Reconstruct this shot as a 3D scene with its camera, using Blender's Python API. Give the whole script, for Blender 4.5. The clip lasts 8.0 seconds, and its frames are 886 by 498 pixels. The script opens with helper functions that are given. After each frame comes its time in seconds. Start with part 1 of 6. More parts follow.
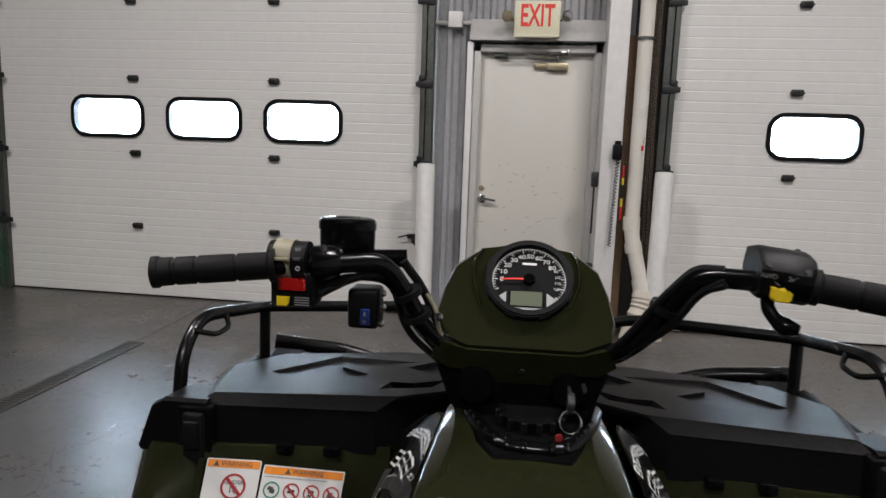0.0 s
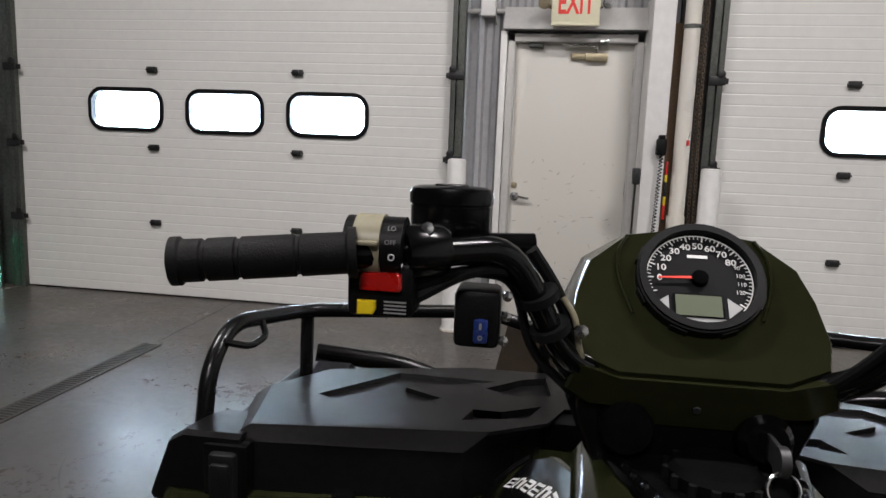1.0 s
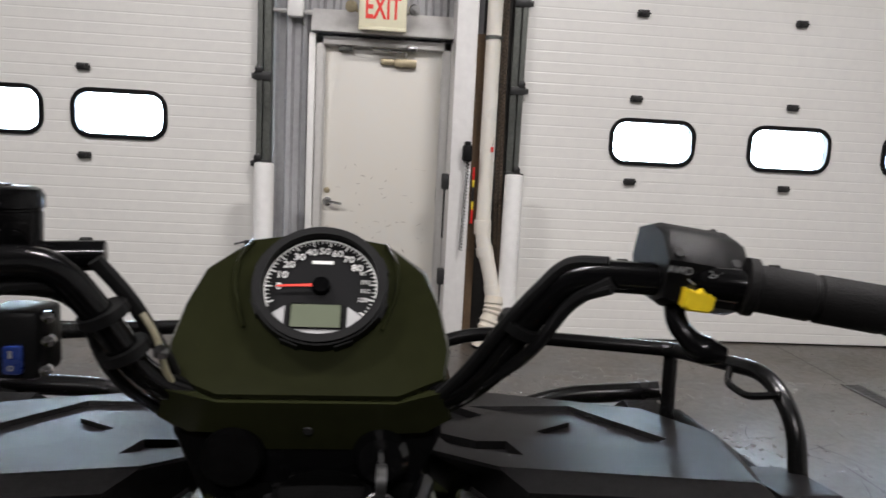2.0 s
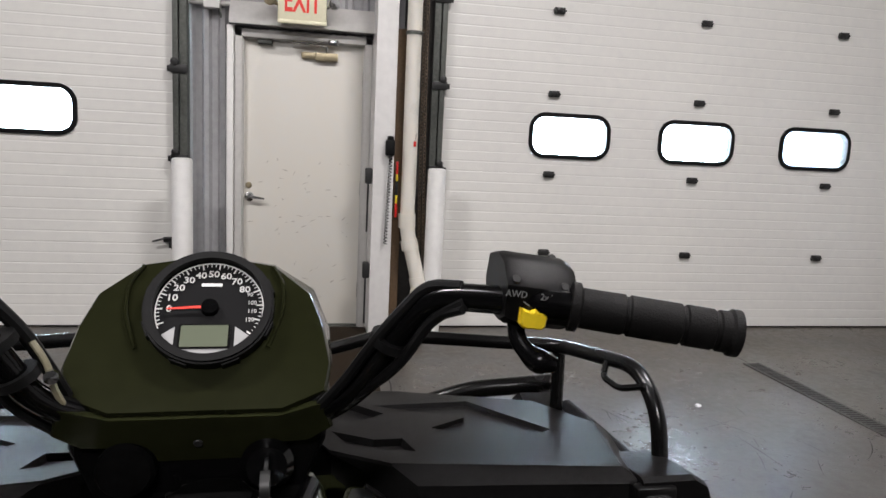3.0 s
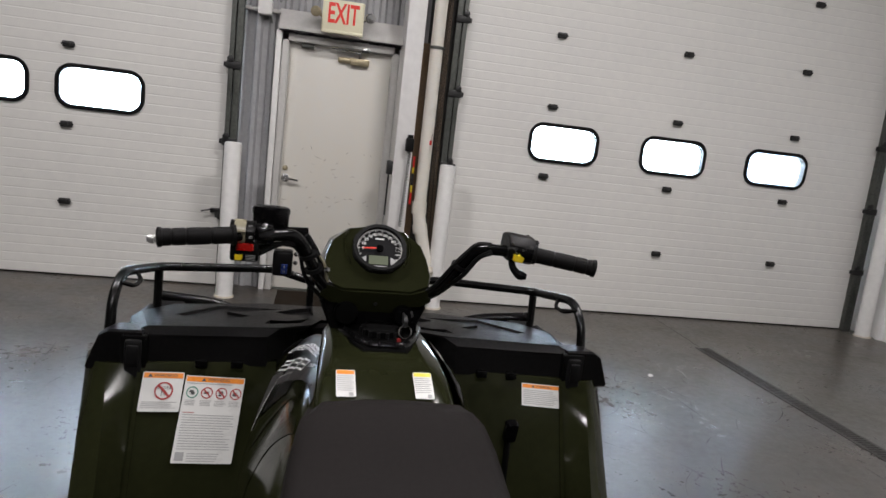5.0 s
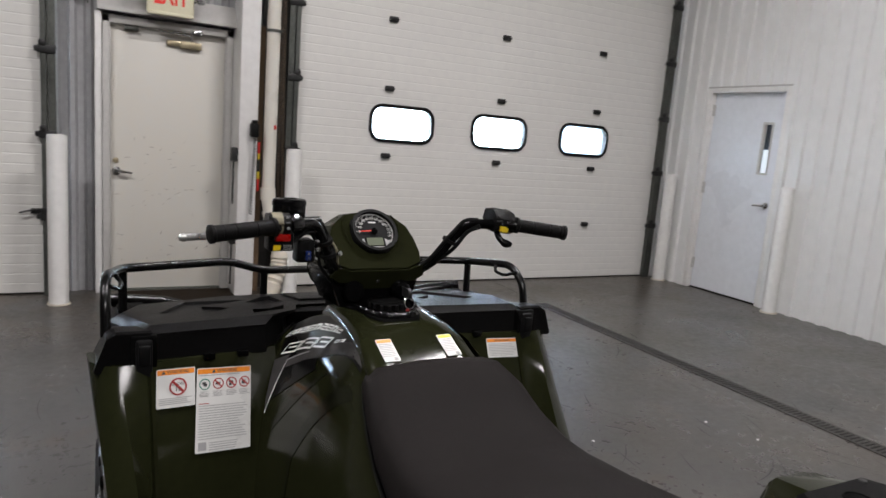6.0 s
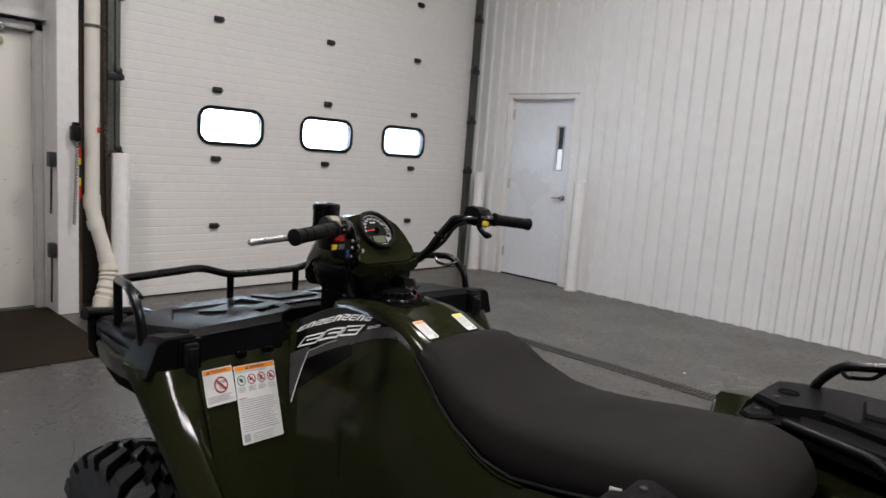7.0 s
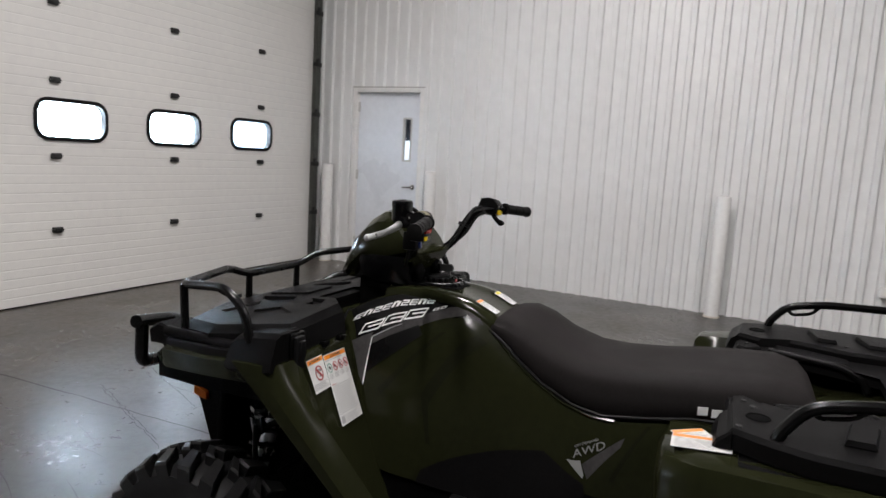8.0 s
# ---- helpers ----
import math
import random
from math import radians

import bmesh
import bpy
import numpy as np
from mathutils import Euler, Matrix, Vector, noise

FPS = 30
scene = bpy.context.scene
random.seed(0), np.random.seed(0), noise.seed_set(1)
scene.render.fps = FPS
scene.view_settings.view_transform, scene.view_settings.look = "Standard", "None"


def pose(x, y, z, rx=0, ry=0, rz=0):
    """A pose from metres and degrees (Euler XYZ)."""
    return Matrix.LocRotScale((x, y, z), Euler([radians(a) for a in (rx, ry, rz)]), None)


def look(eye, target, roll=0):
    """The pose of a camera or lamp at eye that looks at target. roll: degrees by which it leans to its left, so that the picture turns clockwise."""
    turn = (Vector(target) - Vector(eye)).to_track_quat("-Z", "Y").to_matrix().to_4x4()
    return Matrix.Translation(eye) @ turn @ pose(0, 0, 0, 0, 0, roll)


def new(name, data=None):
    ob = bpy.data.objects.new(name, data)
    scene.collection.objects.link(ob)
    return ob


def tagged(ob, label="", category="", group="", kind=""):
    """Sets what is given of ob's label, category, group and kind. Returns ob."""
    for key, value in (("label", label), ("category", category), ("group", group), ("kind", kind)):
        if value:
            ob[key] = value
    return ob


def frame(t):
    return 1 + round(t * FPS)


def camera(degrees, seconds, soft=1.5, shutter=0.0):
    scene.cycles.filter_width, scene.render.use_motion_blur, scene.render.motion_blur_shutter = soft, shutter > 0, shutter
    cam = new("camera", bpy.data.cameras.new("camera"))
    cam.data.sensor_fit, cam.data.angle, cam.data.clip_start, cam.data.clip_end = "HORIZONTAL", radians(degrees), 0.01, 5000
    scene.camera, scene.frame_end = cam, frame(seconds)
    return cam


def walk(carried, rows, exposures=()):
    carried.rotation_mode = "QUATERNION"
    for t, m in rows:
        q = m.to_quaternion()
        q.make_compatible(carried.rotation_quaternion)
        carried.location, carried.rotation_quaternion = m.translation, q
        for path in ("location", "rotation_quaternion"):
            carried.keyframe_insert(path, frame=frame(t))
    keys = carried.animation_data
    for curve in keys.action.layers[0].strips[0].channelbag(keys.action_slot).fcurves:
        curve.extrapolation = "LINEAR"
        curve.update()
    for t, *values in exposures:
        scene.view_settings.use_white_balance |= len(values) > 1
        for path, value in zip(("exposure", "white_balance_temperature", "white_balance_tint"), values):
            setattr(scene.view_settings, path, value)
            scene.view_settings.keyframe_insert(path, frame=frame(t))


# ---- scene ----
cam = camera(66.8, 8.0, shutter=0.18)
PATH = [
    (0, (0.84, 0.82, 1.363), (0.572, 2.779, 1.061), 2.0),
    (0.5, (0.74, 0.984, 1.335), (0.475, 2.941, 1.023), 2.0),
    (1, (0.696, 1.053, 1.304), (0.383, 3.006, 1.007), 2.2),
    (1.5, (0.76, 1.092, 1.298), (0.558, 3.062, 1.015), 2.1),
    (2, (0.895, 1.125, 1.305), (1.048, 3.102, 1.045), 2.9),
    (2.2, (0.935, 1.105, 1.309), (1.166, 3.074, 1.044), 2.9),
    (3.3, (0.937, 1.02, 1.384), (1.298, 2.967, 1.101), 2.7),
    (3.5, (0.917, 0.952, 1.419), (1.264, 2.902, 1.138), 2.7),
    (4, (0.875, 0.711, 1.455), (1.211, 2.668, 1.209), 3.2),
    (4.5, (0.833, 0.473, 1.447), (1.139, 2.423, 1.121), 4.8),
    (4.7, (0.796, 0.38, 1.446), (1.111, 2.328, 1.126), 5.7),
    (5.8, (0.332, 0.21, 1.408), (1.106, 2.022, 1.067), 5.8),
    (6, (0.248, 0.234, 1.421), (1.17, 1.979, 1.097), 4.6),
    (6.5, (-0.054, 0.261, 1.41), (1.143, 1.843, 1.159), 4.1),
    (7, (-0.334, 0.345, 1.404), (1.104, 1.706, 1.127), 4.2),
    (7.5, (-0.597, 0.56, 1.4), (1.007, 1.723, 1.128), 2.5),
    (8, (-0.9, 0.755, 1.387), (0.878, 1.629, 1.118), 3.3),
]
EXPOSURES = [(0.0, -0.06), (1.0, 0.06), (1.5, 0.15), (2.0, 0.28), (3.5, 0.30), (4.0, 0.15), (4.5, -0.04), (6.0, -0.02), (7.0, 0.0), (7.5, 0.02), (8.0, 0.04)]
walk(cam, [(t, look(eye, target, roll)) for t, eye, target, roll in PATH], EXPOSURES)

# ---- world and light ----
world = bpy.data.worlds.new("world")
scene.world = world
world.use_nodes = True
wn = world.node_tree
sky = wn.nodes.new("ShaderNodeTexSky")
sky.sky_type = "NISHITA"
sky.sun_disc = False
sky.sun_elevation, sky.sun_rotation = radians(38), radians(40)
wn.links.new(sky.outputs[0], wn.nodes["Background"].inputs[0])
wn.nodes["Background"].inputs[1].default_value = 0.12

CEIL = 5.2
# rows of ceiling fixtures: place, watts
LAMPS = [(2.8, 2.2, 186), (-1.8, 2.0, 178), (0.4, -2.8, 265)]


# ---- materials ----
def mat(name, base, rough=0.5, metal=0.0, var=0.12, scales=(3.0, 40.0), bump=0.05, bumpscale=180.0,
        coat=0.0, rvar=0.12, tint=None, wear=0.0, spec=0.5):
    """A surface whose colour and gloss vary at two sizes, with a fine relief."""
    m = bpy.data.materials.new(name)
    m.use_nodes = True
    nt = m.node_tree
    b = nt.nodes["Principled BSDF"]
    tc = nt.nodes.new("ShaderNodeTexCoord")

    def tex(scale, detail=4.0):
        n = nt.nodes.new("ShaderNodeTexNoise")
        n.inputs["Scale"].default_value, n.inputs["Detail"].default_value = scale, detail
        nt.links.new(tc.outputs["Object"], n.inputs["Vector"])
        return n

    big, small = tex(scales[0]), tex(scales[1], 6.0)
    add = nt.nodes.new("ShaderNodeMath")
    add.operation = "ADD"
    nt.links.new(big.outputs[0], add.inputs[0])
    nt.links.new(small.outputs[0], add.inputs[1])
    ramp = nt.nodes.new("ShaderNodeMapRange")
    ramp.inputs["From Min"].default_value, ramp.inputs["From Max"].default_value = 0.7, 1.3
    nt.links.new(add.outputs[0], ramp.inputs["Value"])
    mix = nt.nodes.new("ShaderNodeMix")
    mix.data_type = "RGBA"
    lo = [c * (1 - var) for c in base]
    hi = [min(1.0, c * (1 + var)) for c in (tint or base)]
    mix.inputs[6].default_value, mix.inputs[7].default_value = (*lo, 1), (*hi, 1)
    nt.links.new(ramp.outputs[0], mix.inputs[0])
    nt.links.new(mix.outputs[2], b.inputs["Base Color"])
    rr = nt.nodes.new("ShaderNodeMapRange")
    rr.inputs["From Min"].default_value, rr.inputs["From Max"].default_value = 0.3, 0.7
    rr.inputs["To Min"].default_value, rr.inputs["To Max"].default_value = max(0.02, rough - rvar), min(1, rough + rvar)
    nt.links.new(big.outputs[0], rr.inputs["Value"])
    nt.links.new(rr.outputs[0], b.inputs["Roughness"])
    b.inputs["Metallic"].default_value = metal
    b.inputs["Coat Weight"].default_value = coat
    b.inputs["Coat Roughness"].default_value = 0.08
    b.inputs["Specular IOR Level"].default_value = spec
    if bump:
        n = tex(bumpscale, 3.0)
        bp = nt.nodes.new("ShaderNodeBump")
        bp.inputs["Strength"].default_value, bp.inputs["Distance"].default_value = bump, 0.002
        nt.links.new(n.outputs[0], bp.inputs["Height"])
        nt.links.new(bp.outputs[0], b.inputs["Normal"])
    return m


def glow(name, colour, strength):
    m = bpy.data.materials.new(name)
    m.use_nodes = True
    b = m.node_tree.nodes["Principled BSDF"]
    b.inputs["Base Color"].default_value = (*colour, 1)
    b.inputs["Emission Color"].default_value = (*colour, 1)
    b.inputs["Emission Strength"].default_value = strength
    return m


def glass(name, colour=(1, 1, 1), rough=0.02):
    m = bpy.data.materials.new(name)
    m.use_nodes = True
    b = m.node_tree.nodes["Principled BSDF"]
    b.inputs["Base Color"].default_value = (*colour, 1)
    b.inputs["Transmission Weight"].default_value = 1.0
    b.inputs["Roughness"].default_value = rough
    b.inputs["IOR"].default_value = 1.3
    return m


M_DOORSKIN = mat("door_skin", (0.76, 0.75, 0.72), 0.42, var=0.05, scales=(0.9, 14), bump=0.12, bumpscale=260, tint=(0.74, 0.73, 0.69))
M_WHITE = mat("white_paint", (0.77, 0.76, 0.74), 0.4, var=0.06, scales=(1.2, 18), bump=0.05)
# white with a slight blue tint, for the side door's slab
M_COOLWHITE = mat("cool_white_slab", (0.70, 0.72, 0.755), 0.35, var=0.05, scales=(1.2, 18), bump=0.05)
M_CORR = mat("wall_sheet", (0.75, 0.75, 0.74), 0.4, var=0.04, scales=(0.7, 9), bump=0.03)
# sheet and frame greys are darkened to carry the shade of the exit recess
M_CORRSHADE = mat("shaded_grey_sheet", (0.34, 0.34, 0.345), 0.45, var=0.1, scales=(2, 24), bump=0.05)
M_FRAME = mat("shaded_frame_paint", (0.50, 0.49, 0.47), 0.4, var=0.07, scales=(3, 30), bump=0.04)
M_STEEL = mat("galvanised_track", (0.10, 0.105, 0.095), 0.5, 0.55, var=0.35, scales=(4, 50), bump=0.15)
M_GAPSHADE = mat("gap_shade", (0.02, 0.018, 0.016), 0.7, var=0.3)
M_BLACKMETAL = mat("black_bracket", (0.02, 0.02, 0.02), 0.45, 0.2, var=0.3, scales=(9, 60))
M_RUBBER = mat("black_rubber", (0.005, 0.005, 0.0052), 0.5, var=0.25, scales=(8, 90), bump=0.15, spec=0.15)
M_PVC = mat("pvc", (0.76, 0.74, 0.69), 0.35, var=0.1, scales=(4, 30), tint=(0.66, 0.62, 0.54))
M_WRAP = mat("pipe_wrap", (0.72, 0.69, 0.62), 0.7, var=0.18, scales=(9, 60), bump=0.5, bumpscale=60, tint=(0.58, 0.52, 0.42))
M_WOOD = mat("raw_wood", (0.12, 0.075, 0.04), 0.7, var=0.3, scales=(6, 70), bump=0.2)
M_RUST = mat("rusty_chain", (0.11, 0.078, 0.05), 0.6, 0.2, var=0.4, scales=(20, 120))
M_BRASS = mat("worn_brass", (0.42, 0.36, 0.24), 0.4, 0.7, var=0.25, scales=(20, 120))
M_CHROME = mat("chrome", (0.62, 0.62, 0.62), 0.18, 1.0, var=0.06, scales=(20, 120), rvar=0.08)
M_SIGN = mat("exit_sign_plastic", (0.80, 0.76, 0.56), 0.4, var=0.04)
M_RED = mat("red_letters", (0.85, 0.045, 0.03), 0.4, var=0.06)
M_MAT = mat("brown_mat", (0.020, 0.014, 0.009), 0.9, var=0.35, scales=(5, 120), bump=0.8, bumpscale=300, spec=0.1)
M_GREENBIN = mat("green_barrel", (0.01, 0.22, 0.09), 0.35, var=0.15)
# unseen ceiling and far walls, coloured dark to cut fill light and reflections
M_DIMCEIL = mat("dimmed_ceiling_sheet", (0.20, 0.20, 0.20), 0.6, var=0.1)
M_DIMWALL = mat("dimmed_far_wall", (0.14, 0.14, 0.14), 0.6, var=0.12)
M_SKY = glow("daylight", (0.70, 0.85, 1.0), 34.0)
M_GLASS = glass("window_glass")


def floor_material():
    """Worn grey floor paint: cloudy stains, glossy patches, scuffs and rusty dirt."""
    m = bpy.data.materials.new("painted_concrete")
    m.use_nodes = True
    nt = m.node_tree
    b = nt.nodes["Principled BSDF"]
    tc = nt.nodes.new("ShaderNodeTexCoord")

    def tex(scale, detail, rough=0.6, stretch=None):
        n = nt.nodes.new("ShaderNodeTexNoise")
        n.inputs["Scale"].default_value, n.inputs["Detail"].default_value, n.inputs["Roughness"].default_value = scale, detail, rough
        if stretch:
            mp = nt.nodes.new("ShaderNodeMapping")
            mp.inputs["Scale"].default_value = stretch
            mp.inputs["Rotation"].default_value = (0, 0, 0.5)
            nt.links.new(tc.outputs["Object"], mp.inputs["Vector"])
            nt.links.new(mp.outputs[0], n.inputs["Vector"])
        else:
            nt.links.new(tc.outputs["Object"], n.inputs["Vector"])
        return n.outputs[0]

    def rng(v, a, c, lo=0.0, hi=1.0):
        n = nt.nodes.new("ShaderNodeMapRange")
        for k, x in zip(("From Min", "From Max", "To Min", "To Max"), (a, c, lo, hi)):
            n.inputs[k].default_value = x
        nt.links.new(v, n.inputs["Value"])
        return n.outputs[0]

    def mix(f, c0, c1):
        n = nt.nodes.new("ShaderNodeMix")
        n.data_type = "RGBA"
        nt.links.new(f, n.inputs[0])
        for k, c in ((6, c0), (7, c1)):
            if isinstance(c, tuple):
                n.inputs[k].default_value = (*c, 1)
            else:
                nt.links.new(c, n.inputs[k])
        return n.outputs[2]

    cloud = rng(tex(0.9, 6), 0.35, 0.65)
    grain = rng(tex(26, 8, 0.7), 0.3, 0.7)
    dirt = rng(tex(2.3, 7, 0.7), 0.56, 0.74)
    scuff = rng(tex(3, 5, 0.6, (14, 0.9, 1)), 0.66, 0.72)
    speck = rng(tex(75, 4), 0.68, 0.74)
    c = mix(cloud, (0.040, 0.0395, 0.0395), (0.072, 0.071, 0.070))
    c = mix(rng(grain, 0, 1, 0, 0.55), c, (0.066, 0.063, 0.060))
    c = mix(rng(dirt, 0, 1, 0, 0.6), c, (0.085, 0.062, 0.042))
    c = mix(rng(scuff, 0, 1, 0, 0.22), c, (0.03, 0.03, 0.03))
    c = mix(rng(speck, 0, 1, 0, 0.5), c, (0.22, 0.21, 0.19))
    # trodden brown dirt along the big doors
    xyz = nt.nodes.new("ShaderNodeSeparateXYZ")
    nt.links.new(tc.outputs["Object"], xyz.inputs[0])
    mul = nt.nodes.new("ShaderNodeMath")
    mul.operation = "MULTIPLY"
    nt.links.new(rng(xyz.outputs[1], 3.9, 6.0), mul.inputs[0])
    nt.links.new(rng(tex(3.1, 8, 0.7), 0.38, 0.62), mul.inputs[1])
    c = mix(rng(mul.outputs[0], 0, 1, 0, 0.75), c, (0.078, 0.058, 0.038))
    # and a thinner brown film on the east side
    film_ = nt.nodes.new("ShaderNodeMath")
    film_.operation = "MULTIPLY"
    nt.links.new(rng(xyz.outputs[0], 1.6, 3.4), film_.inputs[0])
    nt.links.new(rng(tex(1.3, 6, 0.6), 0.30, 0.62), film_.inputs[1])
    c = mix(rng(film_.outputs[0], 0, 1, 0, 0.6), c, (0.070, 0.058, 0.043))
    nt.links.new(c, b.inputs["Base Color"])
    fine = nt.nodes.new("ShaderNodeMath")
    fine.operation = "ADD"
    nt.links.new(rng(tex(1.7, 6), 0.3, 0.7, 0.15, 0.30), fine.inputs[0])
    nt.links.new(rng(tex(19, 8, 0.75), 0.3, 0.7, 0.0, 0.22), fine.inputs[1])
    nt.links.new(fine.outputs[0], b.inputs["Roughness"])
    bp = nt.nodes.new("ShaderNodeBump")
    bp.inputs["Strength"].default_value, bp.inputs["Distance"].default_value = 0.12, 0.004
    nt.links.new(tex(60, 5), bp.inputs["Height"])
    nt.links.new(bp.outputs[0], b.inputs["Normal"])
    return m


M_FLOOR = floor_material()


# ---- mesh helpers ----
def link_mesh(name, bm, material, parent=None, smooth=35):
    bmesh.ops.recalc_face_normals(bm, faces=bm.faces)
    me = bpy.data.meshes.new(name)
    bm.to_mesh(me)
    bm.free()
    if smooth:
        me.polygons.foreach_set("use_smooth", [True] * len(me.polygons))
        me.set_sharp_from_angle(angle=radians(smooth))
    me.materials.append(material)
    ob = new(name, me)
    ob.parent = parent
    return ob


def part(name, bm, material, parent, label="", smooth=35):
    ob = link_mesh(name, bm, material, parent, smooth)
    return tagged(ob, label=label)


def thing(name, x, y, z, label, category, group="", kind=""):
    ob = new(name)
    ob.location = (x, y, z)
    ob.empty_display_size = 0.1
    return tagged(ob, label, category, group, kind)


def nb():
    return bmesh.new()


def box(bm, x0, x1, y0, y1, z0, z1, bev=0.0, seg=2):
    r = bmesh.ops.create_cube(bm, size=1.0)
    for v in r["verts"]:
        v.co = Vector(((x0 + x1) / 2 + v.co.x * (x1 - x0), (y0 + y1) / 2 + v.co.y * (y1 - y0), (z0 + z1) / 2 + v.co.z * (z1 - z0)))
    if bev:
        edges = list({e for v in r["verts"] for e in v.link_edges})
        bmesh.ops.bevel(bm, geom=edges, offset=bev, segments=seg, affect="EDGES", profile=0.5)
    return bm


def rounded(pts, d=0.03, n=5):
    """A polyline with its corners rounded over the distance d."""
    pts = [Vector(p) for p in pts]
    out = [pts[0]]
    for a, b, c in zip(pts, pts[1:], pts[2:]):
        k = min(d, (a - b).length * 0.45, (c - b).length * 0.45)
        p, q = b + (a - b).normalized() * k, b + (c - b).normalized() * k
        for i in range(n + 1):
            s = i / n
            out.append(p * (1 - s) ** 2 + b * 2 * s * (1 - s) + q * s * s)
    return out + [pts[-1]]


def tube(bm, pts, r, n=12, d=0.0, cap=True):
    """A round bar along a polyline; r: one radius, or one for each point."""
    pts = rounded(pts, d) if d else [Vector(p) for p in pts]
    rad = r if isinstance(r, (list, tuple)) else [r] * len(pts)
    side = None
    rings = []
    for i, p in enumerate(pts):
        t = (pts[min(i + 1, len(pts) - 1)] - pts[max(i - 1, 0)]).normalized()
        if side is None:
            side = t.orthogonal().normalized()
        side = (side - t * side.dot(t)).normalized()
        up = t.cross(side)
        rings.append([bm.verts.new(p + (side * math.cos(a) + up * math.sin(a)) * rad[i]) for a in (2 * math.pi * k / n for k in range(n))])
    skin(bm, rings, cap)
    return bm


def skin(bm, rings, cap=True, closed=True):
    for a, b in zip(rings, rings[1:]):
        m = len(a)
        for k in range(m if closed else m - 1):
            bm.faces.new((a[k], a[(k + 1) % m], b[(k + 1) % m], b[k]))
    if cap:
        bm.faces.new(rings[0])
        bm.faces.new(rings[-1][::-1])


def loft(bm, rings, cap=True):
    skin(bm, [[bm.verts.new(p) for p in ring] for ring in rings], cap)
    return bm


def lathe(bm, profile, origin=(0, 0, 0), axis=(0, 0, 1), n=24):
    """Turns (radius, height) pairs about an axis."""
    q = Vector((0, 0, 1)).rotation_difference(Vector(axis).normalized())
    o = Vector(origin)
    rings = []
    for r, h in profile:
        rings.append([bm.verts.new(o + q @ Vector((r * math.cos(2 * math.pi * k / n), r * math.sin(2 * math.pi * k / n), h))) for k in range(n)])
    skin(bm, rings)
    return bm


def prism(bm, poly, place, w0, w1, inset=0.0):
    """A flat outline (u, v) given depth from w0 to w1 by place(u, v, w); inset draws in the top's edge."""
    cu, cv = sum(p[0] for p in poly) / len(poly), sum(p[1] for p in poly) / len(poly)
    rings = [[place(u, v, w0) for u, v in poly]]
    if inset:
        wm = w1 - inset * (1 if w1 > w0 else -1)
        rings.append([place(u, v, wm) for u, v in poly])
        pulled = []
        for u, v in poly:
            L = math.hypot(u - cu, v - cv) or 1
            pulled.append((u - (u - cu) / L * inset, v - (v - cv) / L * inset))
        rings.append([place(u, v, w1) for u, v in pulled])
    else:
        rings.append([place(u, v, w1) for u, v in poly])
    return loft(bm, rings)


def round_rect(w, h, r, n=6, cx=0.0, cy=0.0):
    out = []
    for sx, sy, a0 in ((1, 1, 0), (-1, 1, 90), (-1, -1, 180), (1, -1, 270)):
        for i in range(n + 1):
            a = radians(a0 + 90 * i / n)
            out.append((cx + sx * (w / 2 - r) + r * math.cos(a), cy + sy * (h / 2 - r) + r * math.sin(a)))
    return out


def circle(r, n=20, cx=0.0, cy=0.0):
    return [(cx + r * math.cos(2 * math.pi * k / n), cy + r * math.sin(2 * math.pi * k / n)) for k in range(n)]


def ring(bm, outer, inner, place, w0, w1):
    """A frame between two outlines of as many points."""
    loops = [[bm.verts.new(place(u, v, w)) for u, v in o] for o, w in ((outer, w0), (outer, w1), (inner, w1), (inner, w0))]
    n = len(outer)
    for i in range(4):
        a, b = loops[i], loops[(i + 1) % 4]
        for k in range(n):
            bm.faces.new((a[k], a[(k + 1) % n], b[(k + 1) % n], b[k]))
    return bm


def frame_of(o, u, v):
    """place(u, v, w) on a plane through o with directions u and v; w along u x v."""
    o, u, v = Vector(o), Vector(u).normalized(), Vector(v).normalized()
    n = u.cross(v).normalized()
    return lambda a, b, w=0.0: o + u * a + v * b + n * w


def lettering(name, text, size, place, w, material, parent, label="", depth=0.0004, cx=0.0, cy=0.0, squeeze=1.0, weight=0.0, slant=0.0):
    """Raised letters of the built-in font, centred on a plane."""
    cu = bpy.data.curves.new(name, "FONT")
    cu.body, cu.size, cu.align_x, cu.align_y, cu.extrude = text, size, "CENTER", "CENTER", depth
    cu.offset, cu.shear = size * weight, slant
    cu.resolution_u = 3
    tmp = bpy.data.objects.new(name, cu)
    scene.collection.objects.link(tmp)
    me = bpy.data.meshes.new_from_object(tmp.evaluated_get(bpy.context.evaluated_depsgraph_get()))
    bpy.data.objects.remove(tmp)
    bpy.data.curves.remove(cu)
    for vert in me.vertices:
        vert.co = place(cx + vert.co.x * squeeze, cy + vert.co.y, w + vert.co.z)
    me.materials.clear()
    me.materials.append(material)
    ob = new(name, me)
    ob.parent = parent
    return tagged(ob, label=label)


# ---- the shell of the hall ----
YG, XR, XL, YB = 6.09, 6.19, -9.0, -12.0
DW = 6.16
bm = nb()
bmesh.ops.create_grid(bm, x_segments=8, y_segments=8, size=0.5)
for v in bm.verts:
    v.co = Vector((XL + (v.co.x + 0.5) * (XR + 0.3 - XL), YB + (v.co.y + 0.5) * (6.6 - YB), 0))
floor = tagged(link_mesh("floor", bm, M_FLOOR), "worn grey painted concrete floor with stains and scuffs", "floor", kind="structure")

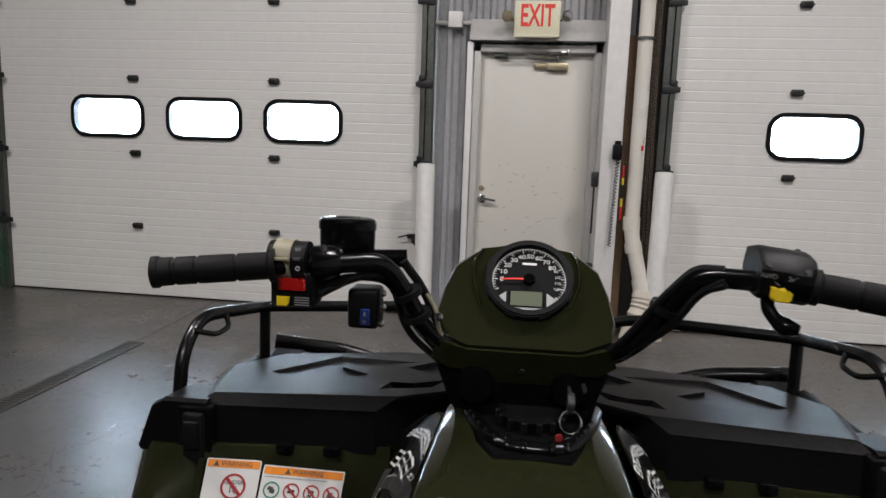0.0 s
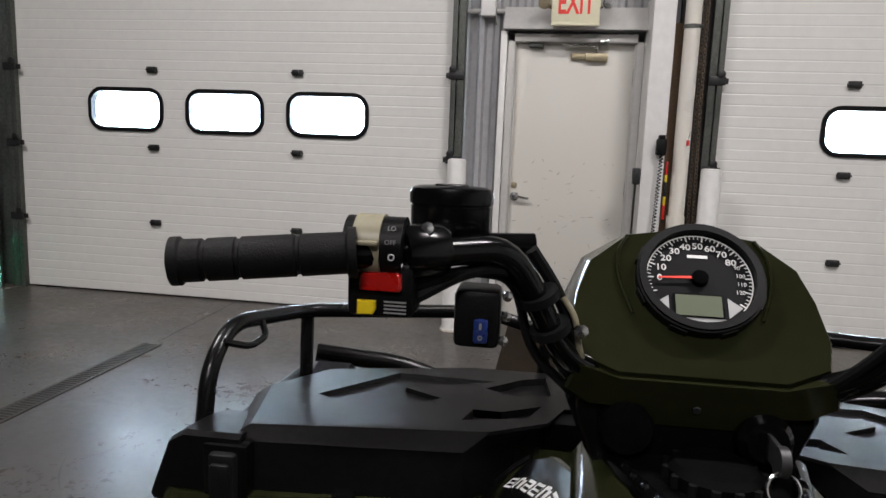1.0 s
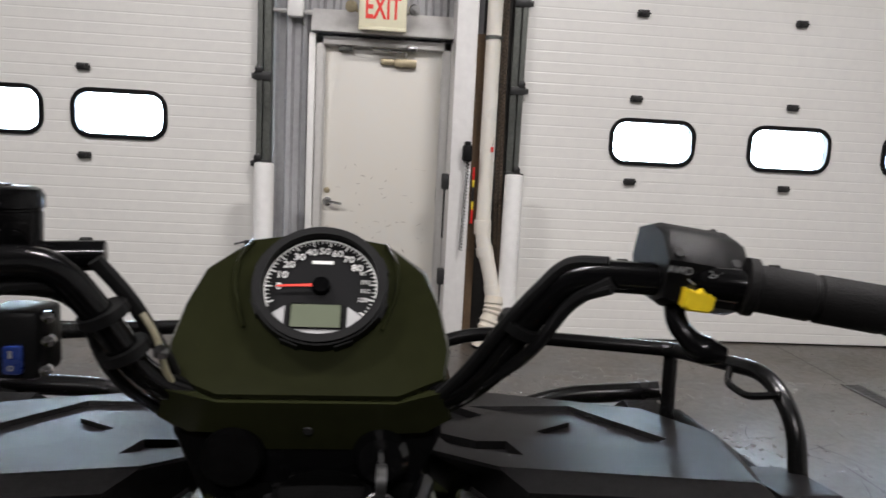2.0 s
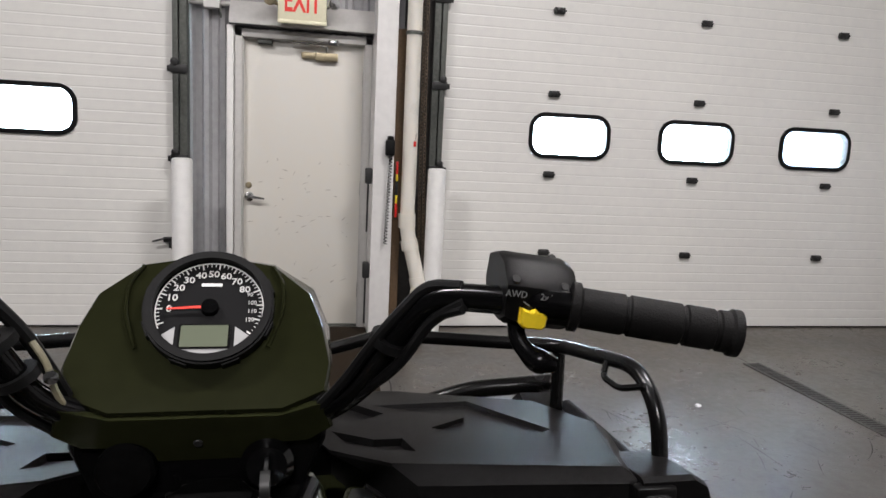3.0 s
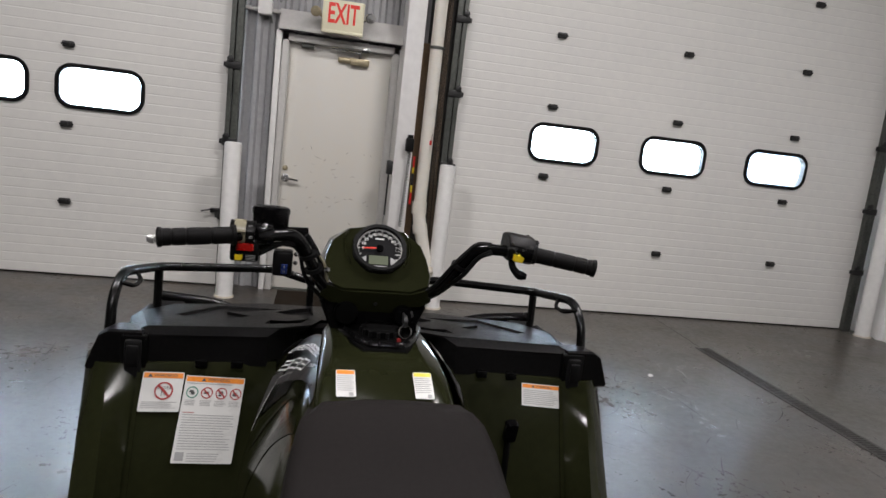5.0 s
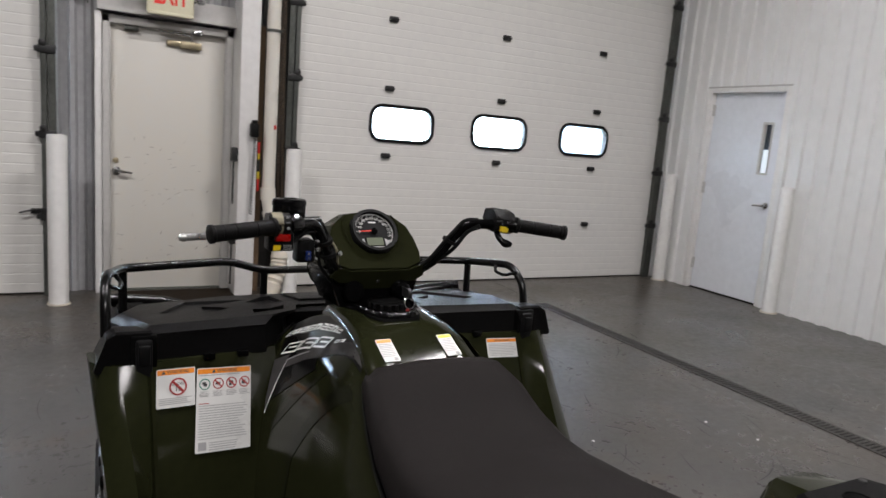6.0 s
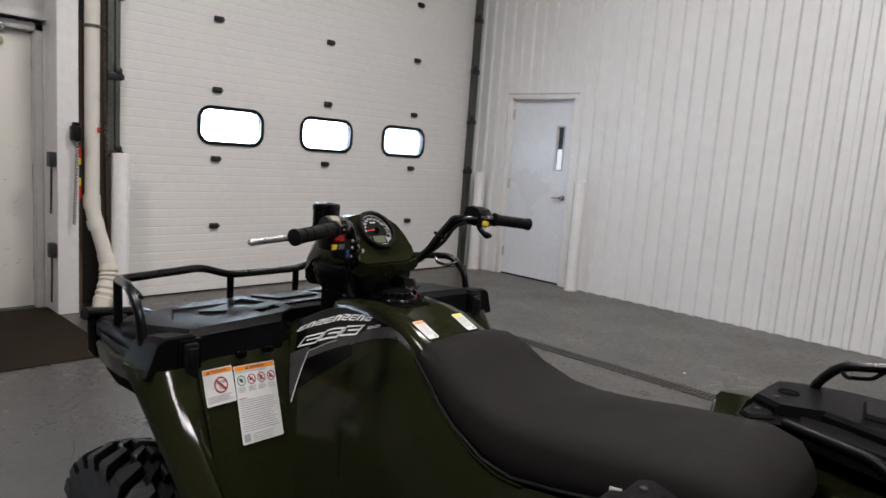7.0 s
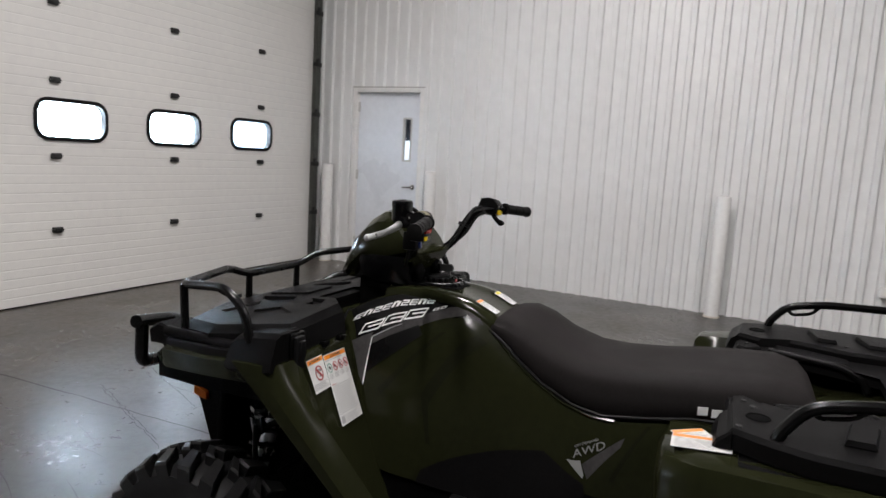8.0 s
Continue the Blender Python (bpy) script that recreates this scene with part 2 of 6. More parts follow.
bm = nb()
box(bm, XL - 0.2, XR + 0.2, YB - 0.2, 6.6, CEIL, CEIL + 0.15)
tagged(link_mesh("ceiling", bm, M_DIMCEIL), "unseen ceiling of the hall, its grey kept dark to limit fill light", "ceiling", kind="structure")
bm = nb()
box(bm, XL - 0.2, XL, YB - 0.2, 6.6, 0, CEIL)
tagged(link_mesh("wall_west", bm, M_DIMWALL), "unseen end wall, its grey kept dark to limit fill light", "wall", kind="structure")
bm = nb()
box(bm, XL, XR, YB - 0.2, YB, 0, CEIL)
tagged(link_mesh("wall_south", bm, M_DIMWALL), "unseen wall far behind, its grey kept dark to limit fill light", "wall", kind="structure")


def corrugated(bm, a0, a1, z0, z1, place, pitch=0.152, depth=0.032, crest=0.046, slope=0.011):
    """Ribbed sheet from a0 to a1: place(a, z, d) puts a point d proud of the wall."""
    prof = []
    k = math.floor(a0 / pitch)
    while k * pitch < a1 + pitch:
        c = k * pitch
        prof += [(c - crest / 2 - slope, 0), (c - crest / 2, depth), (c + crest / 2, depth), (c + crest / 2 + slope, 0)]
        k += 1
    prof = [(a, d) for a, d in prof if a0 < a < a1]
    prof = [(a0, prof[0][1])] + prof + [(a1, prof[-1][1])]
    rows = [[bm.verts.new(place(a, z, d)) for a, d in prof] for z in (z0, z1)]
    skin(bm, rows, cap=False, closed=False)


# the sheet wall on the east, with the opening of its door
RD0, RD1, RDH = 4.608, 5.545, 2.165
bm = nb()
east = lambda a, z, d: Vector((XR - d, a, z))
for a0, a1, z0, z1 in ((YB, RD0, 0.0, RDH), (RD1, 6.3, 0.0, RDH), (YB, 6.3, RDH, CEIL)):
    corrugated(bm, a0, a1, z0, z1, east)
box(bm, XR + 0.004, XR + 0.2, YB, RD0 - 0.03, 0, RDH)
box(bm, XR + 0.004, XR + 0.2, RD1 + 0.03, 6.6, 0, RDH)
box(bm, XR + 0.004, XR + 0.2, YB, 6.6, RDH + 0.002, CEIL)
tagged(link_mesh("wall_east", bm, M_CORR, smooth=20), "white ribbed metal sheet wall", "wall", kind="structure")

# the wall of the big doors: piers, lintel and the sheet about the exit door
L0, L1 = -3.725, -0.045
R0, R1 = 1.75, 6.02
HEAD = 4.27
bm = nb()
box(bm, XL, L0 - 0.10, YG + 0.06, 6.5, 0, CEIL)
box(bm, L0 - 0.10, R1 + 0.12, YG + 0.06, 6.5, HEAD, CEIL)
box(bm, R1 + 0.02, XR, YG + 0.06, 6.5, 0, HEAD)
tagged(link_mesh("wall_north", bm, M_WHITE), "white wall round the overhead doors", "wall", kind="structure")
ED0, ED1, EDH = 0.362, 1.212, 2.085
bm = nb()
north = lambda a, z, d: Vector((a, DW + 0.02 - d, z))
corrugated(bm, L1 + 0.02, ED0 - 0.06, 0, EDH + 0.06, north, pitch=0.11, depth=0.028, crest=0.03, slope=0.02)
corrugated(bm, L1 + 0.02, R0 - 0.02, EDH + 0.06, HEAD, north, pitch=0.11, depth=0.028, crest=0.03, slope=0.02)
box(bm, L1 + 0.02, ED0 - 0.06, DW + 0.03, 6.5, 0, HEAD)
box(bm, ED1 + 0.06, R0 - 0.02, DW + 0.03, 6.5, 0, HEAD)
box(bm, ED0 - 0.06, ED1 + 0.06, DW + 0.03, 6.5, EDH + 0.06, HEAD)
box(bm, ED0 - 0.1, ED1 + 0.1, DW + 0.08, 6.5, 0, EDH + 0.1)
tagged(link_mesh("wall_inner", bm, M_CORRSHADE, smooth=20), "ribbed metal sheet beside and above the exit, its grey darkened for the recess shade", "wall", kind="structure")

# daylight outside the big doors
bm = nb()
box(bm, -12, 14, 9.0, 9.05, -1, 9)
tagged(link_mesh("backdrop", bm, M_SKY), "bright hazy daylight outside the windows", "backdrop", kind="structure")

# ---- ceiling fixtures ----
for k, (lx, ly, watts) in enumerate(LAMPS):
    fix = thing("ceiling_light", lx, ly, CEIL, "long white fluorescent strip light under the ceiling", "light", "ceiling strip lights")
    bm = nb()
    box(bm, -0.75, 0.75, -0.16, 0.16, -0.07, -0.002, 0.01)
    part("housing", bm, M_WHITE, fix)
    lamp = bpy.data.lights.new("strip", "AREA")
    lamp.shape, lamp.size, lamp.size_y, lamp.energy = "RECTANGLE", 1.4, 0.28, watts
    lamp.color = (1.0, 0.952, 0.955)
    lo = new("strip_lamp", lamp)
    lo.location = (lx, ly, CEIL - 0.09)


# ---- overhead doors ----
SEC = 0.61


def overhead_door(name, x0, x1, windows, columns, label):
    top = tagged(new(name), label, "overhead door", kind="structure")
    top.location = (0, YG, 0)
    W, H, RAD, RIM = 0.66, 0.348, 0.125, 0.032
    face = lambda u, v, w=0.0: Vector((u, -w, v))
    for k in range(7):
        z0, z1 = k * SEC + (0.012 if k == 0 else 0.0003), (k + 1) * SEC - 0.0003
        zc = (k + 0.5) * SEC - 0.008
        bm = nb()
        n = 8
        prof = []
        for i in range(n):
            a, b = z0 + (z1 - z0) * i / n, z0 + (z1 - z0) * (i + 1) / n
            g = 0.007
            prof += [(a, -0.0016), (a + g, 0.0), (b - g, 0.0), (b, -0.0016)]
        holes = [(c - W / 2 + RIM, c + W / 2 - RIM) for c in windows] if k == 2 else []
        hz0, hz1 = zc - H / 2 + RIM, zc + H / 2 - RIM
        if holes:
            prof += [(hz0, 0.0), (hz1, 0.0)]
            prof.sort()
        xs = sorted([x0, x1] + [h for p in holes for h in p])
        rows = [[bm.verts.new((x, -d, z)) for x in xs] for z, d in prof]
        for r0, r1, (za, _), (zb, _) in zip(rows, rows[1:], prof, prof[1:]):
            if zb - za < 1e-6:
                continue
            for j in range(len(xs) - 1):
                if any(abs(xs[j] - h[0]) < 1e-6 for h in holes) and za >= hz0 - 1e-6 and zb <= hz1 + 1e-6:
                    continue
                bm.faces.new((r0[j], r0[j + 1], r1[j + 1], r1[j]))
        if not holes:
            box(bm, x0, x1, 0.008, 0.05, z0, z1)
        else:
            box(bm, x0, x1, 0.008, 0.05, z0, hz0 - 0.005)
            box(bm, x0, x1, 0.008, 0.05, hz1 + 0.005, z1)
            edges = [x0] + [v for h in holes for v in (h[0] - 0.004, h[1] + 0.004)] + [x1]
            for a, b in zip(edges[::2], edges[1::2]):
                box(bm, a, b, 0.008, 0.05, hz0 - 0.004, hz1 + 0.004)
        box(bm, x0, x1, 0.020, 0.046, z1 - 0.001, z1 + 0.006)
        panel = part("panel", bm, M_DOORSKIN, top, smooth=12)
        for c in windows if k == 2 else []:
            bm = nb()
            ring(bm, round_rect(W, H, RAD, 8, c, zc), round_rect(W - 2 * RIM, H - 2 * RIM, RAD - RIM, 8, c, zc), face, -0.05, 0.014)
            part("window_frame", bm, M_RUBBER, panel, "black rubber window surround")
            bm = nb()
            prism(bm, round_rect(W - 2 * RIM + 0.008, H - 2 * RIM + 0.008, RAD - RIM + 0.004, 8, c, zc), face, -0.03, -0.024)
            pane = part("pane", bm, M_GLASS, panel, "clear window pane")
            pane.visible_shadow = False
        if k > 0:
            for c in columns:
                bm = nb()
                zz = k * SEC
                box(bm, c - 0.042, c + 0.042, -0.030, 0.002, zz - 0.024, zz + 0.024, 0.008)
                box(bm, c - 0.030, c + 0.020, -0.040, -0.028, zz - 0.014, zz + 0.018, 0.005)
                tube(bm, [(c - 0.05, -0.02, zz), (c + 0.05, -0.02, zz)], 0.007, 8)
                part("hinge", bm, M_BLACKMETAL, panel, "dark steel hinge between two panels")
    bm = nb()
    box(bm, x0, x1, 0.004, 0.045, 0.0, 0.012)
    part("bottom_seal", bm, M_RUBBER, top, "black rubber bottom seal")
    return top


door_left = overhead_door("door_1", L0, L1, (-2.745, -1.892, -1.050), (-2.500, -1.287), "white ribbed sectional overhead door with three oblong windows, shut")
door_right = overhead_door("door_2", R0, R1, (2.806, 3.873, 4.945), (2.653, 3.860, 5.075), "white ribbed sectional overhead door, three windows, beside the sheet wall, shut")


def door_track(x, side, label):
    """Upright steel track with its angle, brackets and rollers; side: +1 when the door lies to its east."""
    t = thing("door_track", x, YG, 0, label, "door track", "tracks of the overhead doors")
    bm = nb()
    box(bm, -0.045, -0.005, -0.055, 0.05, 0.0, HEAD, 0.003)
    box(bm, -0.050, 0.0, -0.075, -0.055, 0.0, HEAD, 0.003)
    part("angle", bm, M_STEEL, t)
    bm = nb()
    box(bm, 0.008, 0.016, -0.07, 0.02, 0.0, HEAD, 0.002)
    box(bm, 0.008, 0.045, -0.078, -0.070, 0.0, HEAD, 0.002)
    part("channel", bm, M_STEEL, t)
    for k in range(1, 7):
        bm = nb()
        zz = k * SEC
        box(bm, -0.055, 0.062, -0.088, -0.070, zz - 0.03, zz + 0.03, 0.006)
        lathe(bm, [(0.010, -0.10), (0.026, -0.095), (0.026, -0.075), (0.010, -0.07)], (0.03, 0, zz + 0.045), (0, 1, 0), 14)
        box(bm, 0.03, 0.085, -0.060, -0.052, zz - 0.02, zz + 0.02, 0.003)
        part("roller_bracket", bm, M_BLACKMETAL, t, "dark steel roller bracket")
    if side < 0:
        for o in t.children:
            o.scale.x = -1
    return t


door_track(L0, 1, "dark galvanised upright door track with rollers")
door_track(L1, -1, "dark galvanised upright door track with rollers")
door_track(R0, 1, "dark greenish upright door track, rusty in places")
door_track(R1, -1, "dark upright door track in the corner by the sheet wall")

# ---- exit door ----
exit_door = tagged(new("door_3"), "scuffed white steel exit door with lever handle, shut", "door", kind="structure")
exit_door.location = (ED0, DW, 0)
EW = ED1 - ED0
M_SLAB = mat("scuffed_door", (0.72, 0.705, 0.655), 0.42, var=0.07, scales=(2.2, 16), bump=0.08, tint=(0.64, 0.61, 0.545))
bm = nb()
box(bm, 0.003, EW - 0.003, -0.012, 0.032, 0.012, EDH - 0.004, 0.002)
slab = part("slab", bm, M_SLAB, exit_door)
M_SCUFF = mat("scuff", (0.14, 0.10, 0.07), 0.6, var=0.3)
rnd = random.Random(5)
for k in range(60):
    bm = nb()
    u, v = rnd.uniform(0.05, EW - 0.08), rnd.choice((rnd.uniform(0.2, 0.5), rnd.uniform(0.6, 1.25)))
    a, ln = rnd.gauss(0.3, 0.5), rnd.uniform(0.008, 0.06)
    pl = frame_of((u, -0.0125, v), (math.cos(a), 0, math.sin(a)), (-math.sin(a), 0, math.cos(a)))
    prism(bm, [(-ln / 2, 0), (0, -0.0014), (ln / 2, 0), (0, 0.0016)], pl, 0.0, 0.0006)
    part("scuff_mark", bm, M_SCUFF, slab)
bm = nb()
for x0, x1 in ((-0.055, -0.002), (EW + 0.002, EW + 0.055)):
    box(bm, x0, x1, -0.075, 0.06, 0, EDH + 0.055, 0.004)
box(bm, -0.055, EW + 0.055, -0.075, 0.06, EDH, EDH + 0.055, 0.004)
for x0, x1 in ((-0.012, 0.006), (EW - 0.006, EW + 0.012)):
    box(bm, x0, x1, -0.045, -0.0, 0, EDH, 0.003)
box(bm, 0, EW, -0.045, -0.0, EDH - 0.006, EDH + 0.012, 0.003)
part("door_frame", bm, M_FRAME, exit_door, "steel door frame, its pale grey darkened for the recess shade")
bm = nb()
box(bm, -0.105, -0.058, -0.10, 0.02, 0, EDH + 0.07, 0.004)
box(bm, EW + 0.058, EW + 0.10, -0.09, 0.02, 0, EDH + 0.05, 0.004)
part("jamb_cover", bm, M_WHITE, exit_door, "white jamb flashing")
bm = nb()
box(bm, 0.003, EW - 0.003, -0.05, 0.05, 0.0, 0.010, 0.003)
part("threshold", bm, M_STEEL, exit_door)
bm = nb()
lathe(bm, [(0.0, 0.0), (0.022, 0.0), (0.022, 0.008), (0.014, 0.014), (0.0, 0.014)], (0.04, -0.012, 1.05), (0, -1, 0), 18)
part("deadbolt", bm, M_BRASS, slab)
bm = nb()
lathe(bm, [(0.0, 0.0), (0.034, 0.0), (0.034, 0.006), (0.018, 0.012), (0.012, 0.05), (0.0, 0.05)], (0.045, -0.012, 0.965), (0, -1, 0), 18)
tube(bm, [(0.045, -0.055, 0.965), (0.085, -0.060, 0.963), (0.155, -0.058, 0.955)], [0.012, 0.011, 0.008], 10)
part("lever_handle", bm, M_CHROME, slab, "dull chrome lever handle")
bm = nb()
box(bm, 0.40, 0.52, -0.045, -0.012, EDH - 0.115, EDH - 0.07, 0.012)
box(bm, 0.50, 0.66, -0.055, -0.012, EDH - 0.125, EDH - 0.07, 0.006)
closer = part("door_closer", bm, M_BRASS, slab, "worn brass-coloured door closer")
bm = nb()
tube(bm, [(0.58, -0.035, EDH - 0.07), (0.58, -0.06, EDH - 0.03)], 0.010, 8)
tube(bm, [(0.58, -0.06, EDH - 0.03), (0.34, -0.09, EDH - 0.015)], 0.007, 8)
tube(bm, [(0.34, -0.09, EDH - 0.015), (0.62, -0.07, EDH + 0.002)], 0.007, 8)
box(bm, 0.59, 0.66, -0.085, -0.045, EDH - 0.02, EDH + 0.02, 0.004)
part("closer_arm", bm, M_CHROME, slab)
bm = nb()
box(bm, 0.10, 0.20, -0.055, -0.012, EDH - 0.035, EDH - 0.008, 0.004)
part("top_bracket", bm, M_STEEL, slab)
bm = nb()
for zz in (0.28, 1.05, 1.85):
    tube(bm, [(EW + 0.001, -0.020, zz - 0.055), (EW + 0.001, -0.020, zz + 0.055)], 0.009, 8)
part("hinge", bm, M_STEEL, exit_door)
# sheet-metal canopy above the door
bm = nb()
prism(bm, [(0, 0), (0.16, 0.0), (0.16, 0.03), (0.07, 0.165), (0.0, 0.165)],
      lambda u, v, w: Vector((w, 0.02 - u, EDH + 0.078 + v)), -0.085, EW + 0.068)
canopy = part("canopy", bm, M_FRAME, exit_door, "sloping pale metal canopy over the door")

# ---- exit sign ----
sign = thing("exit_sign", 0.772, 5.965, 2.293, "cream exit sign with red letters and two emergency lamps", "exit sign")
bm = nb()
box(bm, -0.165, 0.165, -0.045, 0.03, -0.11, 0.135, 0.012)
part("sign_box", bm, M_SIGN, sign)
bm = nb()
box(bm, -0.165, 0.165, -0.052, -0.03, -0.125, -0.10, 0.006)
part("lower_trim", bm, M_SIGN, sign)
pl = frame_of((0, -0.0455, 0.022), (1, 0, 0), (0, 0, 1))
lettering("letters", "EXIT", 0.215, pl, 0.0015, M_RED, sign, "red exit letters", 0.001, squeeze=0.56, weight=0.022)
for sx in (-1, 1):
    bm = nb()
    lathe(bm, [(0.0, 0.0), (0.022, 0.0), (0.040, 0.02), (0.040, 0.05), (0.034, 0.056), (0.0, 0.058)], (sx * 0.205, -0.02, 0.03), (sx * 0.25, -1, -0.2), 18)
    tube(bm, [(sx * 0.16, 0, 0.0), (sx * 0.20, -0.01, 0.02)], 0.012, 8)
    part("lamp_head", bm, M_BRASS if sx < 0 else M_CHROME, sign, "round emergency lamp head")
bm = nb()
box(bm, -0.03, 0.03, 0.03, 0.12, -0.11, 0.0, 0.006)
part("mount", bm, M_SIGN, sign)

# junction box and conduit beside the sign
jb = thing("junction_box", 0.155, DW - 0.01, 2.32, "small white junction box on a conduit", "junction box")
bm = nb()
box(bm, -0.055, 0.055, -0.075, 0.0, -0.06, 0.06, 0.008)
part("cover", bm, M_WHITE, jb)
bm = nb()
tube(bm, [(-0.22, -0.03, -0.02), (0.20, -0.03, -0.02)], 0.016, 8)
part("conduit", bm, M_FRAME, jb)
bm = nb()
tube(bm, [(0.05, -0.05, -0.06), (0.06, -0.05, -0.12)], 0.007, 8)
part("knockout", bm, M_STEEL, jb)


# ---- chain ----
def chain(name, pts, material, label, link=0.034, r=0.0035, group=""):
    """Links along a polyline, every other one turned by a quarter."""
    base = Vector(pts[-1])
    t = thing(name, base.x, base.y, base.z, label, "chain", group)
    bm = nb()
    k = 0
    for a, b in zip(pts, pts[1:]):
        a, b = Vector(a) - base, Vector(b) - base
        n = max(1, int((b - a).length / (link * 0.78)))
        d = (b - a).normalized()
        s1 = d.orthogonal().normalized()
        s2 = d.cross(s1)
        for i in range(n):
            c = a + (b - a) * ((i + 0.5) / n)
            s = s1 if k % 2 else s2
            o = round_rect(link, link * 0.62, link * 0.3, 3)
            tube(bm, [c + d * u + s * v for u, v in o] + [c + d * o[0][0] + s * o[0][1]], r, 5, cap=False)
            k += 1
    part("chain_strand", bm, material, t)
    return t


chain("hoist_chain", [(1.60, 5.90, CEIL), (1.640, 5.90, 1.65), (1.665, 5.88, 0.55), (1.66, 5.86, 0.44)], M_RUST, "rusty hoist chain hanging beside the white pipe")
chain("hoist_chain", [(1.58, 5.93, CEIL), (1.630, 5.93, 1.0), (1.640, 5.92, 0.62)], M_RUST, "rusty hoist chain hanging beside the white pipe")
chain("sign_chain", [(0.38, 6.02, CEIL), (0.28, 5.99, 2.36)], M_STEEL, "thin steel chain hanging from above beside the exit sign", 0.028, 0.003)

# ---- white steel post with its fittings ----
post = thing("steel_post", 1.348, 5.80, 0, "white painted box column beside the exit door", "post")
bm = nb()
box(bm, -0.073, 0.073, 0.0, 0.34, 0, HEAD, 0.006)
part("column", bm, M_WHITE, post)
bm = nb()
box(bm, 0.076, 0.150, 0.17, 0.34, 0, 2.2)
part("timber_packing", bm, M_WOOD, post, "raw timber packing behind the column")
# near-black sheet stands in for the shade in the gap behind the pipe
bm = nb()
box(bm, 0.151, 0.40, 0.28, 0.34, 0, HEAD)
part("gap_shade_sheet", bm, M_GAPSHADE, post)
for zz in (1.163, 0.49):
    bm = nb()
    box(bm, -0.123, -0.074, 0.0, 0.08, zz - 0.055, zz + 0.055, 0.008)
    tube(bm, [(-0.10, 0.04, zz - 0.05), (-0.10, 0.06, zz - 0.40)], 0.007, 6)
    part("switch_box", bm, M_BLACKMETAL, post, "small dark switch box on the column's side")

phone = thing("coiled_cord", 1.388, 5.784, 1.37, "black plug on a coiled cord hanging on the white post", "cord")
bm = nb()
box(bm, -0.032, 0.032, -0.055, 0.016, -0.06, 0.05, 0.012)
box(bm, -0.022, 0.022, -0.048, 0.0, 0.045, 0.075, 0.008)
part("plug", bm, M_RUBBER, phone)
bm = nb()
pts = []
for i in range(420):
    s = i / 419
    a = s * 2 * math.pi * 27
    pts.append((0.006 + 0.011 * math.cos(a) - 0.02 * s, -0.03 + 0.011 * math.sin(a), -0.06 - 0.62 * s))
tube(bm, pts, 0.0036, 5)
part("coil", bm, M_RUBBER, phone)

# levelling tool with red ends and a yellow middle, standing behind the post
lv = thing("spirit_level", 1.455, 5.90, 1.03, "red and yellow tool hung beside the post", "tool")
M_YEL = mat("yellow_plastic", (0.75, 0.60, 0.03), 0.4, var=0.08)
M_REDP = mat("red_plastic", (0.62, 0.02, 0.015), 0.35, var=0.1)
for z0, z1, m in ((-0.16, -0.06, M_REDP), (-0.06, 0.0, M_YEL), (0.0, 0.10, M_BLACKMETAL), (0.10, 0.15, M_YEL), (0.15, 0.24, M_REDP)):
    bm = nb()
    box(bm, -0.008, 0.008, -0.02, 0.02, z0, z1, 0.003)
    part("segment", bm, m, lv)

# ---- drain pipe ----
pipe = thing("drain_pipe", 1.540, 5.88, 0, "white plastic drain pipe with a wrapped elbow at the floor", "pipe")
bm = nb()
tube(bm, [(0.0, 0.0, 3.6), (0.0, 0.0, 0.82)], 0.053, 24)
part("riser", bm, M_PVC, pipe)
bm = nb()
tube(bm, [(0.0, 0.0, 0.83), (0.01, -0.01, 0.74), (0.10, -0.04, 0.38), (0.11, -0.06, 0.30), (0.06, -0.10, 0.14), (0.005, -0.14, 0.0)], 0.054, 18, 0.06)
part("elbow_run", bm, M_PVC, pipe)
for p, q in (((-0.003, 0, 0.90), (0.0, 0, 0.80)), ((0.015, -0.01, 0.71), (0.03, -0.017, 0.64)), ((0.085, -0.035, 0.44), (0.10, -0.042, 0.37))):
    bm = nb()
    tube(bm, [p, q], 0.062, 20)
    part("coupling", bm, M_PVC, pipe)
bm = nb()
pp = rounded([(0.108, -0.05, 0.36), (0.10, -0.07, 0.27), (0.06, -0.10, 0.14), (0.005, -0.14, 0.0)], 0.06, 8)
tube(bm, pp, [0.068 + 0.007 * math.sin(i * 1.9) for i in range(len(pp))], 18)
part("wrapping", bm, M_WRAP, pipe, "yellowed wrapping round the pipe foot")
bm = nb()
tube(bm, [(-0.045, -0.01, 2.16), (0.06, -0.05, 2.16)], 0.008, 8)
ring(bm, circle(0.060, 20), circle(0.0535, 20), lambda u, v, w: Vector((u, v, 2.16 + w)), -0.012, 0.012)
part("strap", bm, M_STEEL, pipe)
tag = thing("red_tag", 1.566, 5.82, 1.405, "small red plastic tag on the drain pipe", "tag")
bm = nb()
box(bm, -0.009, 0.009, -0.006, 0.006, -0.025, 0.012, 0.003)
part("tag_plate", bm, M_REDP, tag)
bm = nb()
tube(bm, [(0, 0.0, 0.01), (0.012, 0.01, 0.07)], 0.0015, 5)
part("wire", bm, M_STEEL, tag)


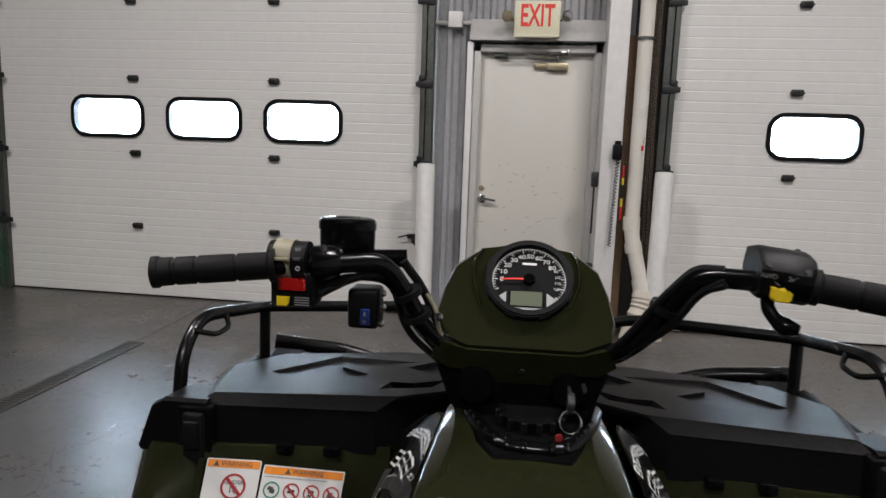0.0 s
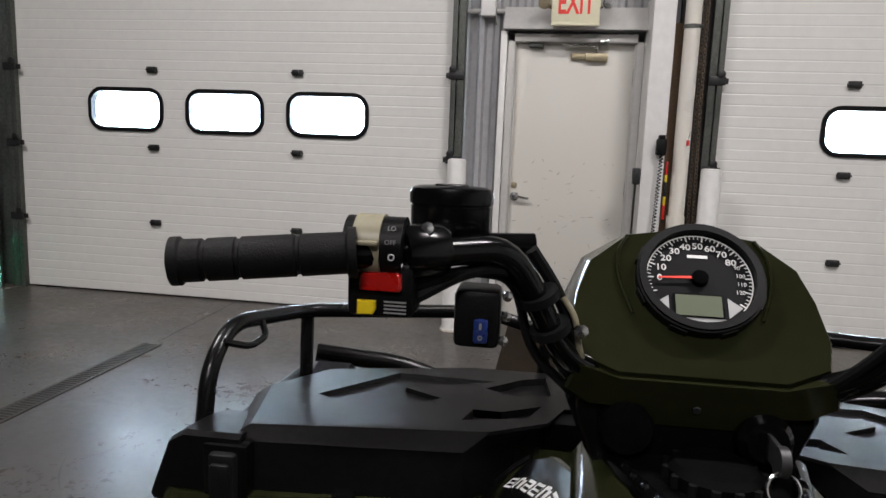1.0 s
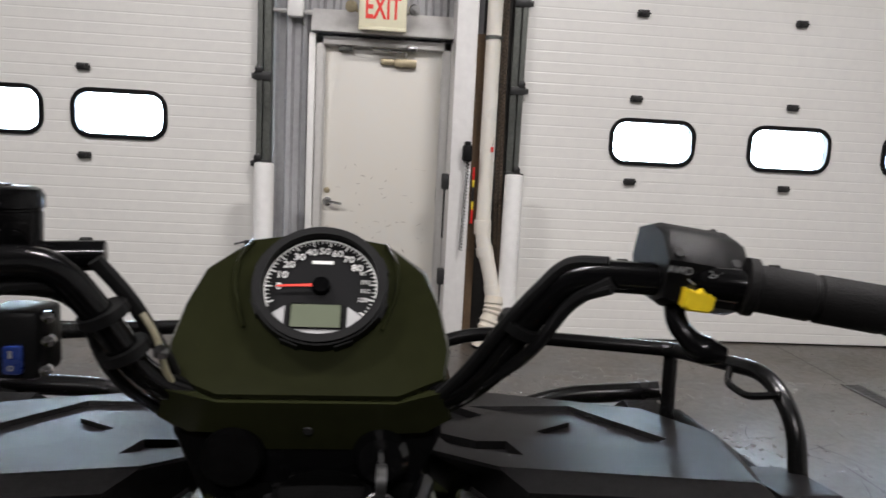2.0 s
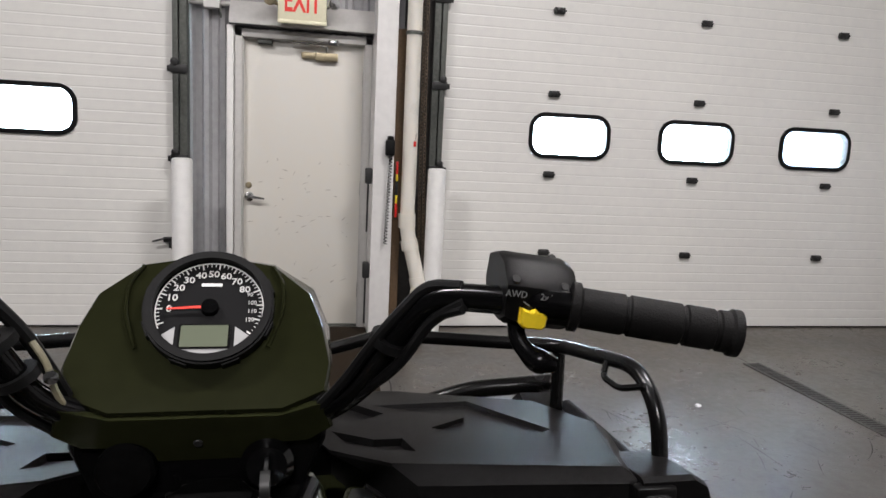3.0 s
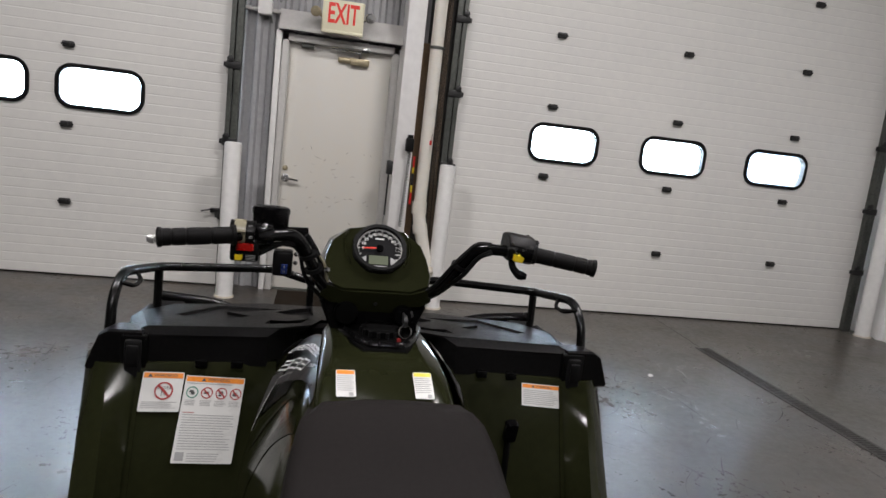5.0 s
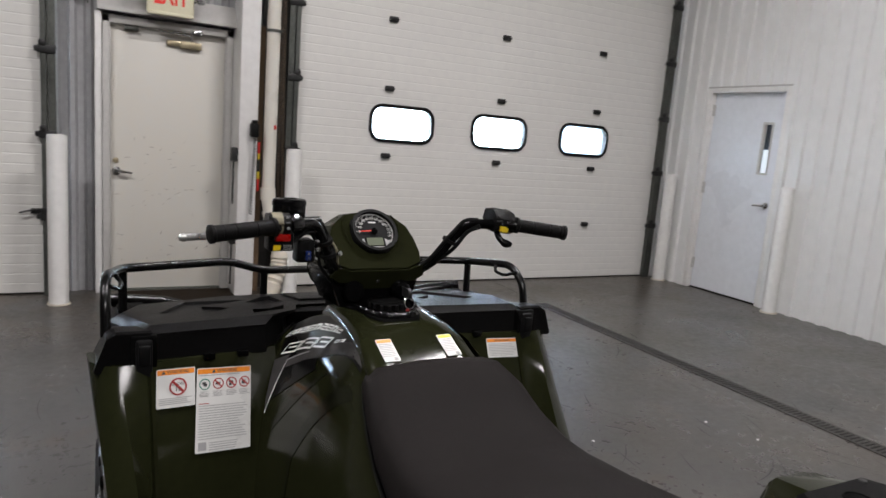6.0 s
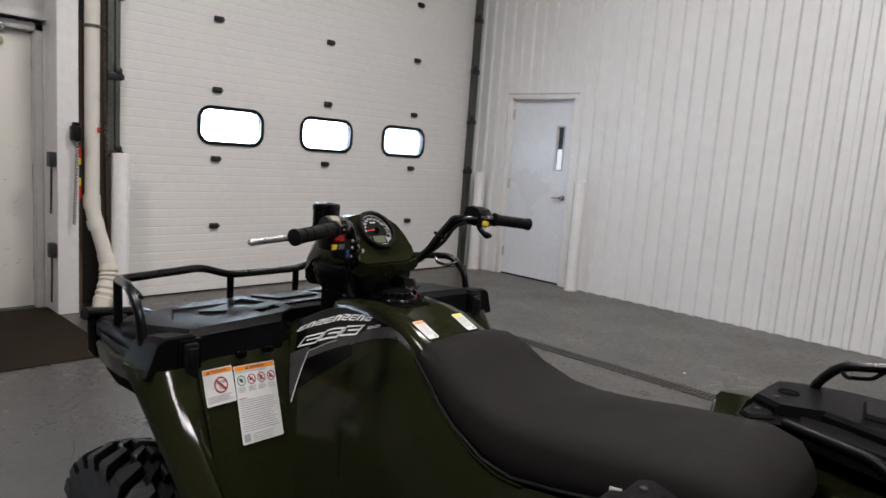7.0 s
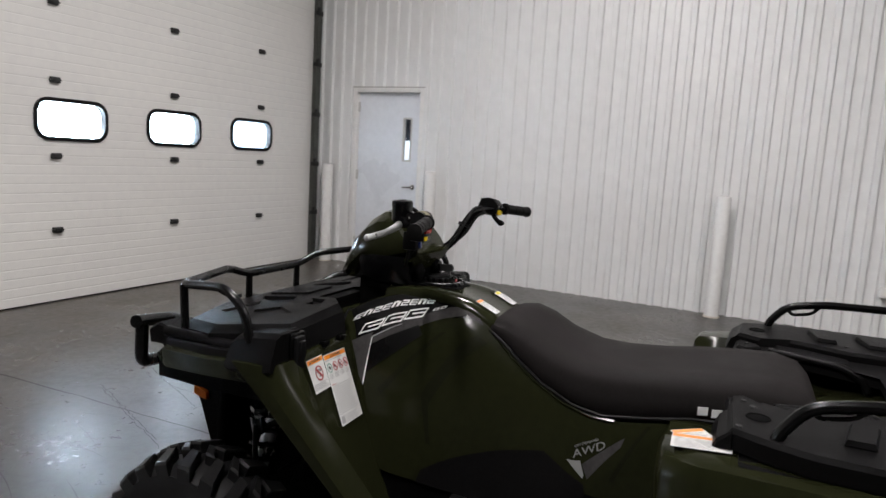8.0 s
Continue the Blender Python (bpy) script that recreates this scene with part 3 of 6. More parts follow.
# ---- bollards ----
def bollard(x, y, h=1.255, r=0.066, label="white painted steel guard post standing on the floor"):
    t = thing("bollard", x, y, 0, label, "bollard", "white guard posts")
    bm = nb()
    lathe(bm, [(0.0, 0.0), (r, 0.0), (r, h - 0.02), (r * 0.93, h - 0.006), (r * 0.6, h), (0.0, h)], n=28)
    part("pipe", bm, M_WHITE, t)
    bm = nb()
    ring(bm, circle(r + 0.012, 28), circle(r + 0.001, 28), lambda u, v, w: Vector((u, v, w)), 0.0, 0.012)
    part("foot_sealant", bm, M_WRAP, t)
    return t


bollard(0.018, 5.755, 1.235)
bollard(1.735, 5.835, 1.235)
bollard(6.075, 5.865, 1.23)
bollard(6.085, 4.405, 1.225)
bollard(6.040, 1.215, 1.18)

# added column; stands in for an unidentified dark strip beyond the left door
column = thing("dark_standin_column", -3.95, 5.99, 0, "added dark column standing in for a dark strip beside the door track", "column")
bm = nb()
box(bm, -0.13, 0.13, -0.10, -0.085, 0, HEAD, 0.003)
box(bm, -0.13, 0.13, 0.085, 0.10, 0, HEAD, 0.003)
box(bm, -0.008, 0.008, -0.085, 0.085, 0, HEAD)
part("shaft", bm, M_STEEL, column)

# rod latch on the left door
latch = thing("door_latch", -0.11, YG - 0.02, 0.645, "small dark slide latch on the overhead door", "latch")
bm = nb()
tube(bm, [(0.03, -0.01, 0.0), (-0.03, -0.03, 0.015), (-0.13, -0.03, -0.012)], 0.007, 8)
box(bm, -0.06, 0.02, -0.02, 0.0, -0.02, 0.02, 0.004)
part("rod", bm, M_BLACKMETAL, latch)

# ---- door in the sheet wall ----
side_door = tagged(new("door_4"), "white steel side door with a narrow glazed slit, shut", "door", kind="structure")
side_door.location = (XR, RD1, 0)
SW = RD1 - RD0
bm = nb()
sd = lambda u, v, w=0.0: Vector((0.03 - w, -u, v))
hx0, hx1, hz0, hz1 = 0.677, 0.774, 1.325, 1.822
for u0, u1, v0, v1 in ((0.03, hx0, 0.015, 2.127), (hx1, SW - 0.03, 0.015, 2.127), (hx0, hx1, 0.015, hz0), (hx0, hx1, hz1, 2.127)):
    box(bm, 0.03, 0.072, -u1, -u0, v0, v1)
slab4 = part("slab", bm, M_COOLWHITE, side_door, "slab in a slightly bluer white than the wall")
bm = nb()
ring(bm, [(hx0 - 0.012, hz0 - 0.012), (hx1 + 0.012, hz0 - 0.012), (hx1 + 0.012, hz1 + 0.012), (hx0 - 0.012, hz1 + 0.012)],
     [(hx0 + 0.008, hz0 + 0.008), (hx1 - 0.008, hz0 + 0.008), (hx1 - 0.008, hz1 - 0.008), (hx0 + 0.008, hz1 - 0.008)], sd, -0.03, 0.006)
part("glazing_bead", bm, M_FRAME, slab4)
bm = nb()
box(bm, 0.046, 0.052, -hx1, -hx0, hz0, hz1)
pane4 = part("pane", bm, M_GLASS, slab4, "clear wired glass slit")
pane4.visible_shadow = False
bm = nb()
for y0, y1 in ((-0.028, 0.03), (-SW - 0.03, -SW + 0.028)):
    box(bm, -0.028, 0.12, y0, y1, 0, 2.176, 0.003)
box(bm, -0.028, 0.12, -SW + 0.028, -0.028, 2.129, 2.176, 0.003)
part("door_frame", bm, M_WHITE, side_door, "white steel door frame")
bm = nb()
box(bm, -0.034, -0.0, -SW - 0.035, 0.035, 2.178, 2.194)
part("drip_cap", bm, M_FRAME, side_door, "thin metal cap over the frame")
bm = nb()
box(bm, 0.02, 0.075, -SW + 0.028, -0.028, 0.0, 0.013)
part("threshold", bm, M_RUBBER, side_door)
for zz in (0.28, 1.12, 1.95):
    bm = nb()
    box(bm, 0.012, 0.03, -0.045, -0.012, zz - 0.06, zz + 0.06, 0.003)
    tube(bm, [(0.008, -0.03, zz - 0.06), (0.008, -0.03, zz + 0.06)], 0.009, 8)
    part("hinge", bm, M_FRAME, side_door, "grey steel hinge")
bm = nb()
lathe(bm, [(0, 0), (0.034, 0), (0.03, 0.012), (0.014, 0.02), (0.014, 0.05), (0.0, 0.05)], (0.03, -(SW - 0.11), 1.01), (-1, 0, 0), 16)
tube(bm, [(-0.02, -(SW - 0.11), 1.01), (-0.03, -(SW - 0.22), 1.005)], [0.013, 0.009], 8)
part("lever_handle", bm, M_CHROME, slab4, "dull steel lever handle")
# the corridor behind the side door, with daylight low at its end
M_CORRIDOR = mat("corridor_wall", (0.10, 0.13, 0.17), 0.6)
bm = nb()
box(bm, XR + 0.2, XR + 2.7, 3.0, 8.5, -0.1, 0.0)
box(bm, XR + 0.2, XR + 2.7, 3.0, 8.5, 2.7, 2.8)
box(bm, XR + 0.2, XR + 2.7, 2.9, 3.0, 0.0, 2.7)
box(bm, XR + 0.2, XR + 2.7, 8.5, 8.6, 0.0, 2.7)
box(bm, XR + 2.6, XR + 2.7, 3.0, 8.5, 0.0, 2.7)
box(bm, XR + 0.1, XR + 0.2, 6.5, 8.5, 0.0, 2.7)
tagged(link_mesh("wall_corridor", bm, M_CORRIDOR, smooth=0), "dim blue-grey corridor walls behind the side door", "wall", kind="structure")
bm = nb()
box(bm, XR + 2.55, XR + 2.58, 4.0, 8.0, 0.3, 1.62)
tagged(link_mesh("backdrop_daylight", bm, glow("corridor_daylight", (0.80, 0.91, 1.0), 1.0)), "bright daylight low behind the side door", "backdrop", kind="structure")

# ---- outlet on the sheet wall ----
outlet = thing("wall_outlet", XR - 0.022, -0.20, 0.42, "white surface socket box on the ribbed wall", "outlet")
bm = nb()
box(bm, -0.05, 0.0, -0.055, 0.055, -0.05, 0.05, 0.006)
part("socket_box", bm, M_WHITE, outlet)

# ---- floor fittings ----
entry_mat = thing("entrance_mat", 0.82, 5.36, 0, "worn brown entrance mat in front of the exit", "mat")
bm = nb()
box(bm, -0.40, 0.46, -0.72, 0.70, 0.0, 0.009, 0.003)
part("mat_body", bm, M_MAT, entry_mat)

M_GRATE = mat("drain_grate", (0.055, 0.052, 0.048), 0.5, 0.4, var=0.35, scales=(6, 60), bump=0.2)
M_SLOTSHADE = mat("drain_slot_shade", (0.012, 0.011, 0.010), 0.8, var=0.2)


def trench_drain(x, y0, y1, w=0.115):
    t = tagged(thing("trench_drain", x, y0, 0, "dark iron trench drain grating set in the floor", "floor drain"), group="trench drains")
    # flat near-black strip between the slats imitates the shade down the channel
    bm = nb()
    box(bm, -w / 2, w / 2, 0, y1 - y0, 0.0005, 0.0015)
    part("channel", bm, M_SLOTSHADE, t)
    bm = nb()
    box(bm, -w / 2 - 0.006, -w / 2 + 0.012, 0, y1 - y0, 0.0, 0.006)
    box(bm, w / 2 - 0.012, w / 2 + 0.006, 0, y1 - y0, 0.0, 0.006)
    part("edge_rail", bm, M_GRATE, t)
    bm = nb()
    box(bm, -w / 2 + 0.012, w / 2 - 0.012, -0.0065, 0.0065, 0.0016, 0.0055)
    first = part("slat", bm, M_GRATE, t, smooth=0)
    first.location.y = 0.02
    n = min(290, int((y1 - y0) / 0.028) - 1)
    for k in range(1, n):
        o = new("slat", first.data)
        o.parent = t
        o.location.y = 0.02 + k * (y1 - y0 - 0.03) / n
    return t


trench_drain(-1.757, -1.0, 4.84)
trench_drain(3.885, -1.0, 5.12)

M_CRACK = mat("floor_crack", (0.025, 0.024, 0.023), 0.7, var=0.3)


def crack(name, p, q, w, label, seed):
    r = random.Random(seed)
    p, q = Vector((*p, 0)), Vector((*q, 0))
    t = thing(name, p.x, p.y, 0, label, "floor joint")
    bm = nb()
    n = 40
    d = (q - p)
    s = Vector((-d.y, d.x, 0)).normalized()
    rows = []
    for i in range(n + 1):
        c = d * (i / n) + s * r.gauss(0, 0.004)
        h = w * r.uniform(0.5, 1.2) / 2
        rows.append([bm.verts.new(c + s * h + Vector((0, 0, 0.0012))), bm.verts.new(c - s * h + Vector((0, 0, 0.0012)))])
    skin(bm, rows, cap=False, closed=False)
    part("groove", bm, M_CRACK, t)


crack("floor_joint", (1.338, 4.90), (1.47, 1.0), 0.010, "thin dark joint sawn in the concrete floor", 1)
crack("floor_joint", (-1.757, 4.86), (-1.80, 6.05), 0.008, "thin dark joint sawn in the concrete floor", 2)
crack("floor_joint", (3.875, 5.14), (3.925, 6.05), 0.008, "thin dark joint sawn in the concrete floor", 3)

M_SCRATCH = mat("floor_scratch", (0.022, 0.021, 0.020), 0.6, var=0.3)
crack("floor_scratch", (1.554, 4.069), (1.214, 3.238), 0.005, "thin dark drag mark on the concrete floor", 11)
crack("floor_scratch", (1.525, 4.042), (1.162, 3.145), 0.004, "thin dark drag mark on the concrete floor", 12)
crack("floor_scratch", (1.911, 4.09), (1.61, 3.402), 0.004, "thin dark drag mark on the concrete floor", 13)
rnd = random.Random(21)
bm = nb()
for k in range(150):
    p = Vector((rnd.uniform(-1.2, 4.2), rnd.uniform(1.6, 4.4), 0.0011))
    an, ln, wd = rnd.gauss(1.35, 0.45), rnd.uniform(0.05, 0.40), rnd.uniform(0.0012, 0.003)
    d, s = Vector((math.cos(an), math.sin(an), 0)), Vector((-math.sin(an), math.cos(an), 0))
    bend = s * rnd.gauss(0, 0.05) * ln
    rows = []
    for i in range(5):
        u = i / 4
        c = p + d * (u - 0.5) * ln + bend * (1 - (2 * u - 1) ** 2)
        h = s * wd * (0.2 + (1 - abs(2 * u - 1)))
        rows.append([bm.verts.new(c + h), bm.verts.new(c - h)])
    skin(bm, rows, cap=False, closed=False)
tagged(link_mesh("scuff_marks", bm, M_SCRATCH), "fine dark scratches and tyre scuffs on the floor", "scuffs", kind="stuff")


def scrap(x, y, r, seed):
    """A small crumpled bit of paper."""
    rr = random.Random(seed)
    t = thing("paper_scrap", x, y, 0, "small crumpled white scrap lying on the floor", "litter", "scraps on the floor")
    bm = nb()
    bmesh.ops.create_icosphere(bm, subdivisions=2, radius=r)
    for v in bm.verts:
        v.co *= rr.uniform(0.7, 1.2)
        v.co.z = max(0.0005, v.co.z * 0.5 + r * 0.35)
    part("crumple", bm, M_WHITE, t, smooth=0)


for x, y, r, seed in ((3.040, 4.374, 0.018, 1), (2.443, 2.633, 0.008, 2), (3.228, 2.628, 0.008, 3), (3.322, 2.370, 0.007, 4), (4.226, 2.224, 0.010, 5)):
    scrap(x, y, r, seed)

barrel = thing("green_barrel", -3.99, 5.80, 0, "dark green plastic barrel standing by the door track", "barrel")
bm = nb()
lathe(bm, [(0, 0), (0.19, 0), (0.2, 0.02), (0.2, 0.10), (0.205, 0.12), (0.2, 0.14), (0.2, 0.24), (0.205, 0.26), (0.2, 0.28), (0.2, 0.36), (0.19, 0.375), (0, 0.375)], n=32)
part("drum", bm, M_GREENBIN, barrel)

# ---- all-terrain vehicle ----
M_GREENP = mat("olive_plastic", (0.0124, 0.0136, 0.0056), 0.14, var=0.14, scales=(4, 60), bump=0.05, rvar=0.05, spec=0.19)
M_BLACKP = mat("black_plastic", (0.0062, 0.0060, 0.0061), 0.35, var=0.22, scales=(5, 120), bump=0.22, bumpscale=900, spec=0.028, rvar=0.05)
M_GLOSSBLACK = mat("gloss_black", (0.0022, 0.0022, 0.0024), 0.16, var=0.15, scales=(6, 80), bump=0.04, spec=0.22, rvar=0.05)
M_TUBE = mat("black_coated_tube", (0.003, 0.003, 0.003), 0.25, var=0.2, scales=(8, 90), bump=0.06, spec=0.28, rvar=0.06)
M_GRIP = mat("grip_rubber", (0.006, 0.0057, 0.0057), 0.55, var=0.25, scales=(20, 200), bump=0.3, bumpscale=700, spec=0.12)
M_SEAT = mat("seat_vinyl", (0.0152, 0.0135, 0.0132), 0.60, var=0.15, scales=(4, 140), bump=0.35, bumpscale=1100, spec=0.05)
M_TYRE = mat("tyre_rubber", (0.008, 0.008, 0.0083), 0.5, var=0.3, scales=(9, 90), bump=0.25, spec=0.3)
M_LABEL = mat("white_label", (0.64, 0.64, 0.62), 0.3, var=0.03, scales=(8, 80), bump=0.0)
M_ORANGE = mat("label_orange", (0.80, 0.26, 0.03), 0.35, var=0.06)
M_LYELLOW = mat("label_yellow", (0.75, 0.66, 0.08), 0.35, var=0.06)
M_INK = mat("label_ink", (0.06, 0.06, 0.06), 0.5, var=0.1)
M_GREYINK = mat("label_grey_ink", (0.34, 0.34, 0.34), 0.5, var=0.1)
M_LRED = mat("label_red", (0.34, 0.03, 0.03), 0.4, var=0.06)
M_TEAL = mat("label_green", (0.05, 0.22, 0.16), 0.4, var=0.06)
M_TAN = mat("tan_switch", (0.215, 0.195, 0.130), 0.4, var=0.1, scales=(30, 150))
M_REDSW = mat("red_switch", (0.34, 0.006, 0.004), 0.3, var=0.1, scales=(30, 150))
M_YELSW = mat("yellow_switch", (0.82, 0.60, 0.02), 0.3, var=0.08, scales=(30, 150))
M_BLUESW = mat("blue_switch", (0.012, 0.026, 0.12), 0.25, var=0.1, scales=(30, 150))
M_PRINT = mat("white_print", (0.72, 0.72, 0.70), 0.4, var=0.04)
M_GREYPRINT = mat("grey_print", (0.22, 0.22, 0.22), 0.45, var=0.06)
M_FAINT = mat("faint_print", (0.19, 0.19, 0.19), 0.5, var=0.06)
M_SATIN = mat("satin_black", (0.0045, 0.0044, 0.0045), 0.36, var=0.2, scales=(8, 120), bump=0.2, bumpscale=900, spec=0.12, rvar=0.05)
M_DECALBLACK = mat("black_decal", (0.0025, 0.0025, 0.0025), 0.25, var=0.1, bump=0.0, spec=0.2)
M_FLASH = mat("dark_olive_print", (0.0090, 0.0097, 0.0050), 0.17, var=0.2, scales=(6, 70), bump=0.03, spec=0.16)
M_DECALGREY = mat("grey_decal", (0.045, 0.043, 0.042), 0.42, spec=0.08, var=0.25, scales=(14, 90), bump=0.0)
M_DIAL = mat("dial_black", (0.006, 0.006, 0.0065), 0.45, var=0.1, spec=0.1)
M_LCD = mat("lcd", (0.105, 0.122, 0.080), 0.3, var=0.03)
M_NEEDLE = mat("needle_red", (0.85, 0.05, 0.03), 0.4, var=0.03)
M_LEVER = mat("cast_alloy", (0.55, 0.55, 0.54), 0.35, 0.85, var=0.12, scales=(20, 120))
M_AMBER = mat("amber_reflector", (0.75, 0.16, 0.01), 0.15, var=0.1)
M_STEELG = mat("bright_steel", (0.5, 0.5, 0.5), 0.3, 0.9, var=0.15, scales=(20, 100))
# black of engine parts; gloss kept near zero to imitate the pod's shade
M_ENGINESHADE = mat("engine_shade_black", (0.0028, 0.0028, 0.0028), 0.6, var=0.4, scales=(9, 60), bump=0.3, spec=0.02)

atv = thing("atv", 0.8932, 0.1925, -0.0396, "olive green all-terrain vehicle with black racks and handlebar controls", "atv")
atv.rotation_euler.z = radians(1.8)
atv.scale = (0.9898, 0.9898, 0.9898)


def mirror(pts, s):
    return [(p[0] * s, *p[1:]) for p in pts]


# -- front storage lid
def lid_z(y):
    return 1.022 - 0.115 * (y - 1.6)


def lid_place(x, y, w=0.0):
    return Vector((x, y, lid_z(y) + w))


half_low = [(0.13, 1.77), (0.165, 1.675), (0.225, 1.612), (0.50, 1.588), (0.555, 1.80), (0.50, 1.960), (0.26, 2.06)]
half_top = [(0.10, 1.80), (0.125, 1.715), (0.200, 1.655), (0.488, 1.603), (0.536, 1.80), (0.484, 1.933), (0.25, 2.03)]
low = half_low + [(-x, y) for x, y in half_low[::-1]]
top = half_top + [(-x, y) for x, y in half_top[::-1]]
bm = nb()
rings = [[bm.verts.new(p) for p in ring_] for ring_ in (
    [lid_place(x, y, -0.085) for x, y in low], [lid_place(x * 0.99 + xt * 0.01, y * 0.7 + yt * 0.3, -0.018) for (x, y), (xt, yt) in zip(low, top)],
    [lid_place(x, y, -0.004) for x, y in top], [lid_place(x * 0.985, y + (0.005 if y < 1.8 else -0.005), 0.0) for x, y in top])]
skin(bm, rings, cap=False)
bm.faces.new(rings[0])
edges = [bm.edges.get((a, b)) for a, b in zip(rings[-1], rings[-1][1:] + rings[-1][:1])]
RECESS = ([(0.200, 1.930), (0.362, 1.940), (0.448, 1.768), (0.350, 1.705), (0.275, 1.800), (0.335, 1.845)],
          [(0.130, 1.800), (0.185, 1.755), (0.225, 1.755), (0.235, 1.700), (0.150, 1.735)],
          [(0.115, 1.865), (0.165, 1.840), (0.215, 1.880), (0.160, 1.960), (0.120, 1.985)])
for k, poly in enumerate(RECESS):
    for s in (-1, 1):
        up = [bm.verts.new(lid_place(x * s, y, 0.0)) for x, y in poly]
        cx, cy = sum(p[0] for p in poly) / len(poly), sum(p[1] for p in poly) / len(poly)
        deep = 0.007 if k == 0 else 0.011
        dn = [bm.verts.new(lid_place((x + (cx - x) * 0.05) * s, y + (cy - y) * 0.05, -deep)) for x, y in poly]
        edges += [bm.edges.new((a, b)) for a, b in zip(up, up[1:] + up[:1])]
        skin(bm, [up, dn], cap=False)
        bm.faces.new(dn)
bmesh.ops.triangle_fill(bm, use_beauty=True, use_dissolve=False, edges=edges)
lid = part("front_lid", bm, M_BLACKP, atv, "black moulded storage lid with sunken fields", smooth=20)
lid.location.x = -0.010


def blade(poly, h=0.007, s=1, w=-0.008):
    bm = nb()
    prism(bm, [(x * s, y) for x, y in poly], lid_place, w, h, 0.003)
    part("raised_blade", bm, M_BLACKP, lid, smooth=15)


blade([(-0.07, 1.86), (-0.085, 1.99), (0.085, 1.99), (0.07, 1.86)], 0.006, 1, -0.002)
for s in (-1, 1):
    for x in (0.285, 0.36):
        # black block imitates the shade of a notch in the lid's rear face
        bm = nb()
        box(bm, s * x - 0.013, s * x + 0.013, 1.582, 1.60, 0.938, 0.954, 0.003)
        part("notch_shade_block", bm, M_DECALBLACK, lid)

# -- black rack ends, one each side, with the strap latch
for s in (-1, 1):
    bm = nb()
    rings = []
    for y, k in ((1.580, 0.85), (1.590, 1.0), (1.655, 1.0), (1.70, 0.78), (1.715, 0.4)):
        zt = lid_z(y) - 0.008 - 0.03 * (1 - k)
        zb = lid_z(y) - 0.098 + 0.015 * (1 - k)
        xo = 0.602 - (0.10 if y > 1.95 else 0.03 if y > 1.9 else 0)
        rings.append([Vector((s * x, y, z)) for x, z in ((0.49, zb), (0.49, zt), (0.560 if y < 1.9 else 0.50, zt), (0.578 if y < 1.9 else 0.51, zt - 0.010), (xo, zb + 0.006), (xo - 0.004, zb))])
    loft(bm, rings)
    wing = part("rack_end", bm, M_BLACKP, atv, smooth=25)
    wing.location.x = -0.003
    bm = nb()
    box(bm, s * 0.505 - 0.017, s * 0.505 + 0.017, 1.562, 1.592, 0.868, 1.0, 0.006)
    box(bm, s * 0.507 - 0.020, s * 0.507 + 0.020, 1.556, 1.585, 0.862, 0.888, 0.006)
    box(bm, s * 0.505 - 0.012, s * 0.505 + 0.012, 1.556, 1.566, 0.945, 0.99, 0.004)
    strap = part("strap_latch", bm, M_RUBBER, wing, "black rubber strap latch")
    # black block behind the strap imitates the shade of its recess
    bm = nb()
    box(bm, s * 0.505 - 0.027, s * 0.505 + 0.027, 1.572, 1.60, 0.925, 1.008, 0.004)
    part("recess_shade_block", bm, M_DECALBLACK, wing)
    bm = nb()
    tube(bm, mirror([(0.552, 1.70, 0.960), (0.556, 1.76, 0.960), (0.545, 1.955, 0.960)], s), 0.014, 12)
    part("rack_tube", bm, M_BLACKP, wing)
    bm = nb()
    prism(bm, [(s * x, y) for x, y in ((0.44, 1.61), (0.575, 1.66), (0.578, 1.80), (0.552, 1.95), (0.44, 1.96))], lambda u, v, w: Vector((u, v, w - 0.06 * (v - 1.66))), 0.940, 0.962, 0.004)
    part("rack_shelf", bm, M_BLACKP, wing)
    # support under the rail's front corner
    bm = nb()
    prism(bm, [(1.88, 0.90), (1.93, 0.962), (2.0, 0.972), (2.035, 0.95), (2.03, 0.915), (1.99, 0.915), (1.96, 0.90)],
          lambda u, v, w: Vector((w, u, v)), s * 0.47, s * 0.535, 0.006)
    part("rail_support", bm, M_BLACKP, wing, smooth=20)

# -- front rail of bent tube
bm = nb()
half = [(0.567, 1.660, 0.985), (0.567, 1.677, 1.062), (0.564, 1.740, 1.106), (0.517, 1.921, 1.084), (0.228, 2.035, 1.074), (0.125, 2.046, 1.042)]
tube(bm, mirror(half, -1) + half[::-1], 0.0115, 12, 0.035)
rail = part("front_rail", bm, M_TUBE, atv, "black tubular front rail")
rail.location.x = -0.011
for s in (-1, 1):
    for p, q in (((0.516, 1.920, 1.084), (0.516, 1.914, 0.955)), ((0.122, 2.046, 1.042), (0.122, 2.046, 0.94))):
        bm = nb()
        tube(bm, mirror([p, q], s), 0.011, 10)
        part("rail_post", bm, M_TUBE, rail)
    bm = nb()
    tube(bm, mirror([(0.557, 1.700, 1.090), (0.535, 1.735, 1.075), (0.528, 1.775, 1.080), (0.548, 1.800, 1.102)], s), 0.005, 8, 0.012)
    part("tie_loop", bm, M_TUBE, rail)

# -- brush guard
bm = nb()
hoop = [(0.528, 2.066, 0.966), (0.524, 2.076, 0.850), (0.44, 2.105, 0.832), (0.20, 2.145, 0.800)]
tube(bm, mirror(hoop, -1) + hoop[::-1], 0.0175, 14, 0.030)
bar_ = [(0.556, 2.058, 0.969), (0.400, 2.100, 0.944), (0.22, 2.140, 0.872)]
tube(bm, mirror(bar_, -1) + bar_[::-1], 0.0175, 14, 0.040)
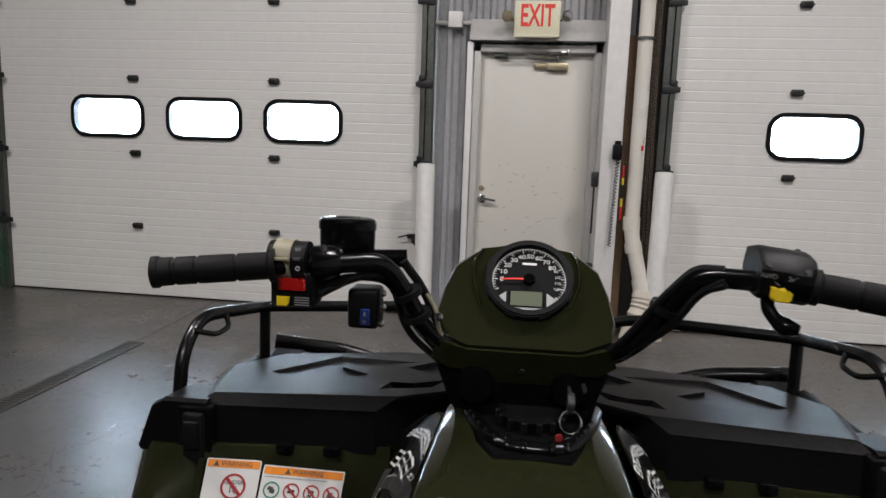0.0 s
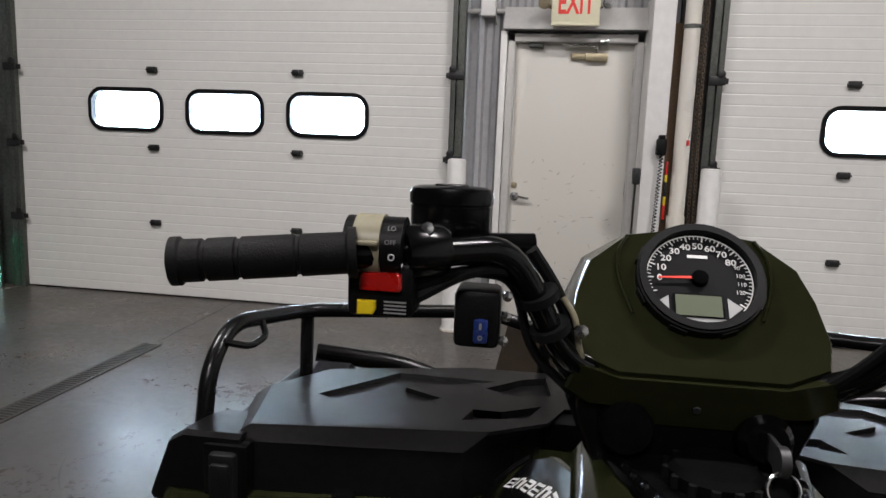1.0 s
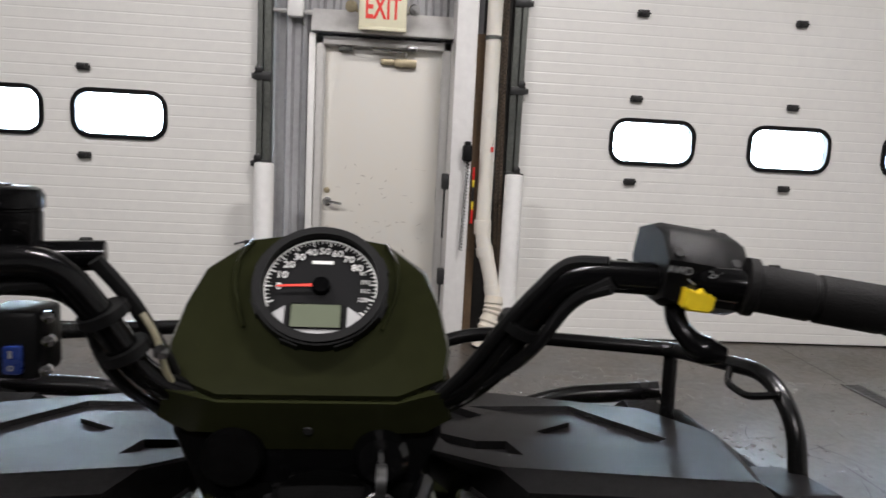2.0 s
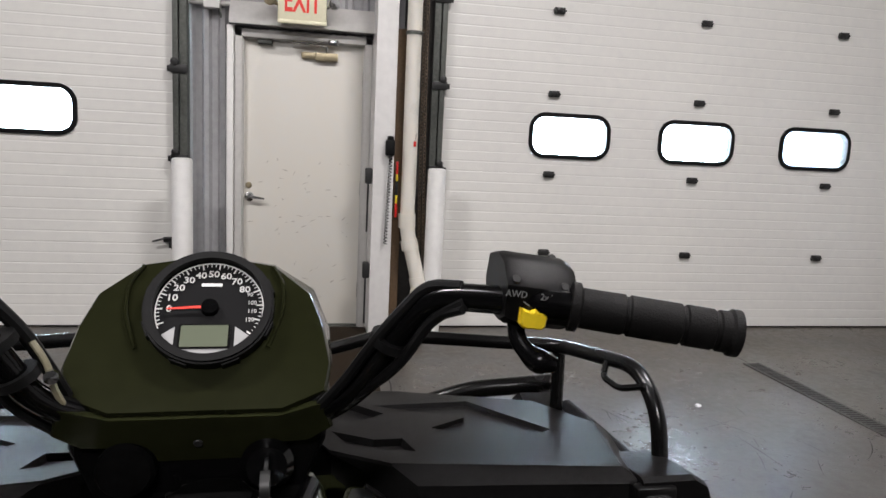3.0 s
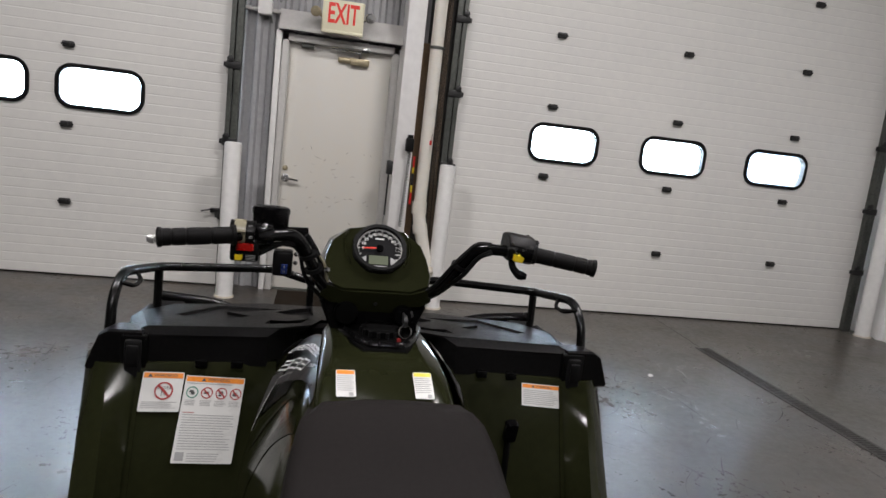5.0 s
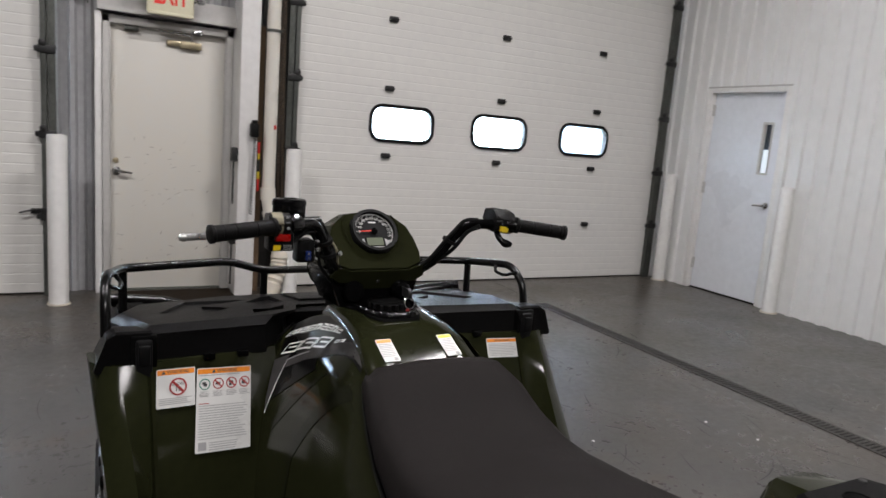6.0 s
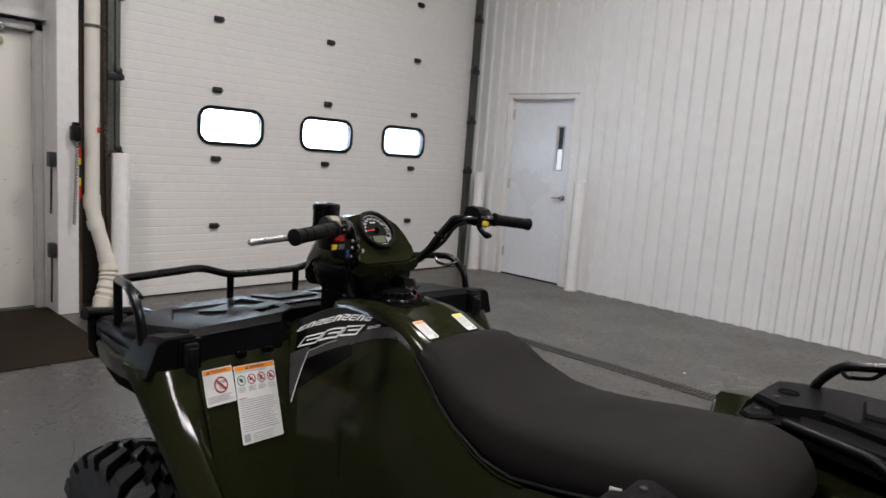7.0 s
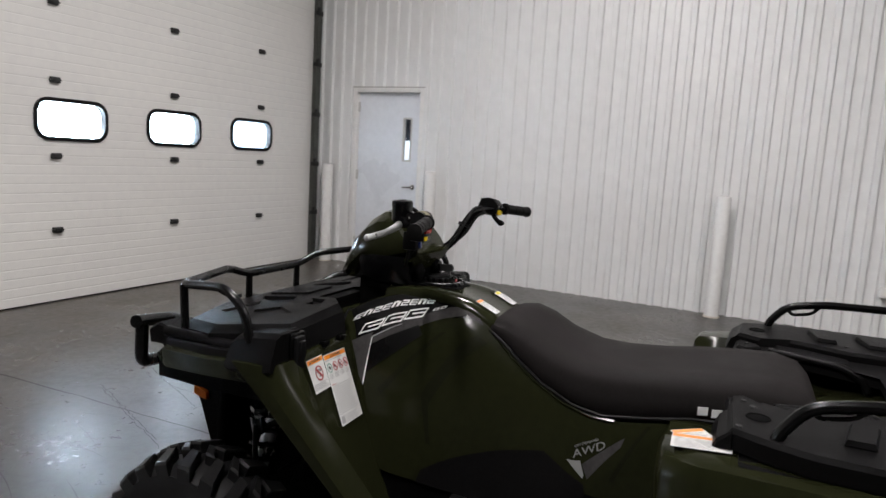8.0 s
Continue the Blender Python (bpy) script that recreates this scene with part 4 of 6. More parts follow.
guard = part("brush_guard", bm, M_TUBE, atv, "thick black tubular brush guard")
bm = nb()
box(bm, -0.16, 0.16, 2.08, 2.14, 0.60, 0.86, 0.02)
part("guard_plate", bm, M_BLACKP, guard)

# -- front bodywork under the lid
bm = nb()
loft(bm, [[Vector((x, y, z)) for x, z in ((-w, zb), (-w - 0.012, zt - 0.02), (-w + 0.02, zt), (w - 0.02, zt), (w + 0.012, zt - 0.02), (w, zb))]
          for y, w, zb, zt in ((1.66, 0.578, 0.885, 0.955), (1.80, 0.578, 0.878, 0.945), (1.95, 0.556, 0.866, 0.938), (2.03, 0.50, 0.848, 0.90), (2.10, 0.36, 0.82, 0.86))])
part("front_cowl", bm, M_GREENP, atv, "glossy olive front cowl", smooth=30)
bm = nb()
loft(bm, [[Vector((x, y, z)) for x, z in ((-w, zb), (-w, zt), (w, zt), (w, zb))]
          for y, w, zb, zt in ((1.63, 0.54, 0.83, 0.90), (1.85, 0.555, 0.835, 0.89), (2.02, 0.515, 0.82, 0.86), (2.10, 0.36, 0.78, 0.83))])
part("wheel_arch_liner", bm, M_ENGINESHADE, atv)


# -- front fender panels facing the rider
def fender_y(z, x=0.49):
    return 1.241 + 0.44 * z - 0.17 * abs(x)


for s in (-1, 1):
    bm = nb()
    rings = []
    for z in (0.945, 0.90, 0.80, 0.68, 0.55, 0.44):
        y = fender_y(z)
        k = (0.945 - z) / 0.5
        # the outer flange sweeps back towards the footwell
        bv, ar = -0.38 * max(0.0, 0.93 - z), 0.09 - 0.53 * (0.914 - z)
        out = [(0.20, fender_y(z, 0.20)), (0.49, y), (0.548, y + bv - 0.004), (0.575, y + bv + 0.008), (0.602, y + bv * 0.6 + ar * 0.4 + 0.004), (0.606, y + ar), (0.599, y + ar + 0.006),
               (0.592, y + ar), (0.580, y + bv * 0.6 + ar * 0.4 + 0.012), (0.548, y + bv + 0.03), (0.49, y + 0.03), (0.20, fender_y(z, 0.20) + 0.03)]
        rings.append([Vector((s * (x - 0.06 * k * (x > 0.5)), yy, z)) for x, yy in out])
    loft(bm, rings)
    fender = part("front_fender", bm, M_GREENP, atv, "glossy olive front fender", smooth=40)
    fender.location.x = -0.010
    bm = nb()
    prism(bm, [(0.478, 0.93), (0.486, 0.93), (0.484, 0.50), (0.476, 0.50)], lambda u, v, w: Vector((s * u, fender_y(v, u) - w, v)), -0.002, 0.006)
    part("fender_groove", bm, M_GREENP, fender, smooth=20)


# -- labels
def bars(name, parent, place, u0, u1, v, gap, n, mat_, seed, h=0.0016):
    """Lines of small print as plain bars."""
    r = random.Random(seed)
    for i in range(n):
        bm = nb()
        end = u1 - r.uniform(0.0, 0.22) * (u1 - u0)
        vv = v - i * gap
        prism(bm, [(u0, vv - h / 2), (end, vv - h / 2), (end, vv + h / 2), (u0, vv + h / 2)], place, 0.0007, 0.0011)
        part(name, bm, mat_, parent, smooth=0)


def label_plate(name, place, w, h, band, text, label):
    bm = nb()
    prism(bm, round_rect(w, h, 0.003, 3, w / 2, -h / 2), place, 0.0, 0.0007)
    pl = part(name, bm, M_LABEL, atv, label, smooth=0)
    bm = nb()
    bh = min(0.013, h * 0.2)
    prism(bm, [(0.002, -bh), (w - 0.002, -bh), (w - 0.002, -0.002), (0.002, -0.002)], place, 0.0007, 0.0010)
    part("header_band", bm, band, pl, smooth=0)
    if text:
        lettering("header_text", text, bh * 0.75, place, 0.0012, M_INK, pl, depth=0.0002, cx=w * 0.55, cy=-bh * 0.56)
        bm = nb()
        c = w * 0.55 - len(text) * bh * 0.26 - bh * 0.55
        prism(bm, [(c - bh * 0.35, -bh * 0.85), (c + bh * 0.35, -bh * 0.85), (c, -bh * 0.25)], place, 0.0010, 0.0014)
        part("warning_triangle", bm, M_INK, pl, smooth=0)
    return pl


def sign_ring(parent, place, u, v, r, colour, slash=True):
    bm = nb()
    ring(bm, circle(r, 24, u, v), circle(r * 0.82, 24, u, v), place, 0.0007, 0.0013)
    part("sign_ring", bm, colour, parent, smooth=0)
    if slash:
        bm = nb()
        d = r * 0.7
        k = r * 0.09
        prism(bm, [(u - d - k, v + d - k), (u - d + k, v + d + k), (u + d + k, v - d + k), (u + d - k, v - d - k)], place, 0.0014, 0.0018)
        part("sign_slash", bm, colour, parent, smooth=0)


def pictogram(parent, place, u, v, r, seed):
    rr = random.Random(seed)
    bm = nb()
    for _ in range(3):
        a, b = rr.uniform(-0.4, 0.4) * r, rr.uniform(-0.4, 0.4) * r
        q = rr.uniform(0.22, 0.42) * r
        prism(bm, [(u + a - q * 1.3, v + b - q * 0.6), (u + a + q, v + b - q * 0.8), (u + a + q * 1.4, v + b + q * 0.5), (u + a - q * 0.6, v + b + q * 0.7)], place, 0.0007, 0.0010)
    part("pictogram", bm, M_INK, parent, smooth=0)


def back(x0, z0, tilt=0.0):
    """A label's plane on the fender, its upper corner at x0 and z0."""
    c = -0.17 if x0 > 0 else 0.17
    return frame_of((x0, fender_y(z0, x0) - 0.0018, z0), (1, c - 0.44 * tilt, -tilt), (tilt, 0.44 + c * tilt, 1))


P = back(-0.484, 0.931, 0.05)
pl = label_plate("age_label", P, 0.083, 0.084, M_ORANGE, "WARNING", "white age warning label with orange header")
sign_ring(pl, P, 0.046, -0.040, 0.019, M_LRED)
lettering("sign_text", "UNDER", 0.009, P, 0.0009, M_INK, pl, depth=0.0002, cx=0.046, cy=-0.034)
lettering("sign_number", "16", 0.015, P, 0.0009, M_INK, pl, depth=0.0002, cx=0.046, cy=-0.045)
bars("print_line", pl, P, 0.005, 0.078, -0.064, 0.0040, 4, M_GREYINK, 1)
P = back(-0.398, 0.922, 0.08)
pl = label_plate("rider_label", P, 0.125, 0.185, M_ORANGE, "WARNING", "tall white rider warning label with orange header")
bars("print_line", pl, P, 0.004, 0.124, -0.0165, 0.004, 1, M_GREYINK, 2)
for k in range(4):
    u = 0.018 + k * 0.0305
    sign_ring(pl, P, u, -0.036, 0.0125, M_TEAL if k == 0 else M_LRED, k > 0)
    pictogram(pl, P, u, -0.036, 0.010, 10 + k)
    bars("print_line", pl, P, u - 0.012, u + 0.013, -0.053, 0.0033, 4, M_GREYINK, 20 + k, 0.0012)
bars("print_line", pl, P, 0.006, 0.03, -0.079, 0.004, 1, M_LRED, 3)
bars("print_line", pl, P, 0.006, 0.118, -0.084, 0.0055, 14, M_GREYINK, 4)
bars("print_line", pl, P, 0.030, 0.105, -0.165, 0.005, 4, M_GREYINK, 5)
bm = nb()
box_code = round_rect(0.018, 0.018, 0.001, 1, 0.015, -0.171)
prism(bm, box_code, P, 0.0007, 0.0011)
part("code_patch", bm, M_GREYINK, pl, smooth=0)
P = back(0.378, 0.930)
pl = label_plate("load_label", P, 0.098, 0.054, M_ORANGE, "WARNING", "small white warning label with orange header")
bars("print_line", pl, P, 0.005, 0.093, -0.0165, 0.0045, 8, M_GREYINK, 6)

# -- tank cover, between lid and seat
bm = nb()
rings = []
for y, z, w in ((1.165, 0.990, 0.128), (1.225, 1.027, 0.126), (1.285, 1.054, 0.122), (1.34, 1.066, 0.118), (1.42, 1.074, 0.112), (1.50, 1.075, 0.107), (1.56, 1.062, 0.104)):
    sec = [(-w, z - 0.075), (-w - 0.004, z - 0.02), (-w * 0.93, z - 0.004), (-w * 0.62, z + 0.001), (-w * 0.52, z - 0.003), (0, z - 0.001),
           (w * 0.52, z - 0.003), (w * 0.62, z + 0.001), (w * 0.93, z - 0.004), (w + 0.004, z - 0.02), (w, z - 0.075)]
    rings.append([Vector((x - 0.008, y, zz)) for x, zz in sec])
loft(bm, rings)
tank = part("tank_cover", bm, M_GREENP, atv, "glossy olive tank cover", smooth=50)
for x0, band, lab in ((-0.101, M_ORANGE, "small white warning sticker, orange header"), (0.042, M_LYELLOW, "small white notice sticker, yellow header")):
    P = frame_of((x0, 1.284, 1.0548), (1, 0, 0), (0, 1, 0.45))
    bm = nb()
    prism(bm, round_rect(0.035, 0.066, 0.003, 3, 0.019, -0.033), P, 0.0, 0.0014)
    st = part("tank_sticker", bm, M_LABEL, atv, lab, smooth=0)
    P2 = lambda u, v, w, P=P: P(u, v, w + 0.0008)
    bm = nb()
    prism(bm, [(0.003, -0.011), (0.035, -0.011), (0.035, -0.002), (0.003, -0.002)], P2, 0.0006, 0.0012)
    part("header_band", bm, band, st, smooth=0)
    bars("print_line", st, P2, 0.004, 0.034, -0.016, 0.0050, 8, M_GREYINK, 7, 0.0016)
    bm = nb()
    prism(bm, round_rect(0.008, 0.008, 0.001, 1, 0.028, -0.060), P2, 0.0006, 0.0012)
    part("code_patch", bm, M_GREYINK, st, smooth=0)
# filler cap and neck
bm = nb()
lathe(bm, [(0.0, 0.0), (0.050, 0.0), (0.050, 0.008), (0.040, 0.012), (0.040, 0.024), (0.034, 0.029), (0.0, 0.030)], (0.0, 1.452, 1.066), n=28)
cap = part("filler_cap", bm, M_ENGINESHADE, atv, "black ribbed filler cap")
for k in range(14):
    bm = nb()
    a = 2 * math.pi * k / 14
    tube(bm, [(0.041 * math.cos(a), 1.452 + 0.041 * math.sin(a), 1.079), (0.041 * math.cos(a), 1.452 + 0.041 * math.sin(a), 1.090)], 0.004, 6)
    part("cap_rib", bm, M_RUBBER, cap)
# near-black plate on the tank stands in for the shaded well
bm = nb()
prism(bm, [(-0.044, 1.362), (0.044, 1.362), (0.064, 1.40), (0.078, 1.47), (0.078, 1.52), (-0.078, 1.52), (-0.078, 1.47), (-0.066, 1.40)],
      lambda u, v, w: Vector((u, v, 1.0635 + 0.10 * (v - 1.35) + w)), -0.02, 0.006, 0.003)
part("filler_well_shade", bm, M_ENGINESHADE, atv, "near-black plate standing in for the shaded well round the filler cap")
bm = nb()
hp = rounded([(-0.085, 1.50, 1.075), (-0.070, 1.44, 1.074), (-0.040, 1.382, 1.072), (0.040, 1.378, 1.072), (0.070, 1.44, 1.074), (0.085, 1.50, 1.075)], 0.03, 9)
tube(bm, hp, 0.010, 12)
for p_ in hp[2:-2:3]:
    lathe(bm, [(0.010, -0.004), (0.0125, -0.002), (0.0125, 0.002), (0.010, 0.004)], p_, (1, 0.01, 0), 12)
part("hose", bm, M_GLOSSBLACK, atv, "black corrugated hose")
bm = nb()
box(bm, -0.075, 0.075, 1.49, 1.68, 0.95, 1.085, 0.02)
part("steering_shroud", bm, M_ENGINESHADE, atv)


# -- side panels: from the tank's ridge down to the footwell
def lerp(tab, y):
    for (a, *p), (b, *q) in zip(tab, tab[1:]):
        if a >= y >= b:
            k = (a - y) / (a - b)
            return [u + (v - u) * k for u, v in zip(p, q)]
    return list(tab[0][1:] if y > tab[0][0] else tab[-1][1:])


RIDGE = [(1.66, 0.155, 0.985), (1.58, 0.128, 1.03), (1.50, 0.114, 1.052), (1.35, 0.121, 1.050), (1.285, 0.126, 1.038), (1.228, 0.138, 1.004), (1.17, 0.160, 0.958), (1.12, 0.172, 0.922), (1.06, 0.181, 0.880), (0.974, 0.188, 0.840), (0.90, 0.191, 0.829), (0.80, 0.195, 0.845), (0.70, 0.205, 0.868)]
SWELL = [(1.66, 0.245, 0.93), (1.50, 0.235, 0.93), (1.30, 0.235, 0.93), (1.10, 0.232, 0.83), (0.95, 0.226, 0.775), (0.70, 0.235, 0.79)]
FOOT = [(1.66, 0.305, 0.66), (1.45, 0.290, 0.60), (1.20, 0.270, 0.58), (0.95, 0.262, 0.60), (0.70, 0.270, 0.62)]


def panel_at(y, s, side=-1, off=0.0):
    """A point of the side panel: s from 0 at the ridge to 1 at the foot, off metres proud."""
    def at(yy, ss):
        r, c, f = lerp(RIDGE, yy), lerp(SWELL, yy), lerp(FOOT, yy)
        x = r[0] * (1 - ss) ** 2 + 2 * ss * (1 - ss) * c[0] + f[0] * ss * ss
        z = r[1] * (1 - ss) ** 2 + 2 * ss * (1 - ss) * c[1] + f[1] * ss * ss
        return Vector((x, yy, z))
    p = at(y, s)
    if off:
        n = (at(y, min(1, s + 0.02)) - at(y, max(0, s - 0.02))).cross(at(min(1.66, y + 0.02), s) - at(max(0.7, y - 0.02), s)).normalized()
        if n.x < 0:
            n = -n
        p = p + n * off
    return Vector((p.x * side, p.y, p.z))


def decal(name, quad, material, parent, side, off=0.0015, n=10, m=4, label=""):
    """A thin patch on the side panel between four (y, s) corners."""
    bm = nb()
    grid = []
    for i in range(n + 1):
        a = i / n
        row = []
        for j in range(m + 1):
            b = j / m
            y = (quad[0][0] * (1 - a) + quad[1][0] * a) * (1 - b) + (quad[3][0] * (1 - a) + quad[2][0] * a) * b
            s = (quad[0][1] * (1 - a) + quad[1][1] * a) * (1 - b) + (quad[3][1] * (1 - a) + quad[2][1] * a) * b
            row.append(bm.verts.new(panel_at(y, s, side, off)))
        grid.append(row)
    skin(bm, grid, cap=False, closed=False)
    return part(name, bm, material, parent, label, smooth=60)


for side in (-1, 1):
    bm = nb()
    ys = [1.66 - 0.96 * i / 30 for i in range(31)]
    outer = [[bm.verts.new(panel_at(y, j / 14, side)) for j in range(15)] for y in ys]
    skin(bm, outer, cap=False, closed=False)
    sp = part("side_panel", bm, M_GREENP, atv, "glossy olive side panel with black decal", smooth=60)
    decal("black_decal", [(1.65, 0.02), (1.26, 0.0), (1.24, 0.04), (1.59, 0.41)], M_DECALBLACK, sp, side, 0.001, 16, 8)
    decal("grey_swoosh", [(1.606, 0.40), (1.55, 0.33), (1.545, 0.66), (1.562, 0.61)], M_DECALGREY, sp, side, 0.0014, 6, 6)
    decal("grey_swoosh", [(1.55, 0.36), (1.40, 0.135), (1.40, 0.22), (1.552, 0.48)], M_DECALGREY, sp, side, 0.0014, 10, 4)
    decal("grey_swoosh", [(1.40, 0.135), (1.325, 0.03), (1.245, 0.02), (1.40, 0.22)], M_DECALGREY, sp, side, 0.0014, 10, 4)
    decal("black_decal", [(1.549, 0.42), (1.42, 0.24), (1.40, 0.30), (1.545, 0.60)], M_DECALBLACK, sp, side, 0.0017, 10, 4)
    decal("silver_line", [(1.549, 0.36), (1.547, 0.36), (1.541, 0.66), (1.545, 0.66)], M_PRINT, sp, side, 0.0020, 1, 8)
    decal("silver_line", [(1.549, 0.36), (1.47, 0.25), (1.47, 0.258), (1.549, 0.37)], M_GREYPRINT, sp, side, 0.0020, 8, 1)
    # dark printed facets
    decal("dark_flash", [(1.50, 0.66), (1.35, 0.26), (1.335, 0.25), (1.485, 0.68)], M_FLASH, sp, side, 0.0012, 12, 2)
    decal("dark_flash", [(1.37, 0.63), (1.25, 0.15), (1.215, 0.14), (1.345, 0.67)], M_FLASH, sp, side, 0.0012, 12, 2)
    decal("dark_flash", [(1.37, 0.63), (1.345, 0.67), (1.325, 0.84), (1.335, 0.84)], M_FLASH, sp, side, 0.0012, 3, 6)
    # the maker's model mark, drawn as slanted plain shapes
    for k in range(9):
        y0, s0 = 1.618 - k * 0.0256, 0.160 - k * 0.0185
        decal("mark_stroke", [(y0, s0), (y0 - 0.0215, s0 - 0.013), (y0 - 0.0165, s0 + 0.042), (y0 + 0.005, s0 + 0.055)], M_PRINT, sp, side, 0.0020, 2, 2)
        for q0, q1, w0, w1 in (((0.22, 0.45, 0.25, 1.0), (0.62, 0.82, 0.25, 1.0)), ((0.25, 0.42, 0.0, 0.75), (0.60, 0.80, 0.25, 1.0)), ((0.30, 1.0, 0.35, 0.65), (0.0, 0.2, 0.7, 1.0)))[k * 5 % 3]:
            def at(u, v, y0=y0, s0=s0):
                return (y0 - 0.0215 * u + 0.005 * v, s0 - 0.013 * u + 0.055 * v)
            decal("mark_core", [at(w0, q0), at(w1, q0), at(w1, q1), at(w0, q1)], M_DECALBLACK, sp, side, 0.0025, 2, 1)
    for k in range(3):
        y0, s0 = 1.580 - k * 0.0605, 0.268 - k * 0.064
        def at(u, v, y0=y0, s0=s0):
            return (y0 - 0.056 * u + 0.012 * v, s0 - 0.050 * u + 0.088 * v)
        decal("mark_block", [at(0, 0), at(1, 0), at(1, 1), at(0, 1)], M_PRINT, sp, side, 0.0020, 4, 4)
        decal("mark_core", [at(0.08, 0.16), at(0.92, 0.16), at(0.92, 0.84), at(0.08, 0.84)], M_DECALBLACK, sp, side, 0.0026, 4, 3)
        decal("mark_bar", [at(0.3, 0.42), at(0.92, 0.42), at(0.92, 0.58), at(0.3, 0.58)], M_PRINT, sp, side, 0.0032, 3, 2)
    for k in range(2):
        y0, s0 = 1.388 - k * 0.019, 0.092 - k * 0.025
        decal("mark_stroke", [(y0, s0), (y0 - 0.015, s0 - 0.018), (y0 - 0.012, s0 + 0.008), (y0 + 0.003, s0 + 0.026)], M_PRINT, sp, side, 0.0020, 2, 1)
        decal("mark_core", [(y0 - 0.003, s0 + 0.004), (y0 - 0.011, s0 - 0.006), (y0 - 0.0095, s0 + 0.006), (y0 - 0.0015, s0 + 0.016)], M_DECALBLACK, sp, side, 0.0025, 2, 1)
    # drive badge
    decal("drive_badge", [(0.93, 0.59), (0.838, 0.24), (0.845, 0.36), (0.913, 0.71)], M_DECALGREY, sp, side, 0.0014, 6, 3)
    decal("drive_badge", [(0.968, 0.585), (0.935, 0.56), (0.922, 0.68), (0.924, 0.71)], M_GREYPRINT, sp, side, 0.0018, 4, 3)
    decal("dark_flash", [(0.862, 0.68), (0.79, 0.05), (0.782, 0.06), (0.852, 0.70)], M_FLASH, sp, side, 0.0012, 10, 1)
    pc, pu, pv = panel_at(0.920, 0.445, side, 0.0025), panel_at(0.880, 0.355, side, 0.0025), panel_at(0.928, 0.40, side, 0.0025)
    pb = frame_of(pc, pu - pc if side < 0 else pc - pu, pv - pc)
    lettering("badge_text", "AWD", 0.0265, pb, 0.0015, M_GREYPRINT, sp, depth=0.0003, squeeze=1.3, slant=0.35)
    lettering("badge_text", "ON DEMAND", 0.0085, pb, 0.0015, M_GREYPRINT, sp, depth=0.0003, cx=0.005, cy=0.0175, squeeze=1.2, slant=0.35)
    # black lower cover of the panel
    decal("lower_cover", [(1.34, 0.95), (1.025, 0.60), (1.02, 1.0), (1.35, 1.0)], M_BLACKP, sp, side, 0.004, 12, 6)
    decal("lower_cover", [(1.025, 0.60), (0.92, 0.75), (0.90, 1.0), (1.02, 1.0)], M_BLACKP, sp, side, 0.004, 8, 6)
    # seam between panel and fender
    bm = nb()
    tube(bm, [panel_at(1.655 - 0.0 * j, j / 10, side, 0.002) for j in range(11)], 0.004, 6)
    part("panel_edge", bm, M_BLACKP, sp)
    bm = nb()
    tube(bm, [panel_at(y, 0.015, side, 0.001) for y in (1.22, 1.15, 1.08, 1.0, 0.93, 0.87)], 0.0045, 6)
    part("panel_lip", bm, M_GREENP, sp)
    # black lower cover
    bm = nb()
    loft(bm, [[Vector((side * x, y, z)) for x, z in ((0.20, 0.30), (0.20, 0.66), (xo - 0.01, 0.66), (xo, 0.60), (xo + 0.015, 0.42), (xo - 0.02, 0.30))]
              for y, xo in ((1.58, 0.285), (1.40, 0.275), (1.0, 0.262), (0.72, 0.265))])
    part("footwell_cover", bm, M_ENGINESHADE, atv, smooth=30)
    bm = nb()
    box(bm, side * 0.44 - 0.16, side * 0.44 + 0.16, 0.72, 1.42, 0.36, 0.39, 0.01)
    for k in range(9):
        box(bm, side * 0.44 - 0.15, side * 0.44 + 0.15, 0.78 + k * 0.07, 0.795 + k * 0.07, 0.388, 0.402)
    part("footboard", bm, M_BLACKP, atv, "black ribbed footboard")

# -- seat
bm = nb()
SEATS = [(1.228, 0.128, 1.010, 0.985), (1.212, 0.148, 1.027, 0.985), (1.17, 0.162, 1.030, 0.962), (1.12, 0.173, 1.012, 0.925), (1.06, 0.181, 0.977, 0.884), (0.974, 0.187, 0.950, 0.845),
         (0.90, 0.190, 0.947, 0.834), (0.80, 0.193, 0.955, 0.850), (0.70, 0.196, 0.969, 0.872), (0.60, 0.196, 0.980, 0.880), (0.53, 0.193, 0.985, 0.880), (0.475, 0.178, 0.974, 0.880), (0.448, 0.158, 0.948, 0.882), (0.438, 0.138, 0.925, 0.885)]
rings = []
for y, w, t, b in SEATS:
    sec = [(-w * 0.97, b), (-w - 0.004, b + (t - b) * 0.28), (-w * 0.99, b + (t - b) * 0.62), (-w * 0.945, t - 0.020), (-w * 0.83, t - 0.004), (-w * 0.3, t + 0.002), (0, t + 0.003)]
    sec = sec + [(-x, z) for x, z in sec[-2::-1]]
    rings.append([Vector((x, y, z)) for x, z in sec])
loft(bm, rings)
bmesh.ops.subdivide_edges(bm, edges=[e for e in bm.edges if len(e.link_faces) == 2], cuts=1, use_grid_fill=True, smooth=0.6)
seat = part("seat", bm, M_SEAT, atv, "dark grey textured vinyl seat", smooth=70)
